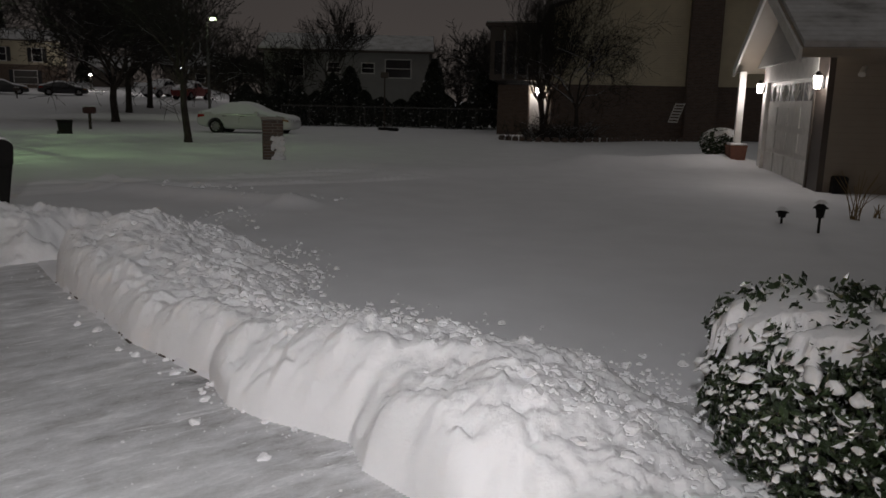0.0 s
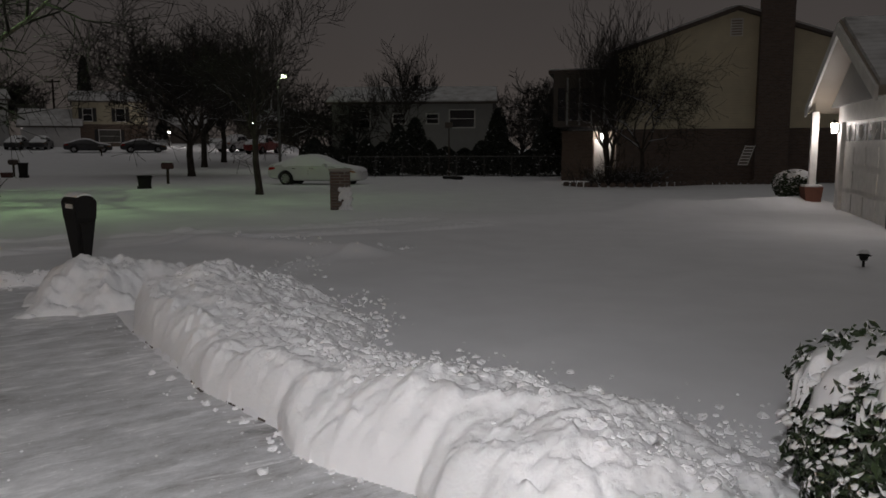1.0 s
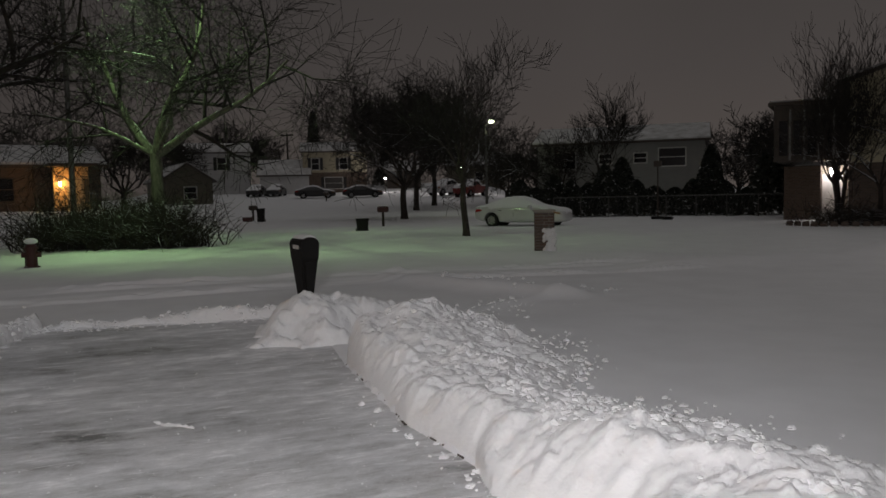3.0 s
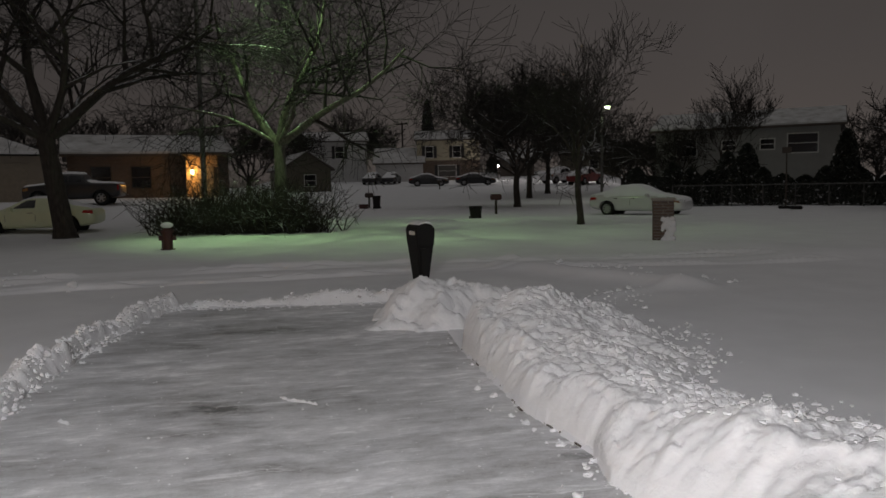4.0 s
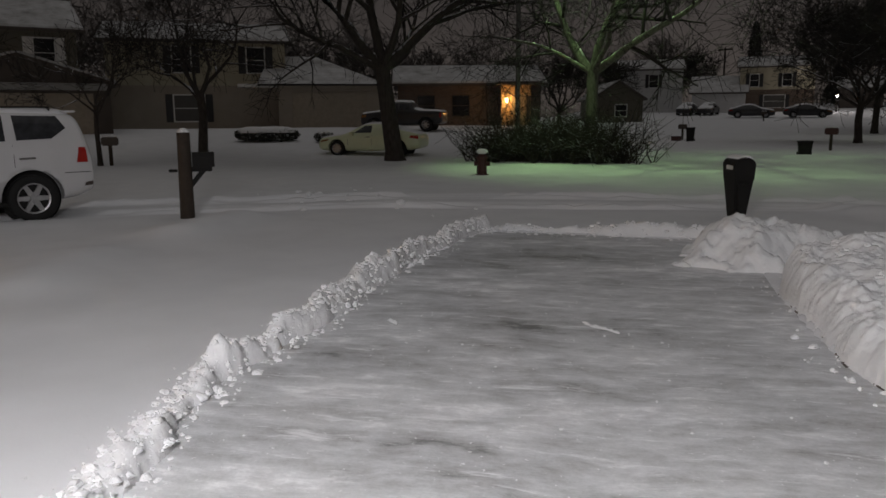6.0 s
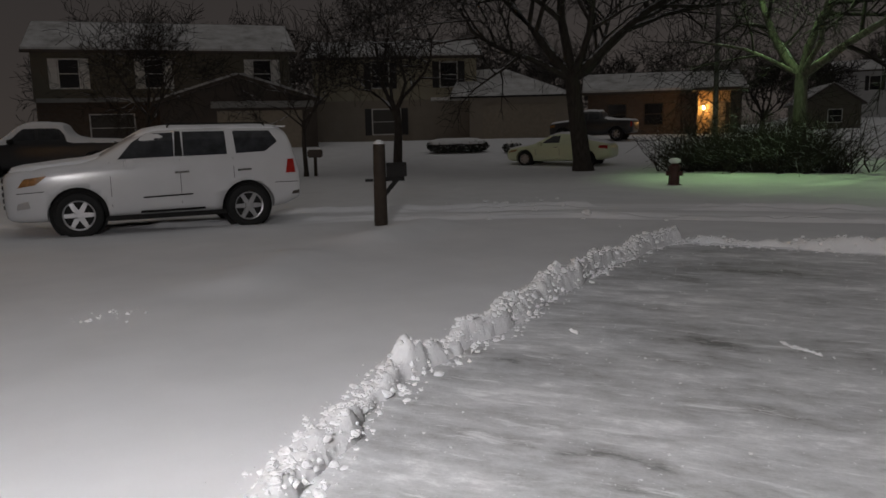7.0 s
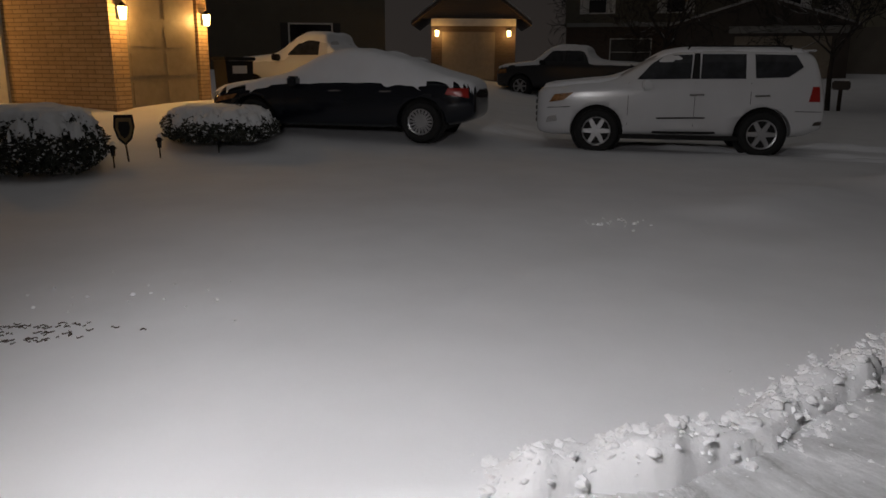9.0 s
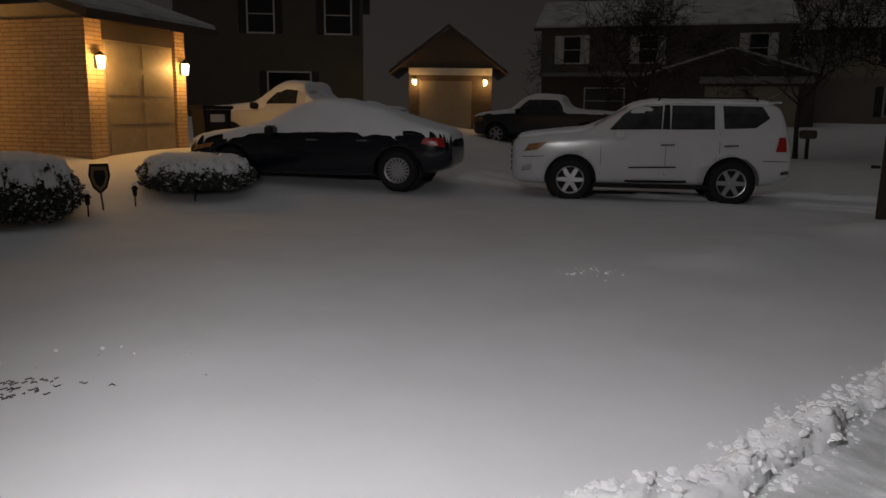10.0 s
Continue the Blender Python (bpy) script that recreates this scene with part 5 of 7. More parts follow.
def car(name, m, label, L, W, stations, wheel_r, wheels, paint, snow=0.0, snow_all=False, windows=(), extras=None, rim_spokes=6, clear=0.2, group=""):
    """stations: x from the nose, bottom, belt, top, half width below, half width above."""
    root = thing(name, m, label, "car", group)
    bm = bmesh.new()
    rings = []
    for x, zb, zw, zt, wl, wr in stations:
        cab = zt - zw
        half = [(0.0, zb), (wl * 0.80, zb), (wl * 0.97, zb + 0.10), (wl, zb + (zw - zb) * 0.45), (wl * 0.985, zw - 0.06), (wl * 0.94, zw), (wr + (wl * 0.94 - wr) * 0.12, zw + cab * 0.86), (wr * 0.86, zt - 0.015 if cab > 0.05 else zt), (0.0, zt + (0.02 if cab > 0.05 else 0.025))]
        ring = [bm.verts.new((x, y, z)) for y, z in half] + [bm.verts.new((x, -y, z)) for y, z in half[-2:0:-1]]
        rings.append(ring)
    n = len(rings[0])
    for a, b in zip(rings, rings[1:]):
        for k in range(n):
            bm.faces.new((a[k], a[(k + 1) % n], b[(k + 1) % n], b[k]))
    bm.faces.new(rings[0][::-1])
    bm.faces.new(rings[-1])
    bmesh.ops.recalc_face_normals(bm, faces=bm.faces)
    body = part("body", bm, paint, root, smooth=True)
    sub = body.modifiers.new("round", "SUBSURF")
    sub.levels = sub.render_levels = 2
    cutters = []
    for wx in wheels:
        for s in (-1, 1):
            cb = cyl(bmesh.new(), (wx, s * (W / 2 - 0.30), wheel_r), (wx, s * (W / 2 + 0.2), wheel_r), wheel_r * 1.22, n=28)
            me = bpy.data.meshes.new("cut")
            cb.to_mesh(me)
            cb.free()
            co = new("cut", me)
            co.parent = root
            cutters.append(co)
            bo = body.modifiers.new("arch", "BOOLEAN")
            bo.operation, bo.object, bo.solver = "DIFFERENCE", co, "EXACT"
    bpy.context.view_layer.update()
    dg = bpy.context.evaluated_depsgraph_get()
    baked = bpy.data.meshes.new_from_object(body.evaluated_get(dg))
    body.modifiers.clear()
    body.data = baked
    for co in cutters:
        bpy.data.objects.remove(co)
    # the dark inside of the arches
    for wx in wheels:
        bm = abox(wx - wheel_r * 1.2, wx + wheel_r * 1.2, -W / 2 + 0.32, W / 2 - 0.32, clear, wheel_r * 2.1)
        part("wheel_well", bm, BLACK_PLASTIC, root)
    for wx in wheels:
        for s in (-1, 1):
            part("arch_liner", cyl(bmesh.new(), (wx, s * (W / 2 - 0.315), wheel_r), (wx, s * (W / 2 - 0.285), wheel_r), wheel_r * 1.20, n=28), BLACK_PLASTIC, root)
            yy = s * (W / 2 - 0.13)
            bm = bmesh.new()
            prof = [(wheel_r * 0.66, 0.11), (wheel_r * 0.93, 0.115), (wheel_r, 0.07), (wheel_r, -0.07), (wheel_r * 0.93, -0.115), (wheel_r * 0.66, -0.11)]
            rr = []
            for k in range(28):
                a = 2 * math.pi * k / 28
                rr.append([bm.verts.new((wx + r * math.cos(a), yy + o, wheel_r + r * math.sin(a))) for r, o in prof])
            for k in range(28):
                for q in range(len(prof)):
                    bm.faces.new((rr[k][q], rr[k][(q + 1) % 6], rr[(k + 1) % 28][(q + 1) % 6], rr[(k + 1) % 28][q]))
            bmesh.ops.recalc_face_normals(bm, faces=bm.faces)
            wheel = part("wheel", bm, TYRE, root, "black tyre", True)
            bm = bmesh.new()
            cyl(bm, (wx, yy - s * 0.05, wheel_r), (wx, yy + s * 0.02, wheel_r), wheel_r * 0.66, n=24)
            part("brake_backing", bm, BLACK_PLASTIC, wheel)
            bm = bmesh.new()
            cyl(bm, (wx, yy, wheel_r), (wx, yy + s * 0.075, wheel_r), wheel_r * 0.15, n=12)
            for k in range(rim_spokes):
                a = 2 * math.pi * k / rim_spokes
                c, d = math.cos(a), math.sin(a)
                p0, p1 = wheel_r * 0.10, wheel_r * 0.63
                w0, w1 = (0.045, 0.032) if rim_spokes < 9 else (0.014, 0.017)
                vs = [bm.verts.new((wx + c * p - d * w * q, yy + s * o, wheel_r + d * p + c * w * q)) for p, w in ((p0, w0), (p1, w1)) for q in (-1, 1) for o in (0.03, 0.07)]
                for f in ((0, 1, 3, 2), (4, 6, 7, 5), (0, 4, 5, 1), (2, 3, 7, 6), (1, 5, 7, 3), (0, 2, 6, 4)):
                    bm.faces.new([vs[i] for i in f])
            rr = []
            for k in range(28):
                a = 2 * math.pi * k / 28
                rr.append([bm.verts.new((wx + r * math.cos(a), yy + s * o, wheel_r + r * math.sin(a))) for r, o in ((wheel_r * 0.60, 0.02), (wheel_r * 0.60, 0.08), (wheel_r * 0.68, 0.09), (wheel_r * 0.68, 0.02))])
            for k in range(28):
                for q in range(4):
                    bm.faces.new((rr[k][q], rr[k][(q + 1) % 4], rr[(k + 1) % 28][(q + 1) % 4], rr[(k + 1) % 28][q]))
            bmesh.ops.recalc_face_normals(bm, faces=bm.faces)
            part("rim", bm, RIM, wheel, "silver alloy rim")
    from mathutils.bvhtree import BVHTree
    tree_b = BVHTree.FromPolygons([v.co for v in body.data.vertices], [tuple(p.vertices) for p in body.data.polygons])

    def side_sheet(nm, poly, material, off=0.012, lab=""):
        """A sheet over a patch of both flanks, from a polygon in (x, z)."""
        for s in (-1, 1):
            bm = bmesh.new()
            bm.faces.new([bm.verts.new((x, 0, z)) for x, z in poly])
            bmesh.ops.triangulate(bm, faces=bm.faces)
            bmesh.ops.subdivide_edges(bm, edges=bm.edges, cuts=2, use_grid_fill=True)
            for v in bm.verts:
                hit = tree_b.ray_cast(Vector((v.co.x, s * 3, v.co.z)), Vector((0, -s, 0)))
                v.co.y = (hit[0].y if hit[0] else s * W * 0.4) + s * off
            r = bmesh.ops.extrude_face_region(bm, geom=list(bm.faces))
            for q in r["geom"]:
                if isinstance(q, bmesh.types.BMVert):
                    q.co.y -= s * 0.02
            bmesh.ops.recalc_face_normals(bm, faces=bm.faces)
            part(nm, bm, material, root, lab)

    for poly in windows:
        side_sheet("side_window", poly, CAR_GLASS, 0.008, "frosted dark side glass")
    if snow:
        nx, ny = int(L / 0.032), int(W / 0.032)
        X, Y = np.meshgrid(np.linspace(0.02, L - 0.02, nx), np.linspace(-W / 2, W / 2, ny), indexing="ij")
        zmin = min(st[2] for st in stations[1:-1]) - 0.16
        Z, on, lie = np.zeros(X.shape), np.zeros(X.shape, bool), np.zeros(X.shape)
        jag = 0.35 * fbm(X * 3.0, Y * 3.0, 3, 81)
        steep = (0.40 if L > 5 else 0.12) if snow_all else 0.84
        for i in range(nx):
            for j in range(ny):
                hit = tree_b.ray_cast(Vector((X[i, j], Y[i, j], 4)), Vector((0, 0, -1)))
                if hit[0] is not None and hit[0].z > zmin:
                    on[i, j], Z[i, j] = True, hit[0].z
                    lie[i, j] = min(max((hit[1].z + 0.3 * jag[i, j] - steep) / 0.12, 0.0), 1.0) * min((hit[0].z - zmin) / 0.10, 1.0)
        for _ in range(3):
            q = np.pad(lie, 1, mode="edge")
            lie = (q[:-2, 1:-1] + q[2:, 1:-1] + q[1:-1, :-2] + q[1:-1, 2:] + q[1:-1, 1:-1]) / 5
        # thin edges dip below the paint, so that the snow feathers out
        Zt = np.where(on, Z - 0.02 + (0.028 + snow * (0.8 + 0.5 * fbm(X * 2.5, Y * 2.5, 3, 83))) * sstep(0.15, 0.85, lie), 0)
        idx = np.arange(nx * ny).reshape(nx, ny)
        keep = on[:-1, :-1] & on[1:, :-1] & on[:-1, 1:] & on[1:, 1:]
        corner = np.stack([Zt[:-1, :-1], Zt[1:, :-1], Zt[:-1, 1:], Zt[1:, 1:]])
        keep &= corner.max(0) - corner.min(0) < 0.20
        f = np.stack([idx[:-1, :-1], idx[1:, :-1], idx[1:, 1:], idx[:-1, 1:]], -1)[keep]
        if len(f):
            used = np.unique(f)
            remap = np.full(nx * ny, -1)
            remap[used] = np.arange(len(used))
            from_arrays("snow_cover", np.stack([X.ravel(), Y.ravel(), Zt.ravel()], 1)[used].tolist(), remap[f].tolist(), SNOW_CAR, root, True, "snow lying on roof and bonnet")
    if extras:
        extras(root, side_sheet)
    return root


def mirror_pair(root, x, z, W, paint):
    for s in (-1, 1):
        bm = abox(x - 0.07, x + 0.10, min(s * (W / 2 - 0.06), s * (W / 2 + 0.16)), max(s * (W / 2 - 0.06), s * (W / 2 + 0.16)), z - 0.08, z + 0.09, 0.03)
        part("door_mirror", bm, paint, root)


def at_car(x, y, heading, nose_back=0.0, z=None):
    """Local +x runs from nose to tail; heading is the compass heading of the nose."""
    return pose(x, y, gz(x, y) - 0.02 if z is None else z, 0, 0, -90 - heading)


SUV_ST = [(-0.10, 0.40, 0.94, 0.99, 0.62, 0.50), (-0.06, 0.32, 1.06, 1.11, 0.80, 0.66), (0.10, 0.28, 1.12, 1.17, 0.90, 0.74), (0.45, 0.27, 1.16, 1.22, 0.94, 0.78), (1.20, 0.28, 1.21, 1.28, 0.94, 0.80), (1.42, 0.28, 1.23, 1.36, 0.94, 0.78), (2.00, 0.28, 1.24, 1.75, 0.94, 0.69),
          (2.50, 0.28, 1.24, 1.83, 0.94, 0.69), (3.80, 0.28, 1.24, 1.83, 0.94, 0.69), (4.48, 0.32, 1.22, 1.80, 0.93, 0.67), (4.60, 0.40, 1.20, 1.73, 0.92, 0.69), (4.72, 0.44, 1.12, 1.24, 0.91, 0.76), (4.78, 0.48, 0.86, 0.92, 0.88, 0.76)]


def suv_extras(root, sheet):
    W = 1.88
    mirror_pair(root, 1.82, 1.20, W, CAR_WHITE)
    sheet("door_moulding", [(1.30, 0.60), (3.55, 0.66), (3.55, 0.685), (1.30, 0.625)], BLACK_PLASTIC, 0.012, "thin dark door moulding")
    sheet("running_board", [(1.38, 0.36), (3.62, 0.38), (3.62, 0.42), (1.38, 0.40)], BLACK_PLASTIC, 0.05, "dark running board")
    sheet("tail_light", [(4.48, 0.95), (4.66, 0.95), (4.64, 1.20), (4.53, 1.20)], TAIL_RED, 0.012, "red tail light")
    sheet("headlight", [(0.14, 0.88), (0.40, 0.92), (0.58, 1.06), (0.24, 1.02)], AMBER, 0.010, "clear headlight with an amber core")
    for x in (2.55, 3.62):
        sheet("door_handle", [(x, 1.02), (x + 0.24, 1.03), (x + 0.24, 1.06), (x, 1.05)], CHROME, 0.03, "chrome door handle")
    sheet("roof_pillar", [(2.575, 1.31), (2.705, 1.31), (2.705, 1.74), (2.61, 1.74)], BLACK_PLASTIC, 0.012, "dark window pillar")
    for s in (-1, 1):
        part("roof_rail", cyl(cyl(cyl(bmesh.new(), (2.5, s * 0.58, 1.865), (4.2, s * 0.58, 1.865), 0.014, n=8), (2.5, s * 0.58, 1.81), (2.55, s * 0.58, 1.87), 0.014, n=8), (4.2, s * 0.58, 1.81), (4.15, s * 0.58, 1.87), 0.014, n=8), BLACK_PLASTIC, root)
    # shut lines of the doors, sill and bumpers
    for x, z0, z1 in ((1.52, 0.50, 1.24), (2.64, 0.50, 1.26), (3.55, 0.72, 1.26)):
        sheet("door_gap", [(x, z0), (x + 0.008, z0), (x + 0.008, z1), (x, z1)], BLACK_PLASTIC, 0.004)
    sheet("bumper_gap", [(0.12, 0.78), (0.52, 0.80), (0.52, 0.812), (0.12, 0.792)], BLACK_PLASTIC, 0.004)
    sheet("bumper_gap", [(4.28, 0.78), (4.70, 0.78), (4.70, 0.792), (4.28, 0.792)], BLACK_PLASTIC, 0.004)
    sheet("rear_reflector", [(4.58, 0.55), (4.72, 0.56), (4.72, 0.63), (4.60, 0.61)], TRIM_DARK, 0.010, "dark corner reflector")
    part("sill", abox(1.40, 3.42, -0.90, 0.90, 0.26, 0.34, 0.02), BLACK_PLASTIC, root)
    part("spoiler", abox(4.36, 4.60, -0.60, 0.60, 1.775, 1.81, 0.015), CAR_WHITE, root)
    bm = bmesh.new()
    for k in range(5):
        box(bm, -0.125, 0.04, -0.46 + 0.03 * abs(k - 2), 0.46 - 0.03 * abs(k - 2), 0.50 + k * 0.11, 0.58 + k * 0.11, 0.01)
    part("grille", bm, BLACK_PLASTIC, root, "dark slatted grille")
    sheet("fog_lamp", [(0.10, 0.52), (0.30, 0.55), (0.28, 0.66), (0.12, 0.62)], CHROME, 0.008, "chrome fog lamp surround")


SUV_WIN = [[(1.66, 1.29), (2.56, 1.31), (2.58, 1.72), (2.14, 1.71), (1.90, 1.56)], [(2.72, 1.31), (3.46, 1.32), (3.46, 1.73), (2.74, 1.73)], [(3.62, 1.33), (4.14, 1.35), (4.38, 1.52), (4.26, 1.72), (3.60, 1.73)]]
suv = car("parked_suv", at_car(-14.62, -1.34, 180, z=0.0), "white sport utility vehicle dusted with snow, parked on a driveway", 4.88, 1.88, SUV_ST, 0.385, (1.0, 3.79), CAR_WHITE, 0.04, False, SUV_WIN, suv_extras, 6, 0.3)
suv.scale = (0.985, 0.985, 0.985)

SEDAN_ST = [(0.0, 0.34, 0.56, 0.58, 0.55, 0.45), (0.08, 0.24, 0.72, 0.75, 0.80, 0.64), (0.40, 0.20, 0.82, 0.85, 0.90, 0.72), (1.25, 0.20, 0.92, 0.97, 0.92, 0.74), (1.50, 0.20, 0.94, 1.05, 0.92, 0.72), (2.10, 0.20, 0.95, 1.40, 0.92, 0.62),
            (2.65, 0.20, 0.96, 1.47, 0.92, 0.60), (3.30, 0.20, 0.97, 1.42, 0.92, 0.60), (4.05, 0.22, 0.98, 1.13, 0.91, 0.68), (4.55, 0.28, 0.97, 1.02, 0.88, 0.72), (4.80, 0.36, 0.90, 0.93, 0.80, 0.66), (4.87, 0.42, 0.72, 0.74, 0.68, 0.60)]


def sedan_extras(paint, tails=True):
    def f(root, sheet):
        mirror_pair(root, 1.72, 0.98, 1.85, paint)
        sheet("tail_light", [(4.36, 0.80), (4.76, 0.74), (4.74, 0.90), (4.42, 0.90)], TAIL_RED, 0.012, "red tail light")
        sheet("headlight", [(0.16, 0.60), (0.55, 0.68), (0.62, 0.76), (0.24, 0.70)], AMBER, 0.010, "clear headlight")
        for x, z0, z1 in ((1.50, 0.32, 0.92), (2.62, 0.32, 0.94)):
            sheet("door_gap", [(x, z0), (x + 0.012, z0), (x + 0.012, z1), (x, z1)], BLACK_PLASTIC, 0.003)
        for x in (2.35, 3.25):
            sheet("door_handle", [(x, 0.82), (x + 0.2, 0.825), (x + 0.2, 0.85), (x, 0.845)], CHROME, 0.03, "chrome door handle")
    return f


SEDAN_WIN = [[(1.78, 1.02), (2.60, 1.03), (2.60, 1.34), (2.25, 1.33)], [(2.70, 1.03), (3.55, 1.04), (3.20, 1.32), (2.70, 1.34)]]
car("parked_sedan", at_car(-13.95, -7.45, 181, z=0.18), "black sedan with thick snow over its roof, parked before a garage", 4.87, 1.85, SEDAN_ST, 0.335, (0.92, 3.95), CAR_BLACK, 0.10, True, (), sedan_extras(CAR_BLACK), 18).scale = (1.04, 1.02, 1.03)


def place_car(name, az, d, heading, label, paint, snow, stations=None, windows=(), L=4.87, z=None, full=True, spokes=8):
    x, y = polar(az, d)
    h = radians(heading)
    nx, ny = x + math.sin(h) * L / 2, y + math.cos(h) * L / 2
    zz = gz(x, y) - 0.02 if z is None else z
    return car(name, pose(nx, ny, zz, 0, 0, -90 - heading), label, 4.87, 1.85, stations or SEDAN_ST, 0.335, (0.98, 3.83), paint, snow, full, windows, sedan_extras(paint), spokes)


curb_car = place_car("parked_sedan", -14.55, 36.0, 97, "white sedan under snow beside the street", CAR_WHITE, 0.08)
curb_car.scale = (0.92, 0.92, 0.92)
coupe = place_car("parked_coupe", -56.5, 32.6, 232, "pale two-door car beside a street tree", CAR_GREEN, 0.04, None, SEDAN_WIN[:1], z=0.08, full=False)
coupe.scale = (0.93, 0.93, 0.93)
place_car("parked_sedan", -29.8, 92, 60, "dark snow-topped sedan parked by the far houses", CAR_DARK, 0.10, full=False)
place_car("parked_sedan", -26.3, 92, 60, "dark snow-topped sedan parked by the far houses", CAR_DARK, 0.10, full=False)
place_car("parked_car", -34.0, 99, 160, "snow-covered dark car before a white house", CAR_DARK, 0.12, full=False)
place_car("parked_car", -32.6, 99, 160, "snow-covered dark car before a white house", CAR_DARK, 0.12, full=False)

TRUCK_ST = [(0.0, 0.45, 0.90, 0.92, 0.75, 0.60), (0.06, 0.36, 1.08, 1.10, 0.92, 0.76), (0.40, 0.34, 1.16, 1.19, 0.98, 0.82), (1.30, 0.34, 1.22, 1.26, 0.99, 0.82), (1.55, 0.34, 1.24, 1.34, 0.99, 0.80), (2.05, 0.34, 1.26, 1.86, 0.99, 0.72), (2.50, 0.34, 1.26, 1.93, 0.99, 0.72),
            (3.40, 0.34, 1.26, 1.90, 0.99, 0.72), (3.55, 0.34, 1.26, 1.75, 0.99, 0.74), (3.62, 0.36, 1.24, 1.30, 0.99, 0.90), (5.40, 0.42, 1.24, 1.28, 0.99, 0.90), (5.60, 0.48, 1.16, 1.20, 0.95, 0.88)]
TRUCK_WIN = [[(1.80, 1.34), (2.62, 1.35), (2.60, 1.74), (2.22, 1.74)], [(2.72, 1.35), (3.40, 1.35), (3.36, 1.74), (2.72, 1.74)]]


OLD_TRUCK_ST = [(0.0, 0.45, 0.92, 0.94, 0.75, 0.60), (0.05, 0.38, 1.10, 1.13, 0.92, 0.78), (0.35, 0.36, 1.18, 1.22, 0.98, 0.84), (1.55, 0.36, 1.24, 1.30, 0.99, 0.84), (1.80, 0.36, 1.26, 1.40, 0.99, 0.80), (2.36, 0.36, 1.28, 1.84, 0.99, 0.72), (2.60, 0.36, 1.28, 1.90, 0.99, 0.72),
                (3.15, 0.36, 1.28, 1.89, 0.99, 0.72), (3.28, 0.36, 1.28, 1.80, 0.99, 0.72), (3.36, 0.36, 1.22, 1.28, 0.99, 0.90), (5.40, 0.42, 1.22, 1.26, 0.99, 0.90), (5.60, 0.48, 1.16, 1.20, 0.95, 0.88)]
OLD_TRUCK_WIN = [[(2.10, 1.36), (3.08, 1.37), (3.06, 1.74), (2.50, 1.74)]]


def truck_extras(paint):
    def f(root, sheet):
        mirror_pair(root, 1.85, 1.30, 2.0, BLACK_PLASTIC)
        sheet("tail_light", [(5.42, 0.85), (5.56, 0.85), (5.56, 1.15), (5.42, 1.15)], TAIL_RED, 0.012, "red tail light")
        sheet("headlight", [(0.10, 0.86), (0.45, 0.90), (0.45, 1.06), (0.14, 1.02)], AMBER, 0.010, "amber headlight")
    return f


def pickup(az, d, heading, label, paint, snow, z=None, full=False, stations=None, panes=None):
    x, y = polar(az, d)
    h = radians(heading)
    return car("pickup_truck", pose(x + math.sin(h) * 2.8, y + math.cos(h) * 2.8, gz(x, y) if z is None else z, 0, 0, -90 - heading), label, 5.6, 2.0, stations or TRUCK_ST, 0.40, (1.0, 4.5), paint, snow, full, panes or TRUCK_WIN, truck_extras(paint), 6, 0.36)


pickup(-110.9, 21.8, 190, "light pickup truck under snow, parked beside the sedan", CAR_WHITE, 0.10, 0.35, True, OLD_TRUCK_ST, OLD_TRUCK_WIN)
pickup(-93.3, 33.5, 190, "dark pickup truck streaked with snow before a grey house", CAR_DARK, 0.07, None, True).scale = (1.1, 1.06, 1.08)
pickup(-53.8, 42.0, 232, "dark pickup truck with a snowy roof before the ranch house", CAR_DARK, 0.08).scale = (0.82, 0.82, 0.82)
pickup(-20.0, 92, 200, "pale van-like truck parked at the end of the street", CAR_WHITE, 0.1, None, True)
pickup(-18.2, 88, 190, "red truck topped with snow at the end of the street", CAR_RED, 0.12, None, True)

# ---------------------------------------------------------------- street furniture


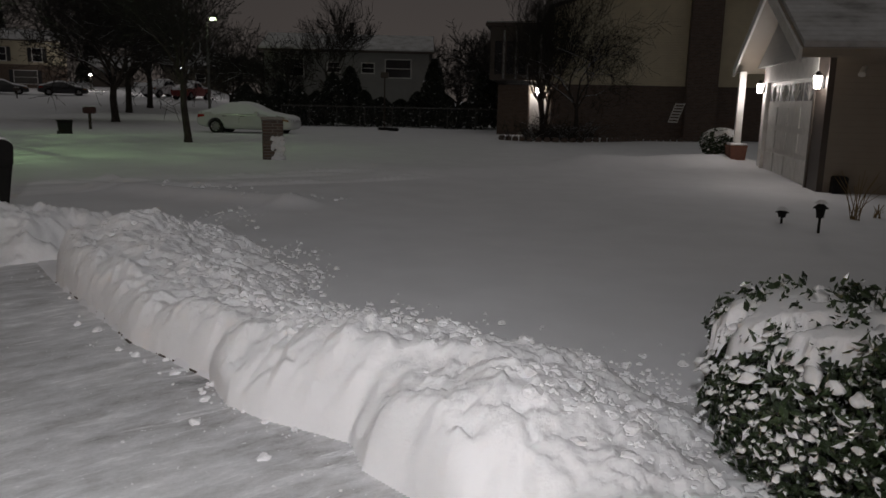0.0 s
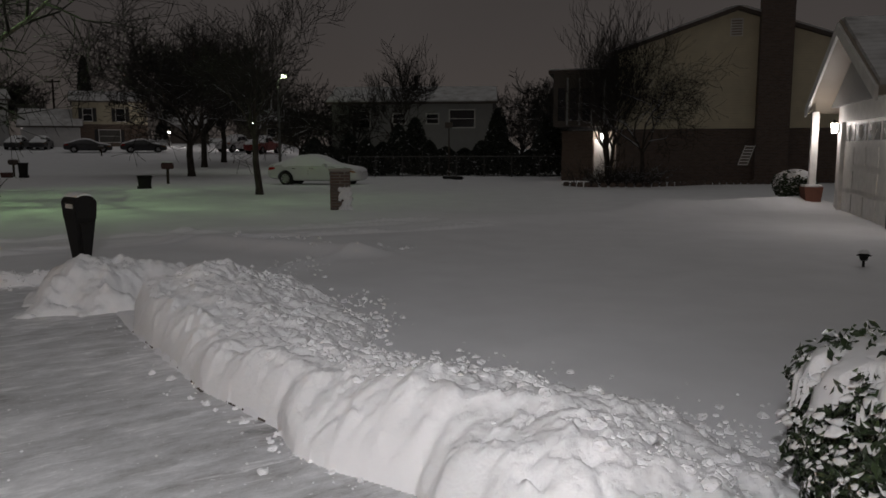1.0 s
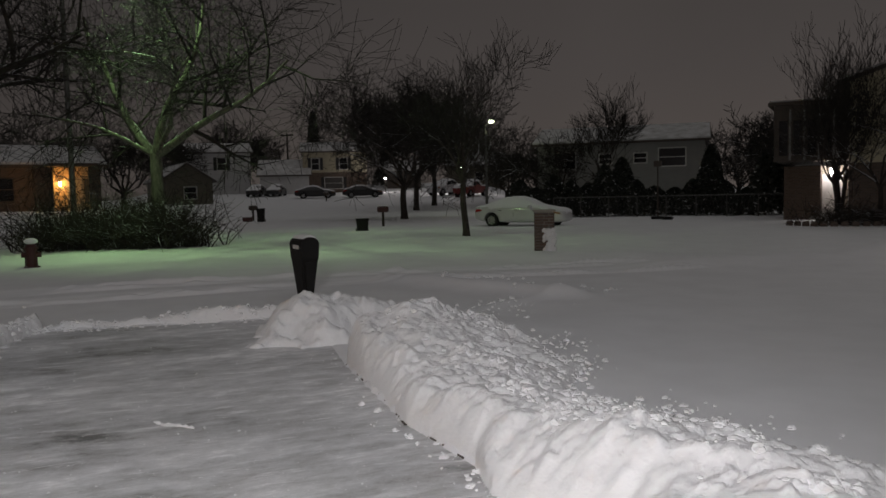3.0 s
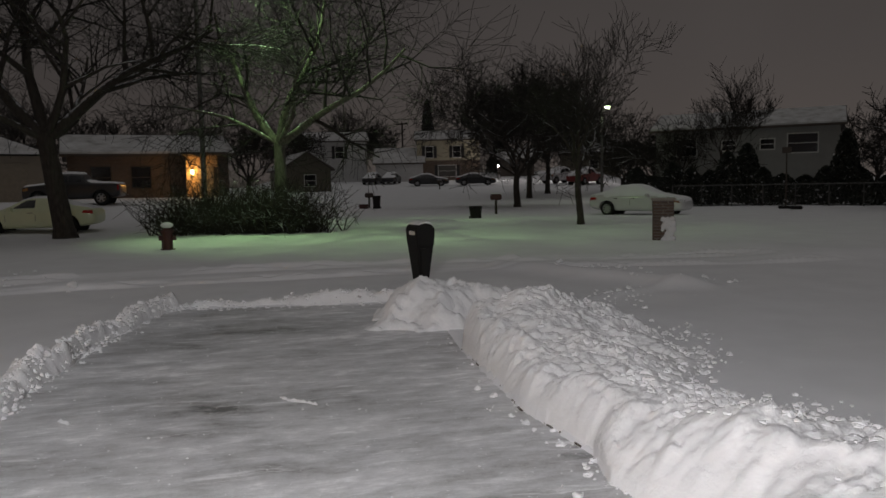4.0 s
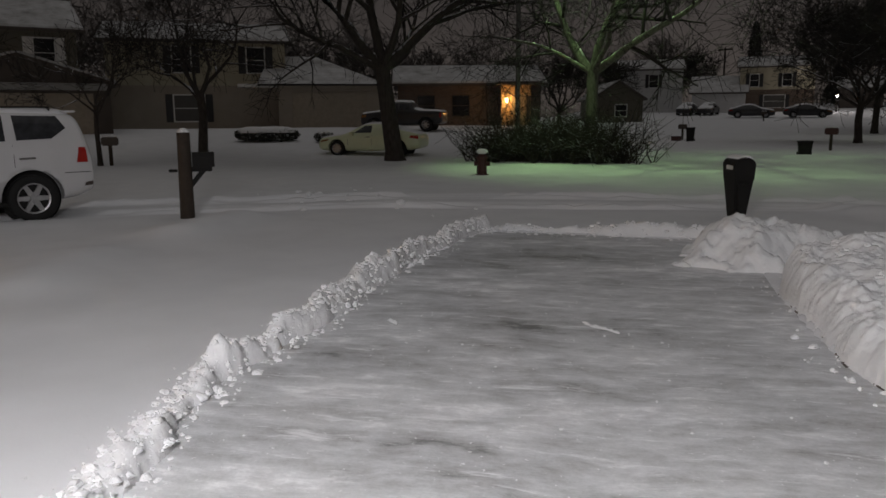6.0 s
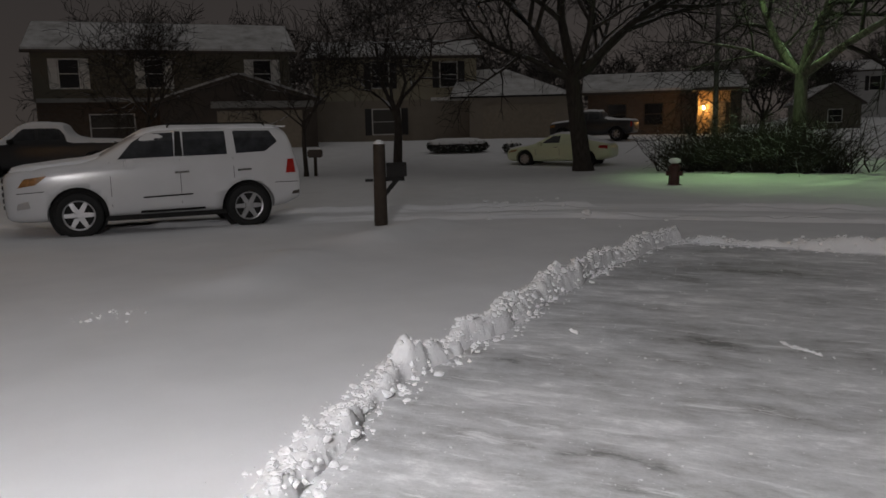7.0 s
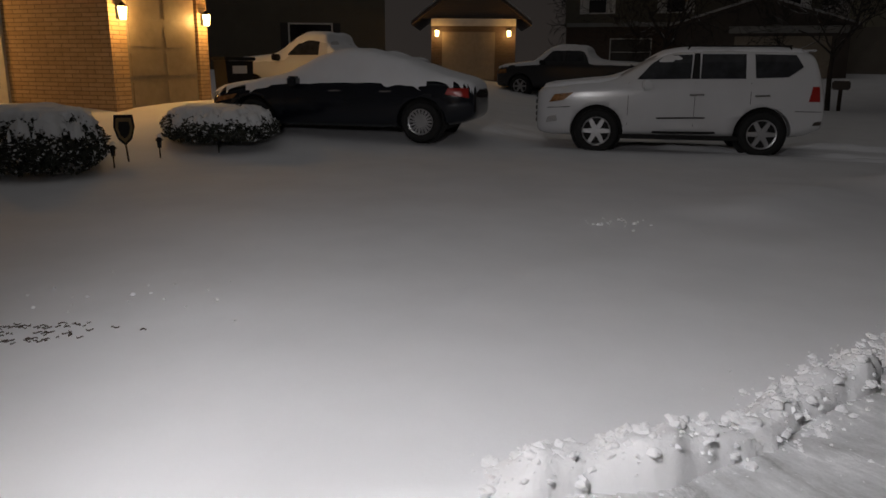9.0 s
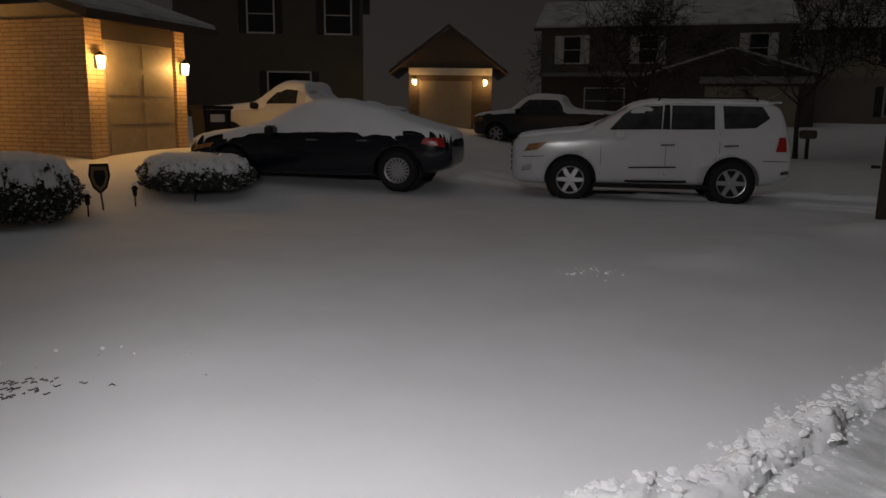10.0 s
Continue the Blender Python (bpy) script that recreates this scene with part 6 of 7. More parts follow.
def plastic_mailbox(x, y, az):
    root = thing("mailbox", facing(x, y, gz(x, y) - 0.02, az) @ Matrix.Diagonal((0.86, 0.86, 0.90, 1)), "dark plastic mailbox on a tapered pedestal, snow on top", "mailbox")
    a0 = [(-0.17, 0.72), (0.17, 0.72), (0.19, 0.98)] + [(0.19 * math.cos(a), 0.98 + 0.13 * math.sin(a)) for a in np.linspace(0.15, math.pi - 0.15, 9)] + [(-0.19, 0.98)]
    part("box", prism(a0, -0.27, 0.27, "y"), BLACK_PLASTIC, root)
    ped = bmesh.new()
    lo = [ped.verts.new(v) for v in ((-0.09, -0.10, -0.1), (0.09, -0.10, -0.1), (0.09, 0.14, -0.1), (-0.09, 0.14, -0.1))]
    hi = [ped.verts.new(v) for v in ((-0.165, -0.25, 0.722), (0.165, -0.25, 0.722), (0.165, 0.26, 0.722), (-0.165, 0.26, 0.722))]
    for k in range(4):
        ped.faces.new((lo[k], lo[(k + 1) % 4], hi[(k + 1) % 4], hi[k]))
    ped.faces.new(hi)
    part("pedestal", ped, BLACK_PLASTIC, root)
    part("door", prism([(u * 0.90, 0.73 + (z - 0.72) * 0.93) for u, z in a0], -0.295, -0.272, "y"), BLACK_PLASTIC, root)
    part("pedestal_panel", prism([(-0.05, 0.1), (0.05, 0.1), (0.10, 0.66), (-0.10, 0.66)], -0.262, -0.20, "y"), BLACK_PLASTIC, root)
    part("snow_layer", prism([(0.16 * math.cos(a), 1.02 + 0.125 * math.sin(a)) for a in np.linspace(0.5, math.pi - 0.5, 9)], -0.26, 0.25, "y"), SNOW_LUMP, root)
    bm = bmesh.new()
    for k in range(5):
        box(bm, -0.194, -0.186, -0.20 + k * 0.06, -0.155 + k * 0.06, 0.90, 0.97)
    part("number_plate", bm, TRIM, root, "row of pale marks")


plastic_mailbox(-6.33, 10.72, 128)


def post_mailbox(x, y, az):
    root = thing("mailbox", facing(x, y, gz(x, y) - 0.05, az), "black mailbox on a thick weathered wooden post", "mailbox")
    part("post", cyl(bmesh.new(), (0, 0, -0.1), (0.01, 0, 1.42), 0.115, 0.10, 16), WOOD_POST, root)
    part("snow_cap", cyl(cyl(bmesh.new(), (0.01, 0, 1.422), (0.01, 0, 1.46), 0.095, 0.08, 14), (0.01, 0, 1.46), (0.01, 0, 1.49), 0.08, 0.03, 14), SNOW_LUMP, root)
    part("arm", abox(0.11, 0.42, -0.05, 0.05, 0.80, 0.87), BLACK_PLASTIC, root)
    part("brace", prism([(0.11, 0.55), (0.11, 0.66), (0.22, 0.798), (0.32, 0.798)], -0.04, 0.04, "y"), BLACK_PLASTIC, root)
    a0 = [(-0.10, 0.875), (0.10, 0.875), (0.10, 1.02)] + [(0.10 * math.cos(a), 1.02 + 0.09 * math.sin(a)) for a in np.linspace(0.2, math.pi - 0.2, 8)] + [(-0.10, 1.02)]
    part("box", prism(a0, 0.12, 0.46, "x"), BLACK_PLASTIC, root)
    part("paper_tray", abox(-0.24, -0.11, -0.07, 0.07, 0.80, 0.84), BLACK_PLASTIC, root)


post_mailbox(-12.15, 4.30, 110)


def brick_mailbox(x, y, az):
    root = thing("mailbox", facing(x, y, gz(x, y) - 0.05, az), "square brick mailbox pillar plastered with wind-blown snow", "mailbox")
    part("core", abox(-0.22, 0.22, -0.22, 0.22, -0.1, 1.05), CONCRETE, root)
    part("cap", abox(-0.29, 0.29, -0.29, 0.29, 1.055, 1.11, 0.01), CONCRETE, root)
    for r in range(14):
        z = -0.03 + r * 0.077
        for s in range(4):
            for c in range(2):
                o = 0.12 if r % 2 else 0.0
                x0, x1 = (-0.25, -0.01 + o) if c == 0 else (0.0 + o, 0.235)
                bm = abox(x0, x1 - 0.01, -0.25, -0.222, z, z + 0.066)
                bmesh.ops.rotate(bm, verts=bm.verts, matrix=Matrix.Rotation(s * math.pi / 2, 3, "Z"))
                part("brick", bm, BRICK_DARK, root)
    rng = np.random.RandomState(4)
    bm = bmesh.new()
    for k in range(46):
        px, pz = rng.uniform(-0.02, 0.23), rng.uniform(0.0, 0.62)
        bmesh.ops.create_icosphere(bm, subdivisions=1, radius=0.05 + 0.05 * rng.rand(), matrix=Matrix.Translation((px, -0.25, pz)) @ Matrix.Diagonal((1, 0.25, 1, 1)))
    part("snow_crust", bm, SNOW_LUMP, root, "crust of wind-blown snow", True)


brick_mailbox(-4.31, 19.15, 165)


def small_mailbox(az, d, face, label, z=None):
    x, y = polar(az, d)
    root = thing("mailbox", facing(x, y, gz(x, y) - 0.05, face), label, "mailbox", "mailboxes across the street")
    part("post", abox(-0.06, 0.06, -0.06, 0.06, -0.1, 0.75), WOOD_POST, root)
    part("box", abox(-0.12, 0.12, -0.28, 0.28, 0.75, 1.05, 0.04), RED_PAINT if "red" in label else TRIM_DARK, root)
    part("snow_layer", abox(-0.11, 0.11, -0.26, 0.26, 1.052, 1.10, 0.02), SNOW_LUMP, root)


small_mailbox(-24.8, 38.5, 60, "dull red mailbox on a post topped with snow")
small_mailbox(-34.3, 52.5, 60, "dark mailbox on a post in the snow")
small_mailbox(-75.1, 29.5, 20, "grey mailbox on a post in the snow")
small_mailbox(-29.0, 84, 60, "dark mailbox on a post in the snow")


def bin_thing(az, d, h, label):
    x, y = polar(az, d)
    root = thing("waste_bin", facing(x, y, gz(x, y) - 0.05, 150), label, "bin", "bins by the street")
    part("body", prism([(-0.20, 0), (0.20, 0), (0.26, h), (-0.26, h)], -0.25, 0.25, "y"), BLACK_PLASTIC, root)
    part("lid", abox(-0.29, 0.29, -0.30, 0.30, h + 0.002, h + 0.07, 0.02), BLACK_PLASTIC, root)
    bm = bmesh.new()
    for s in (-1, 1):
        cyl(bm, (s * 0.2, 0.27, 0.1), (s * 0.27, 0.27, 0.1), 0.1, n=12)
    part("wheels", bm, TYRE, root)


bin_thing(-26.35, 33.0, 0.56, "small black waste bin standing in the snow")
bin_thing(-33.75, 51.0, 0.85, "black wheeled waste bin by the street")
rx_, ry_ = polar(-34.7, 51.5)
crate = thing("recycling_crate", facing(rx_, ry_, gz(rx_, ry_) - 0.03, 150), "red plastic crate lying in the snow", "crate")
part("crate", prism([(-0.28, 0), (0.28, 0), (0.34, 0.32), (-0.34, 0.32)], -0.2, 0.2, "y"), RED_PAINT, crate)


def hydrant(x, y):
    root = thing("fire_hydrant", Matrix.Translation((x, y, gz(x, y) - 0.05)), "dull red fire hydrant capped with snow", "hydrant")
    part("barrel", cyl(cyl(bmesh.new(), (0, 0, 0), (0, 0, 0.50), 0.13, n=16), (0, 0, 0.02), (0, 0, 0.07), 0.19, n=16), RED_PAINT, root, smooth=False)
    part("bonnet", cyl(cyl(bmesh.new(), (0, 0, 0.50), (0, 0, 0.55), 0.17, n=16), (0, 0, 0.55), (0, 0, 0.68), 0.14, 0.05, 16), RED_PAINT, root)
    for a in (0, 90, 180):
        d = Vector((math.cos(radians(a + 40)), math.sin(radians(a + 40)), 0))
        part("nozzle", cyl(bmesh.new(), d * 0.10 + Vector((0, 0, 0.36)), d * 0.22 + Vector((0, 0, 0.36)), 0.065, n=12), RED_PAINT, root)
    bm = bmesh.new()
    bmesh.ops.create_icosphere(bm, subdivisions=2, radius=0.15, matrix=Matrix.Translation((0, 0, 0.70)) @ Matrix.Diagonal((1.1, 1.1, 0.55, 1)))
    part("snow_cap", bm, SNOW_LUMP, root, smooth=True)
    part("marker_post", cyl(bmesh.new(), (-0.38, 0.15, 0), (-0.36, 0.15, 0.55), 0.025, n=8), TRIM_DARK, root)


hydrant(-16.2, 14.2)


def street_light(az, d, h, arm, label, glow=GLOW_GREEN, z=None):
    x, y = polar(az, d)
    root = thing("street_lamp", Matrix.Translation((x, y, gz(x, y))), label, "street lamp", "street lamps")
    ax, ay = arm
    part("pole", cyl(bmesh.new(), (0, 0, -0.2), (0, 0, h), 0.11, 0.07, 12), METAL_GREY, root)
    part("arm", cyl(bmesh.new(), (0, 0, h - 0.1), (ax, ay, h + 0.25), 0.04, n=8), METAL_GREY, root)
    part("head", abox(ax - 0.3, ax + 0.3, ay - 0.16, ay + 0.16, h + 0.22, h + 0.38, 0.04), METAL_GREY, root)
    part("lens", abox(ax - 0.17, ax + 0.17, ay - 0.11, ay + 0.11, h + 0.02, h + 0.217, 0.04), glow, root, "lit lens").visible_shadow = False
    return Vector((x + ax, y + ay, gz(x, y) + h + 0.05))


p = street_light(-46.1, 30.5, 9.6, (4.2, -1.6), "tall steel street lamp beside a bare tree")
spot("street_light", p, p + Vector((2.4, 2.2, -9.0)), 1700, (0.58, 1.0, 0.40), 105, 0.15)
p = street_light(-17.0, 56.0, 6.45, (0.6, -0.5), "lit street lamp among bare trees")
lamp("street_light", p, 40, (0.85, 1.0, 0.6), 0.15)

# fence along the evergreens
fence = thing("wire_fence", Matrix.Identity(4), "low chain-link fence with a snow-topped rail", "fence")
for k in range(9):
    fx = -9.5 + k * 1.6
    part("post", cyl(bmesh.new(), (fx, 44.6, -0.1), (fx, 44.6, 1.22), 0.03, n=8), METAL_GREY, fence)
part("rail", cyl(bmesh.new(), (-9.5, 44.6, 1.2), (3.3, 44.6, 1.2), 0.025, n=8), METAL_GREY, fence)
wire = bmesh.new()
for k in range(64):
    fx = -9.5 + k * 0.2
    cyl(wire, (fx, 44.6, 0.05), (fx + 0.2, 44.6, 1.18), 0.006, n=3)
    cyl(wire, (fx + 0.2, 44.6, 0.05), (fx, 44.6, 1.18), 0.006, n=3)
part("mesh_wire", wire, METAL_GREY, fence)

# ---------------------------------------------------------------- planting
hedge(1.92, 3.08, 0.70, 0.68, 0.80, 3, "dense evergreen shrub with glossy leaves, loaded with clumped snow", 14000, 0.024, name="evergreen_shrub", snow=0.075, power=3.6, cap=0.34, fill=0.26, fine=6.5, rough=3.0, reach=0.97, sprigs=80, pads=620)
hx, hy = polar(-130.8, 12.3)
hedge(hx, hy, 1.50, 0.85, 0.80, 5, "clipped dark shrub with a thick snow top", 7500, 0.036, 40, snow=0.16, leafmat=HEDGE_LEAF, cap=0.60, fill=0.75, fine=6.0, rough=1.9, reach=0.95, pads=340)
hx, hy = polar(-118.9, 14.2)
hedge(hx, hy, 1.42, 0.95, 0.50, 6, "low clipped shrub with a thick snow top", 6500, 0.036, 30, snow=0.16, leafmat=HEDGE_LEAF, base=0.0, cap=0.60, fill=0.75, fine=6.0, rough=1.9, reach=0.95, pads=340)
hx, hy = polar(19.7, 24.5)
hedge(hx, hy, 0.58, 0.55, 0.85, 7, "round snow-dusted shrub beside a porch", 2600, 0.06, snow=0.08, leafmat=LEAF, power=2.0, cap=0.8, fill=0.2, rough=3.0, reach=0.8, pads=320)
hx, hy = polar(-64.5, 38.0)
hedge(hx, hy, 1.45, 0.55, 0.62, 8, "low dark clipped shrub row under a snow cap before a house", 2600, 0.07, 64, snow=0.14, leafmat=HEDGE_LEAF, cap=0.3, fill=1.0, fine=3.0, rough=1.0, reach=0.95)
hx, hy = polar(-60.4, 37.5)
hedge(hx, hy, 0.48, 0.45, 0.50, 9, "small dark shrub beside a driveway", 1400, 0.06, snow=0.06, leafmat=HEDGE_LEAF, power=2.2, cap=0.8, fill=0.5, reach=0.8)

tree(-9.05, 27.0, 7.4, 0.13, 11, "slim bare street tree", fork=0.28, spread=0.55, lift=0.16, levels=4, kids=6, lean=(-0.05, 0.02), thin=0.008, boughs=7)
x, y = polar(-23.2, 48)
tree(x, y, 10.6, 0.22, 12, "large bare street tree with dense twigs", fork=0.20, spread=0.85, lift=0.10, levels=4, kids=8, thin=0.014, boughs=8)
x, y = polar(-22.3, 63)
tree(x, y, 11.5, 0.24, 13, "bare street tree with dense twigs", fork=0.24, spread=0.75, lift=0.10, levels=4, kids=7, thin=0.016, boughs=8)
x, y = polar(-20.95, 71)
tree(x, y, 12, 0.24, 14, "bare street tree with dense twigs", fork=0.26, spread=0.75, lift=0.10, levels=4, kids=7, thin=0.018, boughs=8)
tree(-23.9, 16.6, 12.0, 0.34, 15, "broad bare tree with a thick dark trunk", fork=0.29, spread=0.72, lift=0.06, levels=4, kids=8, thin=0.008, lean=(-0.08, -0.10),
     leaders=((-0.55, 0.1, 0.75, 6.6, 0.62), (-0.10, 0.25, 1.0, 7.0, 0.60), (0.50, -0.05, 0.85, 7.0, 0.62), (0.15, -0.55, 0.8, 5.5, 0.45), (-0.9, -0.2, 0.5, 5.5, 0.42), (0.75, 0.5, 0.45, 5.0, 0.40)))
# bark lightened to carry the lamp's light; twigs left dark
tree(-18.6, 21.6, 11.0, 0.25, 16, "spreading bare tree lit green by the street lamp", fork=0.29, spread=0.80, lift=0.03, levels=4, kids=8, bark=BARK_LAMPLIT, thin=0.008, limb_levels=1,
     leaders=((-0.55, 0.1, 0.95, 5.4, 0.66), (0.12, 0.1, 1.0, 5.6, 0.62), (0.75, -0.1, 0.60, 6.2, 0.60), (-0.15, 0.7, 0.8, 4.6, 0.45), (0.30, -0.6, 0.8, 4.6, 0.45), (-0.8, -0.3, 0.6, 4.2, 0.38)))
x, y = polar(-75.8, 29.5)
tree(x, y, 6.0, 0.09, 17, "small bare tree in a front garden", fork=0.35, spread=0.6, levels=4, kids=5, thin=0.008)
x, y = polar(-69.0, 33)
tree(x, y, 9.5, 0.20, 18, "bare tree before a cream house", fork=0.28, spread=0.8, lift=0.08, levels=4, kids=6, thin=0.010)
x, y = polar(-86.5, 33)
tree(x, y, 7.5, 0.12, 19, "bare tree before a grey house", fork=0.32, spread=0.85, lift=0.08, levels=4, kids=6, thin=0.009)
tree(4.25, 34.0, 7.4, 0.09, 20, "many-stemmed bare tree beside a lit doorway", fork=0.24, spread=0.36, lift=0.28, levels=4, kids=5, stems=3, thin=0.007, splay=0.10, first=0.55)
tree(5.65, 33.6, 6.4, 0.10, 21, "small spreading ornamental tree with snow on its limbs", fork=0.25, spread=0.80, lift=0.06, levels=4, kids=7, thin=0.007, first=0.60, bark=BARK_SNOWY)
x, y = polar(-8.5, 50)
tree(x, y, 7.6, 0.12, 22, "bare tree among the evergreens", fork=0.3, spread=0.55, lift=0.22, levels=4, kids=6, thin=0.012)
for k, (az, d, hh) in enumerate([(0.9, 66, 7.6), (2.6, 60, 7.8), (4.0, 64, 7.5), (-11.5, 60, 6.5), (-13.2, 62, 7.5), (-15.5, 66, 7.0), (-58, 64, 9), (-52, 62, 8), (-43.0, 56, 6.5), (-47, 60, 7), (-62, 62, 9), (-78, 62, 11), (-86, 62, 11), (-36, 122, 11), (-33.5, 118, 9), (-39.5, 100, 9), (-90, 60, 10)]):
    x, y = polar(az, d)
    tree(x, y, hh, 0.2, 40 + k, "bare tree behind the houses", fork=0.2, spread=0.75, lift=0.10, levels=4, kids=6, thin=0.018 if d < 90 else 0.03, boughs=7)

rng = random.Random(9)
for k in range(16):
    az = -14.5 + k * 1.22
    x, y = polar(az + rng.uniform(-0.2, 0.2), 46.5 + rng.uniform(-0.4, 1.0))
    conifer(x, y, rng.choice((1.8, 2.4, 3.2, 4.0)) + rng.uniform(-0.3, 0.3), rng.uniform(0.9, 1.4), 100 + k, "dark evergreen dusted with snow behind the fence", sprays=3200, size=0.12)
for az, d, hh, r in ((-29.8, 128, 12.0, 1.5), (-5.6, 90, 7.4, 1.8), (-24.5, 118, 5, 2.0)):
    x, y = polar(az, d)
    conifer(x, y, hh, r, int(200 + d), "tall dark spruce behind the roofs", "spruce", sprays=2600, size=0.28)


def thicket(x0, y0, x1, y1, n, h, seed, label):
    rng = random.Random(seed)
    paths = []
    mx, my = (x0 + x1) / 2, (y0 + y1) / 2
    for k in range(n):
        t = rng.random()
        b = Vector((x0 + t * (x1 - x0) - mx + rng.gauss(0, 0.4), y0 + t * (y1 - y0) - my + rng.gauss(0, 0.4), -0.1))
        for q in range(5):
            d = Vector((rng.gauss(0, 0.6), rng.gauss(0, 0.6), 0.9)).normalized()
            ln = h * rng.uniform(0.35, 1.1)
            p1 = b + d * ln * 0.5
            p2 = p1 + (d + Vector((rng.gauss(0, 0.5), rng.gauss(0, 0.5), -0.1))).normalized() * ln * 0.5
            paths.append([(b, 0.022), (p1, 0.015), (p2, 0.006)])
            for w in range(5):
                c = b.lerp(p2, rng.uniform(0.3, 0.95))
                e2 = c + Vector((rng.gauss(0, 0.3), rng.gauss(0, 0.3), rng.gauss(0.1, 0.25)))
                paths.append([(c, 0.010), (e2, 0.005)])
    root = thing("thicket_shrub", Matrix.Translation((mx, my, gz(mx, my))), label, "shrub")
    v, f = limb_mesh(paths, 4)
    from_arrays("branchwork", v, f, TWIG_SNOW, root)
    return root


thicket(-21.4, 18.9, -16.6, 21.2, 190, 2.3, 3, "tangled leafless shrubs at the street corner")
thicket(3.2, 33.2, 6.2, 33.6, 40, 1.2, 4, "low leafless shrubs in an edged bed")


def path_lamp(x, y, label="small solar path lamp in the snow", h=0.42, w=1.0):
    root = thing("path_lamp", Matrix.Translation((x, y, gz(x, y) - 0.03)), label, "garden lamp", "path lamps")
    part("stake", cyl(bmesh.new(), (0, 0, 0), (0, 0, h * 0.55), 0.018 * w, n=8), BLACK_PLASTIC, root)
    part("lantern", cyl(bmesh.new(), (0, 0, h * 0.55), (0, 0, h * 0.85), 0.045 * w, 0.06 * w, 10), BLACK_PLASTIC, root)
    part("cap", cyl(bmesh.new(), (0, 0, h * 0.85), (0, 0, h), 0.10 * w, 0.03 * w, 12), BLACK_PLASTIC, root)
    part("snow_cap", cyl(bmesh.new(), (0, 0, h + 0.002), (0, 0, h + 0.05), 0.085 * w, 0.03 * w, 10), SNOW_LUMP, root)


path_lamp(4.75, 10.6, h=0.22)
path_lamp(4.9, 9.83, "tall black path lamp capped with snow", 0.42)
for az, d in ((-126.3, 11.9), (-123.2, 12.7), (-119.2, 13.0), (-134.6, 10.8)):
    x, y = polar(az, d)
    path_lamp(x, y, h=0.36, w=0.62)


def rubble(cx, cy, rx, ry, n, label, big=0.03):
    rr = np.random.RandomState(int(abs(cx * 37 + cy * 11)))
    spots = []
    for _ in range(n):
        px, py = cx + rr.normal() * rx, cy + rr.normal() * ry
        spots.append((px, py, gz(px, py) + 0.004, 0.008 + big * rr.rand() ** 3))
    clods("snow_crumbs", spots, label)


rubble(-7.25, -0.05, 0.12, 0.2, 22, "disturbed crumbs of snow on the lawn", 0.025)
rubble(-4.2, -3.4, 0.25, 0.5, 24, "scuffed snow on the lawn", 0.02)
rubble(-4.6, 13.6, 0.5, 0.3, 40, "plough-thrown snow crumbs on the lawn", 0.06)
rubble(-2.5, 12.3, 0.6, 0.35, 40, "plough-thrown snow crumbs on the lawn", 0.06)
rubble(-3.0, 10.3, 0.25, 0.55, 60, "plough-thrown snow crumbs on the lawn", 0.05)
rubble(-13.5, 8.0, 1.6, 0.9, 60, "plough-thrown snow crumbs on the street", 0.07)

# a broken dark line along the foot of the bank
strip = bmesh.new()
rr = random.Random(3)
for (ax, ay), (bx, by) in zip(BANK_LINE[8:12], BANK_LINE[9:13]):
    ln = math.dist((ax, ay), (bx, by))
    k = 0.0
    while k < ln - 0.02:
        w = rr.uniform(0.03, 0.11)
        t0, t1 = k / ln, min((k + w) / ln, 1)
        if rr.random() < 0.4:
            nx, ny = (by - ay) / ln, -(bx - ax) / ln
            o, hgt = rr.uniform(-0.022, -0.006), rr.uniform(0.006, 0.014)
            p0, p1 = (ax + t0 * (bx - ax) + nx * o, ay + t0 * (by - ay) + ny * o), (ax + t1 * (bx - ax) + nx * o, ay + t1 * (by - ay) + ny * o)
            lo = [strip.verts.new((p[0] + nx * e, p[1] + ny * e, 0.001)) for p in (p0, p1) for e in (0.0, 0.10)]
            hi = [strip.verts.new((p[0] + nx * e, p[1] + ny * e, hgt)) for p in (p0, p1) for e in (0.0, 0.10)]
            strip.faces.new((lo[0], lo[2], hi[2], hi[0]))
            strip.faces.new((hi[0], hi[2], hi[3], hi[1]))
            strip.faces.new((lo[0], hi[0], hi[1], lo[1]))
            strip.faces.new((lo[2], lo[3], hi[3], hi[2]))
        k += w
tagged(part("dark_edging", strip, TRIM_DARK), "thin broken dark line along the driveway edge", "edging", kind="structure")


def bed_edging():
    bed = thing("bed_edging", Matrix.Identity(4), "scalloped dark edging stones round a snowy flower bed", "edging")
    pts = [(2.3, 33.5), (3.4, 32.6), (5.2, 32.4), (7.0, 33.2), (8.6, 34.6), (10.6, 35.2), (13.0, 35.4)]
    for (ax, ay), (bx, by) in zip(pts, pts[1:]):
        n = int(math.dist((ax, ay), (bx, by)) / 0.34)
        for k in range(n):
            t = (k + 0.5) / n
            x, y = ax + t * (bx - ax), ay + t * (by - ay)
            z = gz(x, y)
            turn = math.atan2(by - ay, bx - ax)
            bm = prism([(-0.13, -0.05), (0.13, -0.05), (0.13, 0.12), (0.07, 0.19), (-0.07, 0.19), (-0.13, 0.12)], -0.04, 0.04, "y")
            bmesh.ops.transform(bm, matrix=Matrix.Translation((x, y, z)) @ Matrix.Rotation(turn, 4, "Z"), verts=bm.verts)
            part("edging_stone", bm, BRICK_DARK, bed)


bed_edging()


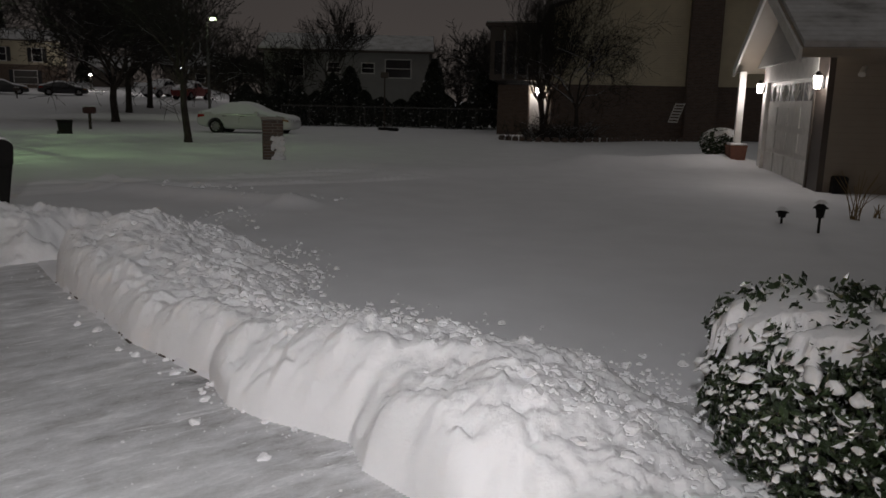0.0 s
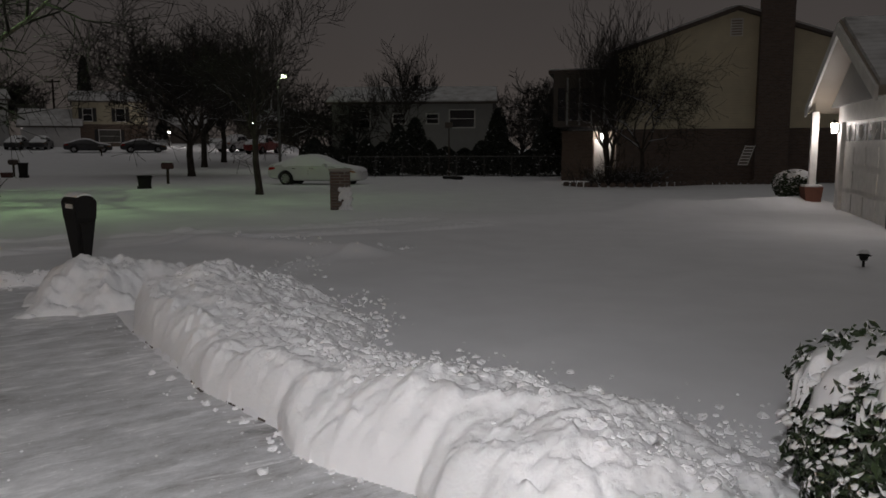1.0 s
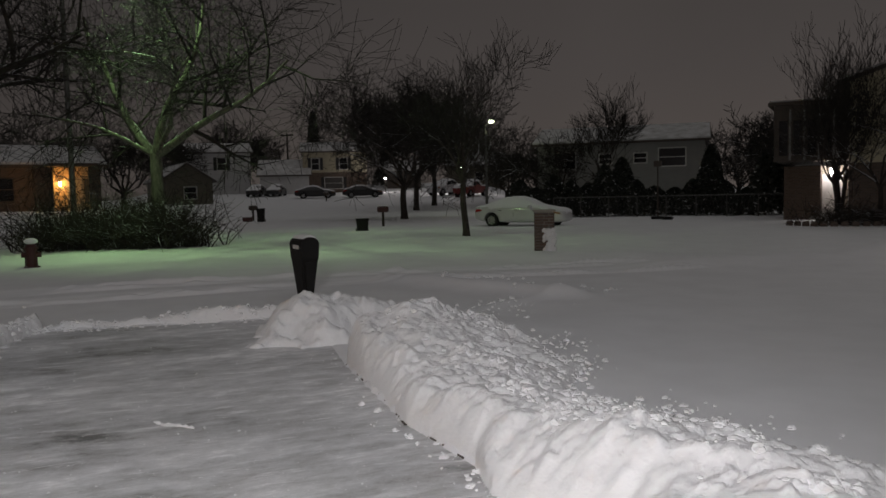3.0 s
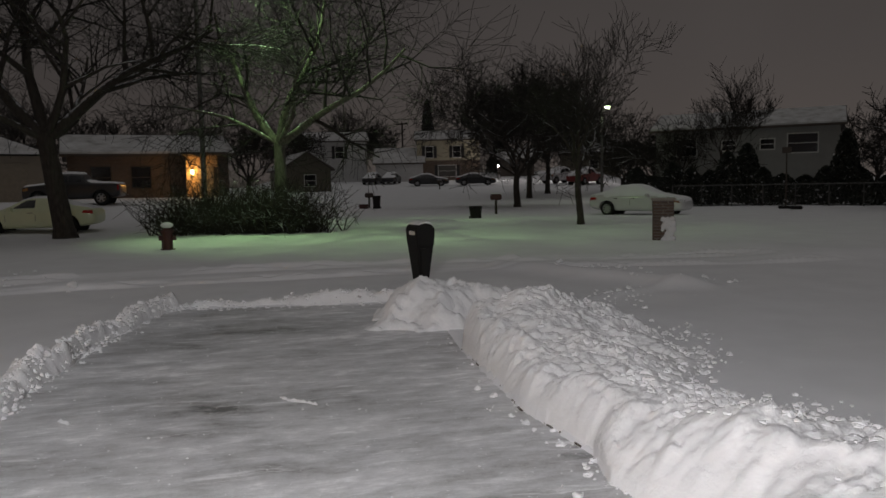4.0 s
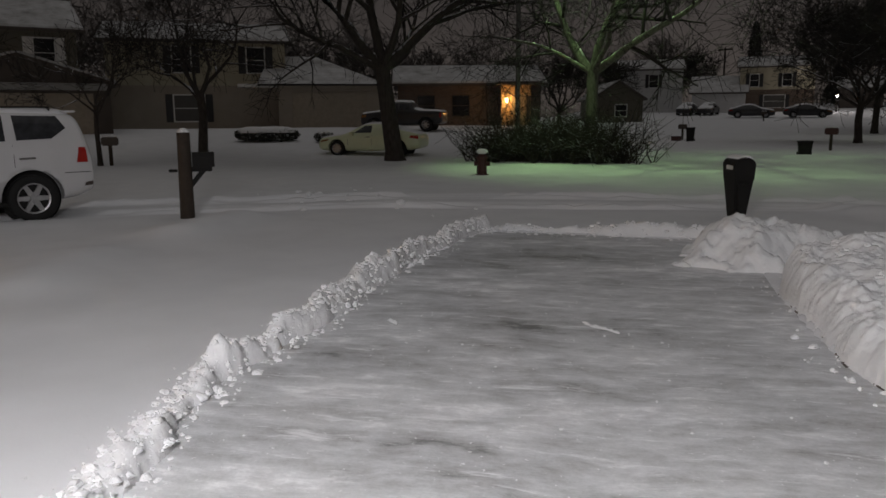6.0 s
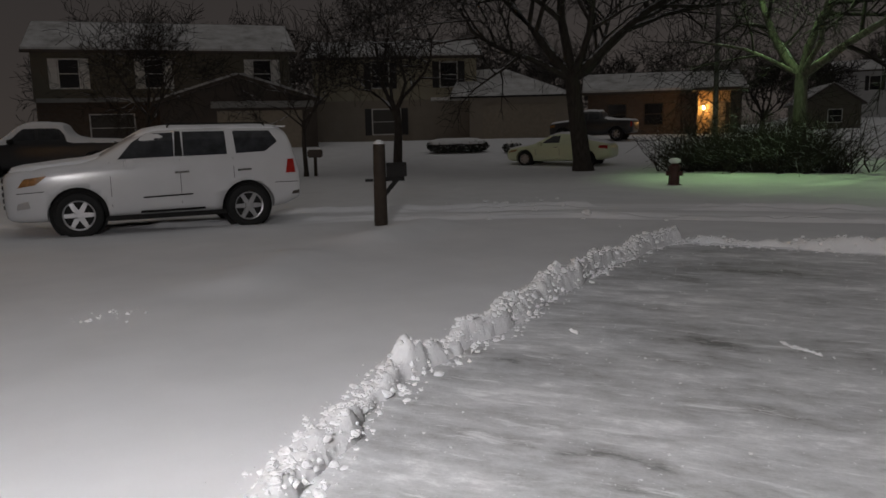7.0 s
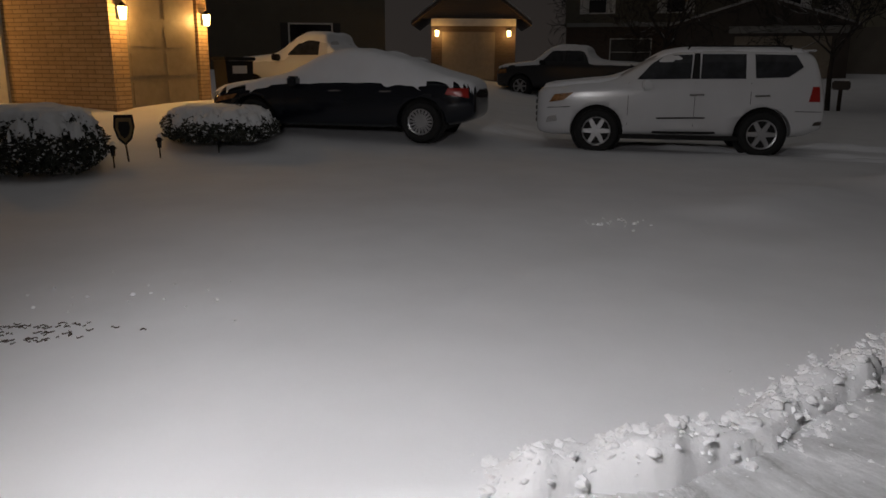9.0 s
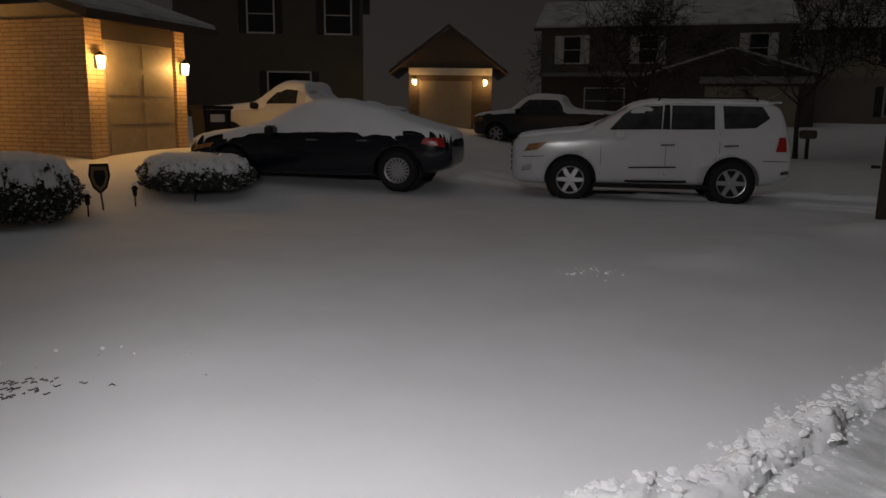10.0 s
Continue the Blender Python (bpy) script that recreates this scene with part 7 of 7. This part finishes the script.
def dry_grass(x, y, h, n, seed, label):
    r = random.Random(seed)
    paths = []
    for _ in range(n):
        d = Vector((r.gauss(0, 0.28), r.gauss(0, 0.28), 1)).normalized()
        e = d * h * r.uniform(0.6, 1.1)
        paths.append([(Vector((r.gauss(0, 0.05), r.gauss(0, 0.05), -0.05)), 0.008), (e * 0.6, 0.006), (e + Vector((d.x, d.y, -0.2)) * h * 0.25, 0.003)])
    root = thing("dry_plant", Matrix.Translation((x, y, gz(x, y))), label, "plant")
    v, f = limb_mesh(paths, 4)
    from_arrays("stalkwork", v, f, STRAW, root)


dry_grass(6.1, 11.2, 0.75, 14, 1, "dry straw-coloured garden stalks in the snow")
dry_grass(7.1, 11.6, 0.95, 10, 2, "dry straw-coloured garden stalks in the snow")
dry_grass(6.6, 11.5, 0.22, 12, 3, "short dry stalks in the snow")
stake = thing("garden_stake", Matrix.Translation((4.05, 6.75, gz(4.05, 6.75))), "thin rusty garden stake in the snow", "stake")
part("rod", cyl(bmesh.new(), (0, 0, -0.05), (0.01, 0, 0.72), 0.012, n=8), TRIM_DARK, stake)
box_ = thing("meter_box", facing(7.75, 14.98, 0.0, 190), "small black box at the foot of the garage wall", "box")
part("box", abox(-0.14, 0.14, -0.16, 0.06, -0.05, 0.36, 0.02), BLACK_PLASTIC, box_)


def feeder(x, y):
    root = thing("feeder_pole", Matrix.Translation((x, y, gz(x, y))), "thin dark pole with a small feeder box near the fence", "pole")
    part("pole", cyl(bmesh.new(), (0, 0, -0.1), (0, 0, 3.0), 0.035, n=8), TRIM_DARK, root)
    part("feeder_box", abox(-0.2, 0.2, -0.15, 0.15, 2.7, 3.0, 0.02), TRIM_DARK, root)
    part("base", abox(-0.35, 0.35, -0.2, 0.2, 0.0, 0.14, 0.04), BLACK_PLASTIC, root)


feeder(*polar(-4.55, 41.0))
pan = thing("garden_tray", facing(*polar(-3.9, 40.5), gz(*polar(-3.9, 40.5)), 180), "dark tray lying in the snow", "tray")
part("tray", abox(-0.3, 0.3, -0.2, 0.2, 0.0, 0.16, 0.05), BLACK_PLASTIC, pan)

# a slatted panel leaning on the chimney
lx, ly = polar(16.4, 36.0)
panel = thing("slatted_panel", facing(lx, ly, 0.9, 196), "pale slatted panel leaning against the brick wall", "panel")
for k in range(7):
    part("slat", abox(-0.20 + k * 0.045, 0.15 + k * 0.045, -0.03, 0.0, k * 0.13, k * 0.13 + 0.06), TRIM, panel)
part("rail", prism([(-0.24, 0), (-0.20, 0), (0.09, 0.86), (0.05, 0.86)], 0.001, 0.03, "y"), TRIM, panel)
part("rail", prism([(0.14, 0), (0.18, 0), (0.47, 0.86), (0.43, 0.86)], 0.001, 0.03, "y"), TRIM, panel)

# bin beside the brick garage, yard sign, path lamps
bx_, by_ = polar(-117.6, 17.5)
wb = thing("waste_bin", facing(bx_, by_, gz(bx_, by_) - 0.03, 40), "black wheeled waste bin beside the brick garage", "bin")
part("body", prism([(-0.26, 0), (0.26, 0), (0.31, 0.98), (-0.31, 0.98)], -0.33, 0.33, "y"), BLACK_PLASTIC, wb)
part("lid", abox(-0.35, 0.35, -0.40, 0.36, 0.985, 1.06, 0.02), BLACK_PLASTIC, wb)
part("sticker", abox(-0.16, 0.16, -0.337, -0.332, 0.72, 0.88), TRIM, wb, "pale worn sticker")
sx_, sy_ = polar(-125.4, 12.5)
sg = thing("yard_sign", facing(sx_, sy_, gz(sx_, sy_) - 0.28, 55), "small shield-shaped yard sign, dark with a pale border", "sign")
sh = [(-0.13, 0.98), (0.13, 0.98), (0.15, 0.80), (0.10, 0.62), (0.0, 0.52), (-0.10, 0.62), (-0.15, 0.80)]
part("board", prism(sh, -0.012, 0.012, "y"), BLACK_PLASTIC, sg)
part("border", prism([(u * 0.80, 0.76 + (z - 0.76) * 0.80) for u, z in sh], -0.018, -0.013, "y"), STRAW, sg)
part("emblem", prism([(u * 0.55, 0.76 + (z - 0.76) * 0.55) for u, z in sh], -0.024, -0.019, "y"), BLACK_PLASTIC, sg)
part("stake", cyl(bmesh.new(), (0.05, 0, -0.05), (0.0, 0, 0.6), 0.014, n=8), TRIM_DARK, sg)

ux, uy = polar(-31.7, 118)
up = thing("utility_pole", Matrix.Translation((ux, uy, gz(ux, uy))), "wooden utility pole with a crossarm behind the roofs", "pole")
part("pole", cyl(bmesh.new(), (0, 0, -0.2), (0, 0, 8.3), 0.16, 0.12, 10), WOOD_POST, up)
part("crossarm", abox(-1.1, 1.1, -0.08, 0.08, 7.9, 8.1), WOOD_POST, up)

def scuffs(cx, cy, heading, n, seed):
    """Low broken streaks of bared soil where a shovel dragged through the snow."""
    r = random.Random(seed)
    root = thing("scraped_streaks", Matrix.Translation((cx, cy, gz(cx, cy))), "thin dark streaks scraped through the lawn snow", "scrape")
    for k in range(n):
        bm = bmesh.new()
        ln, off = r.uniform(0.005, 0.028), r.choice((-0.13, 0.0, 0.10)) + r.gauss(0, 0.02)
        go = radians(heading + r.uniform(-7, 7))
        u, w = Vector((math.sin(go), math.cos(go), 0)), Vector((math.cos(go), -math.sin(go), 0))
        mid = u * r.gauss(0, 0.22) + w * off
        rows = []
        for q in range(9):
            t = q / 8 * 2 - 1
            half = 0.007 * max(0.1, 1 - t * t) * r.uniform(0.4, 1.3)
            c = mid + u * t * ln + w * 0.012 * math.sin(3 * t + k)
            z = gz(cx + c.x, cy + c.y) - gz(cx, cy)
            rows.append([bm.verts.new((c.x - w.x * half, c.y - w.y * half, z - 0.004)), bm.verts.new((c.x, c.y, z + 0.007)), bm.verts.new((c.x + w.x * half, c.y + w.y * half, z - 0.004))])
        for a, b in zip(rows, rows[1:]):
            bm.faces.new((a[0], a[1], b[1], b[0]))
            bm.faces.new((a[1], a[2], b[2], b[1]))
        part("streak", bm, TRIM_DARK, root)


scuffs(-3.36, -3.36, -20, 90, 6)
stick = thing("fallen_twig", Matrix.Translation((-3.62, -3.92, gz(-3.62, -3.92))), "dark twig lying in scuffed snow", "twig")
v, f = limb_mesh([[(Vector((-0.22, -0.16, 0.02)), 0.03), (Vector((0, 0, 0.03)), 0.024), (Vector((0.08, 0.01, 0.01)), 0.010)]], 6)
from_arrays("twig", v, f, BARK, stick)

rr = random.Random(12)
for sx, sy, ln in ((-3.72, 4.42, 0.20), (-4.9, 3.3, 0.10)):
    bm = bmesh.new()
    rows = [[], []]
    n = 14
    for k in range(n):
        u = (k / (n - 1)) * 2 - 1
        w = 0.030 * max(0.15, 1 - u * u) * (0.5 + rr.random())
        mid = 0.02 * math.sin(u * 2.3)
        rows[0].append(bm.verts.new((u * ln, mid - w, 0.0)))
        rows[1].append(bm.verts.new((u * ln, mid + w, 0.0)))
    top = [bm.verts.new(((rows[0][k].co.x), (rows[0][k].co.y + rows[1][k].co.y) / 2, 0.006 + 0.014 * rr.random())) for k in range(n)]
    for k in range(n - 1):
        bm.faces.new((rows[0][k], rows[0][k + 1], top[k + 1], top[k]))
        bm.faces.new((top[k], top[k + 1], rows[1][k + 1], rows[1][k]))
    ob = part("snow_scrap", bm, SNOW_LUMP, None)
    ob.matrix_world = pose(sx, sy, 0.001, 0, 0, 150 + rr.uniform(-20, 20))
    tagged(ob, "thin scrap of packed snow on the driveway", "snow clump")
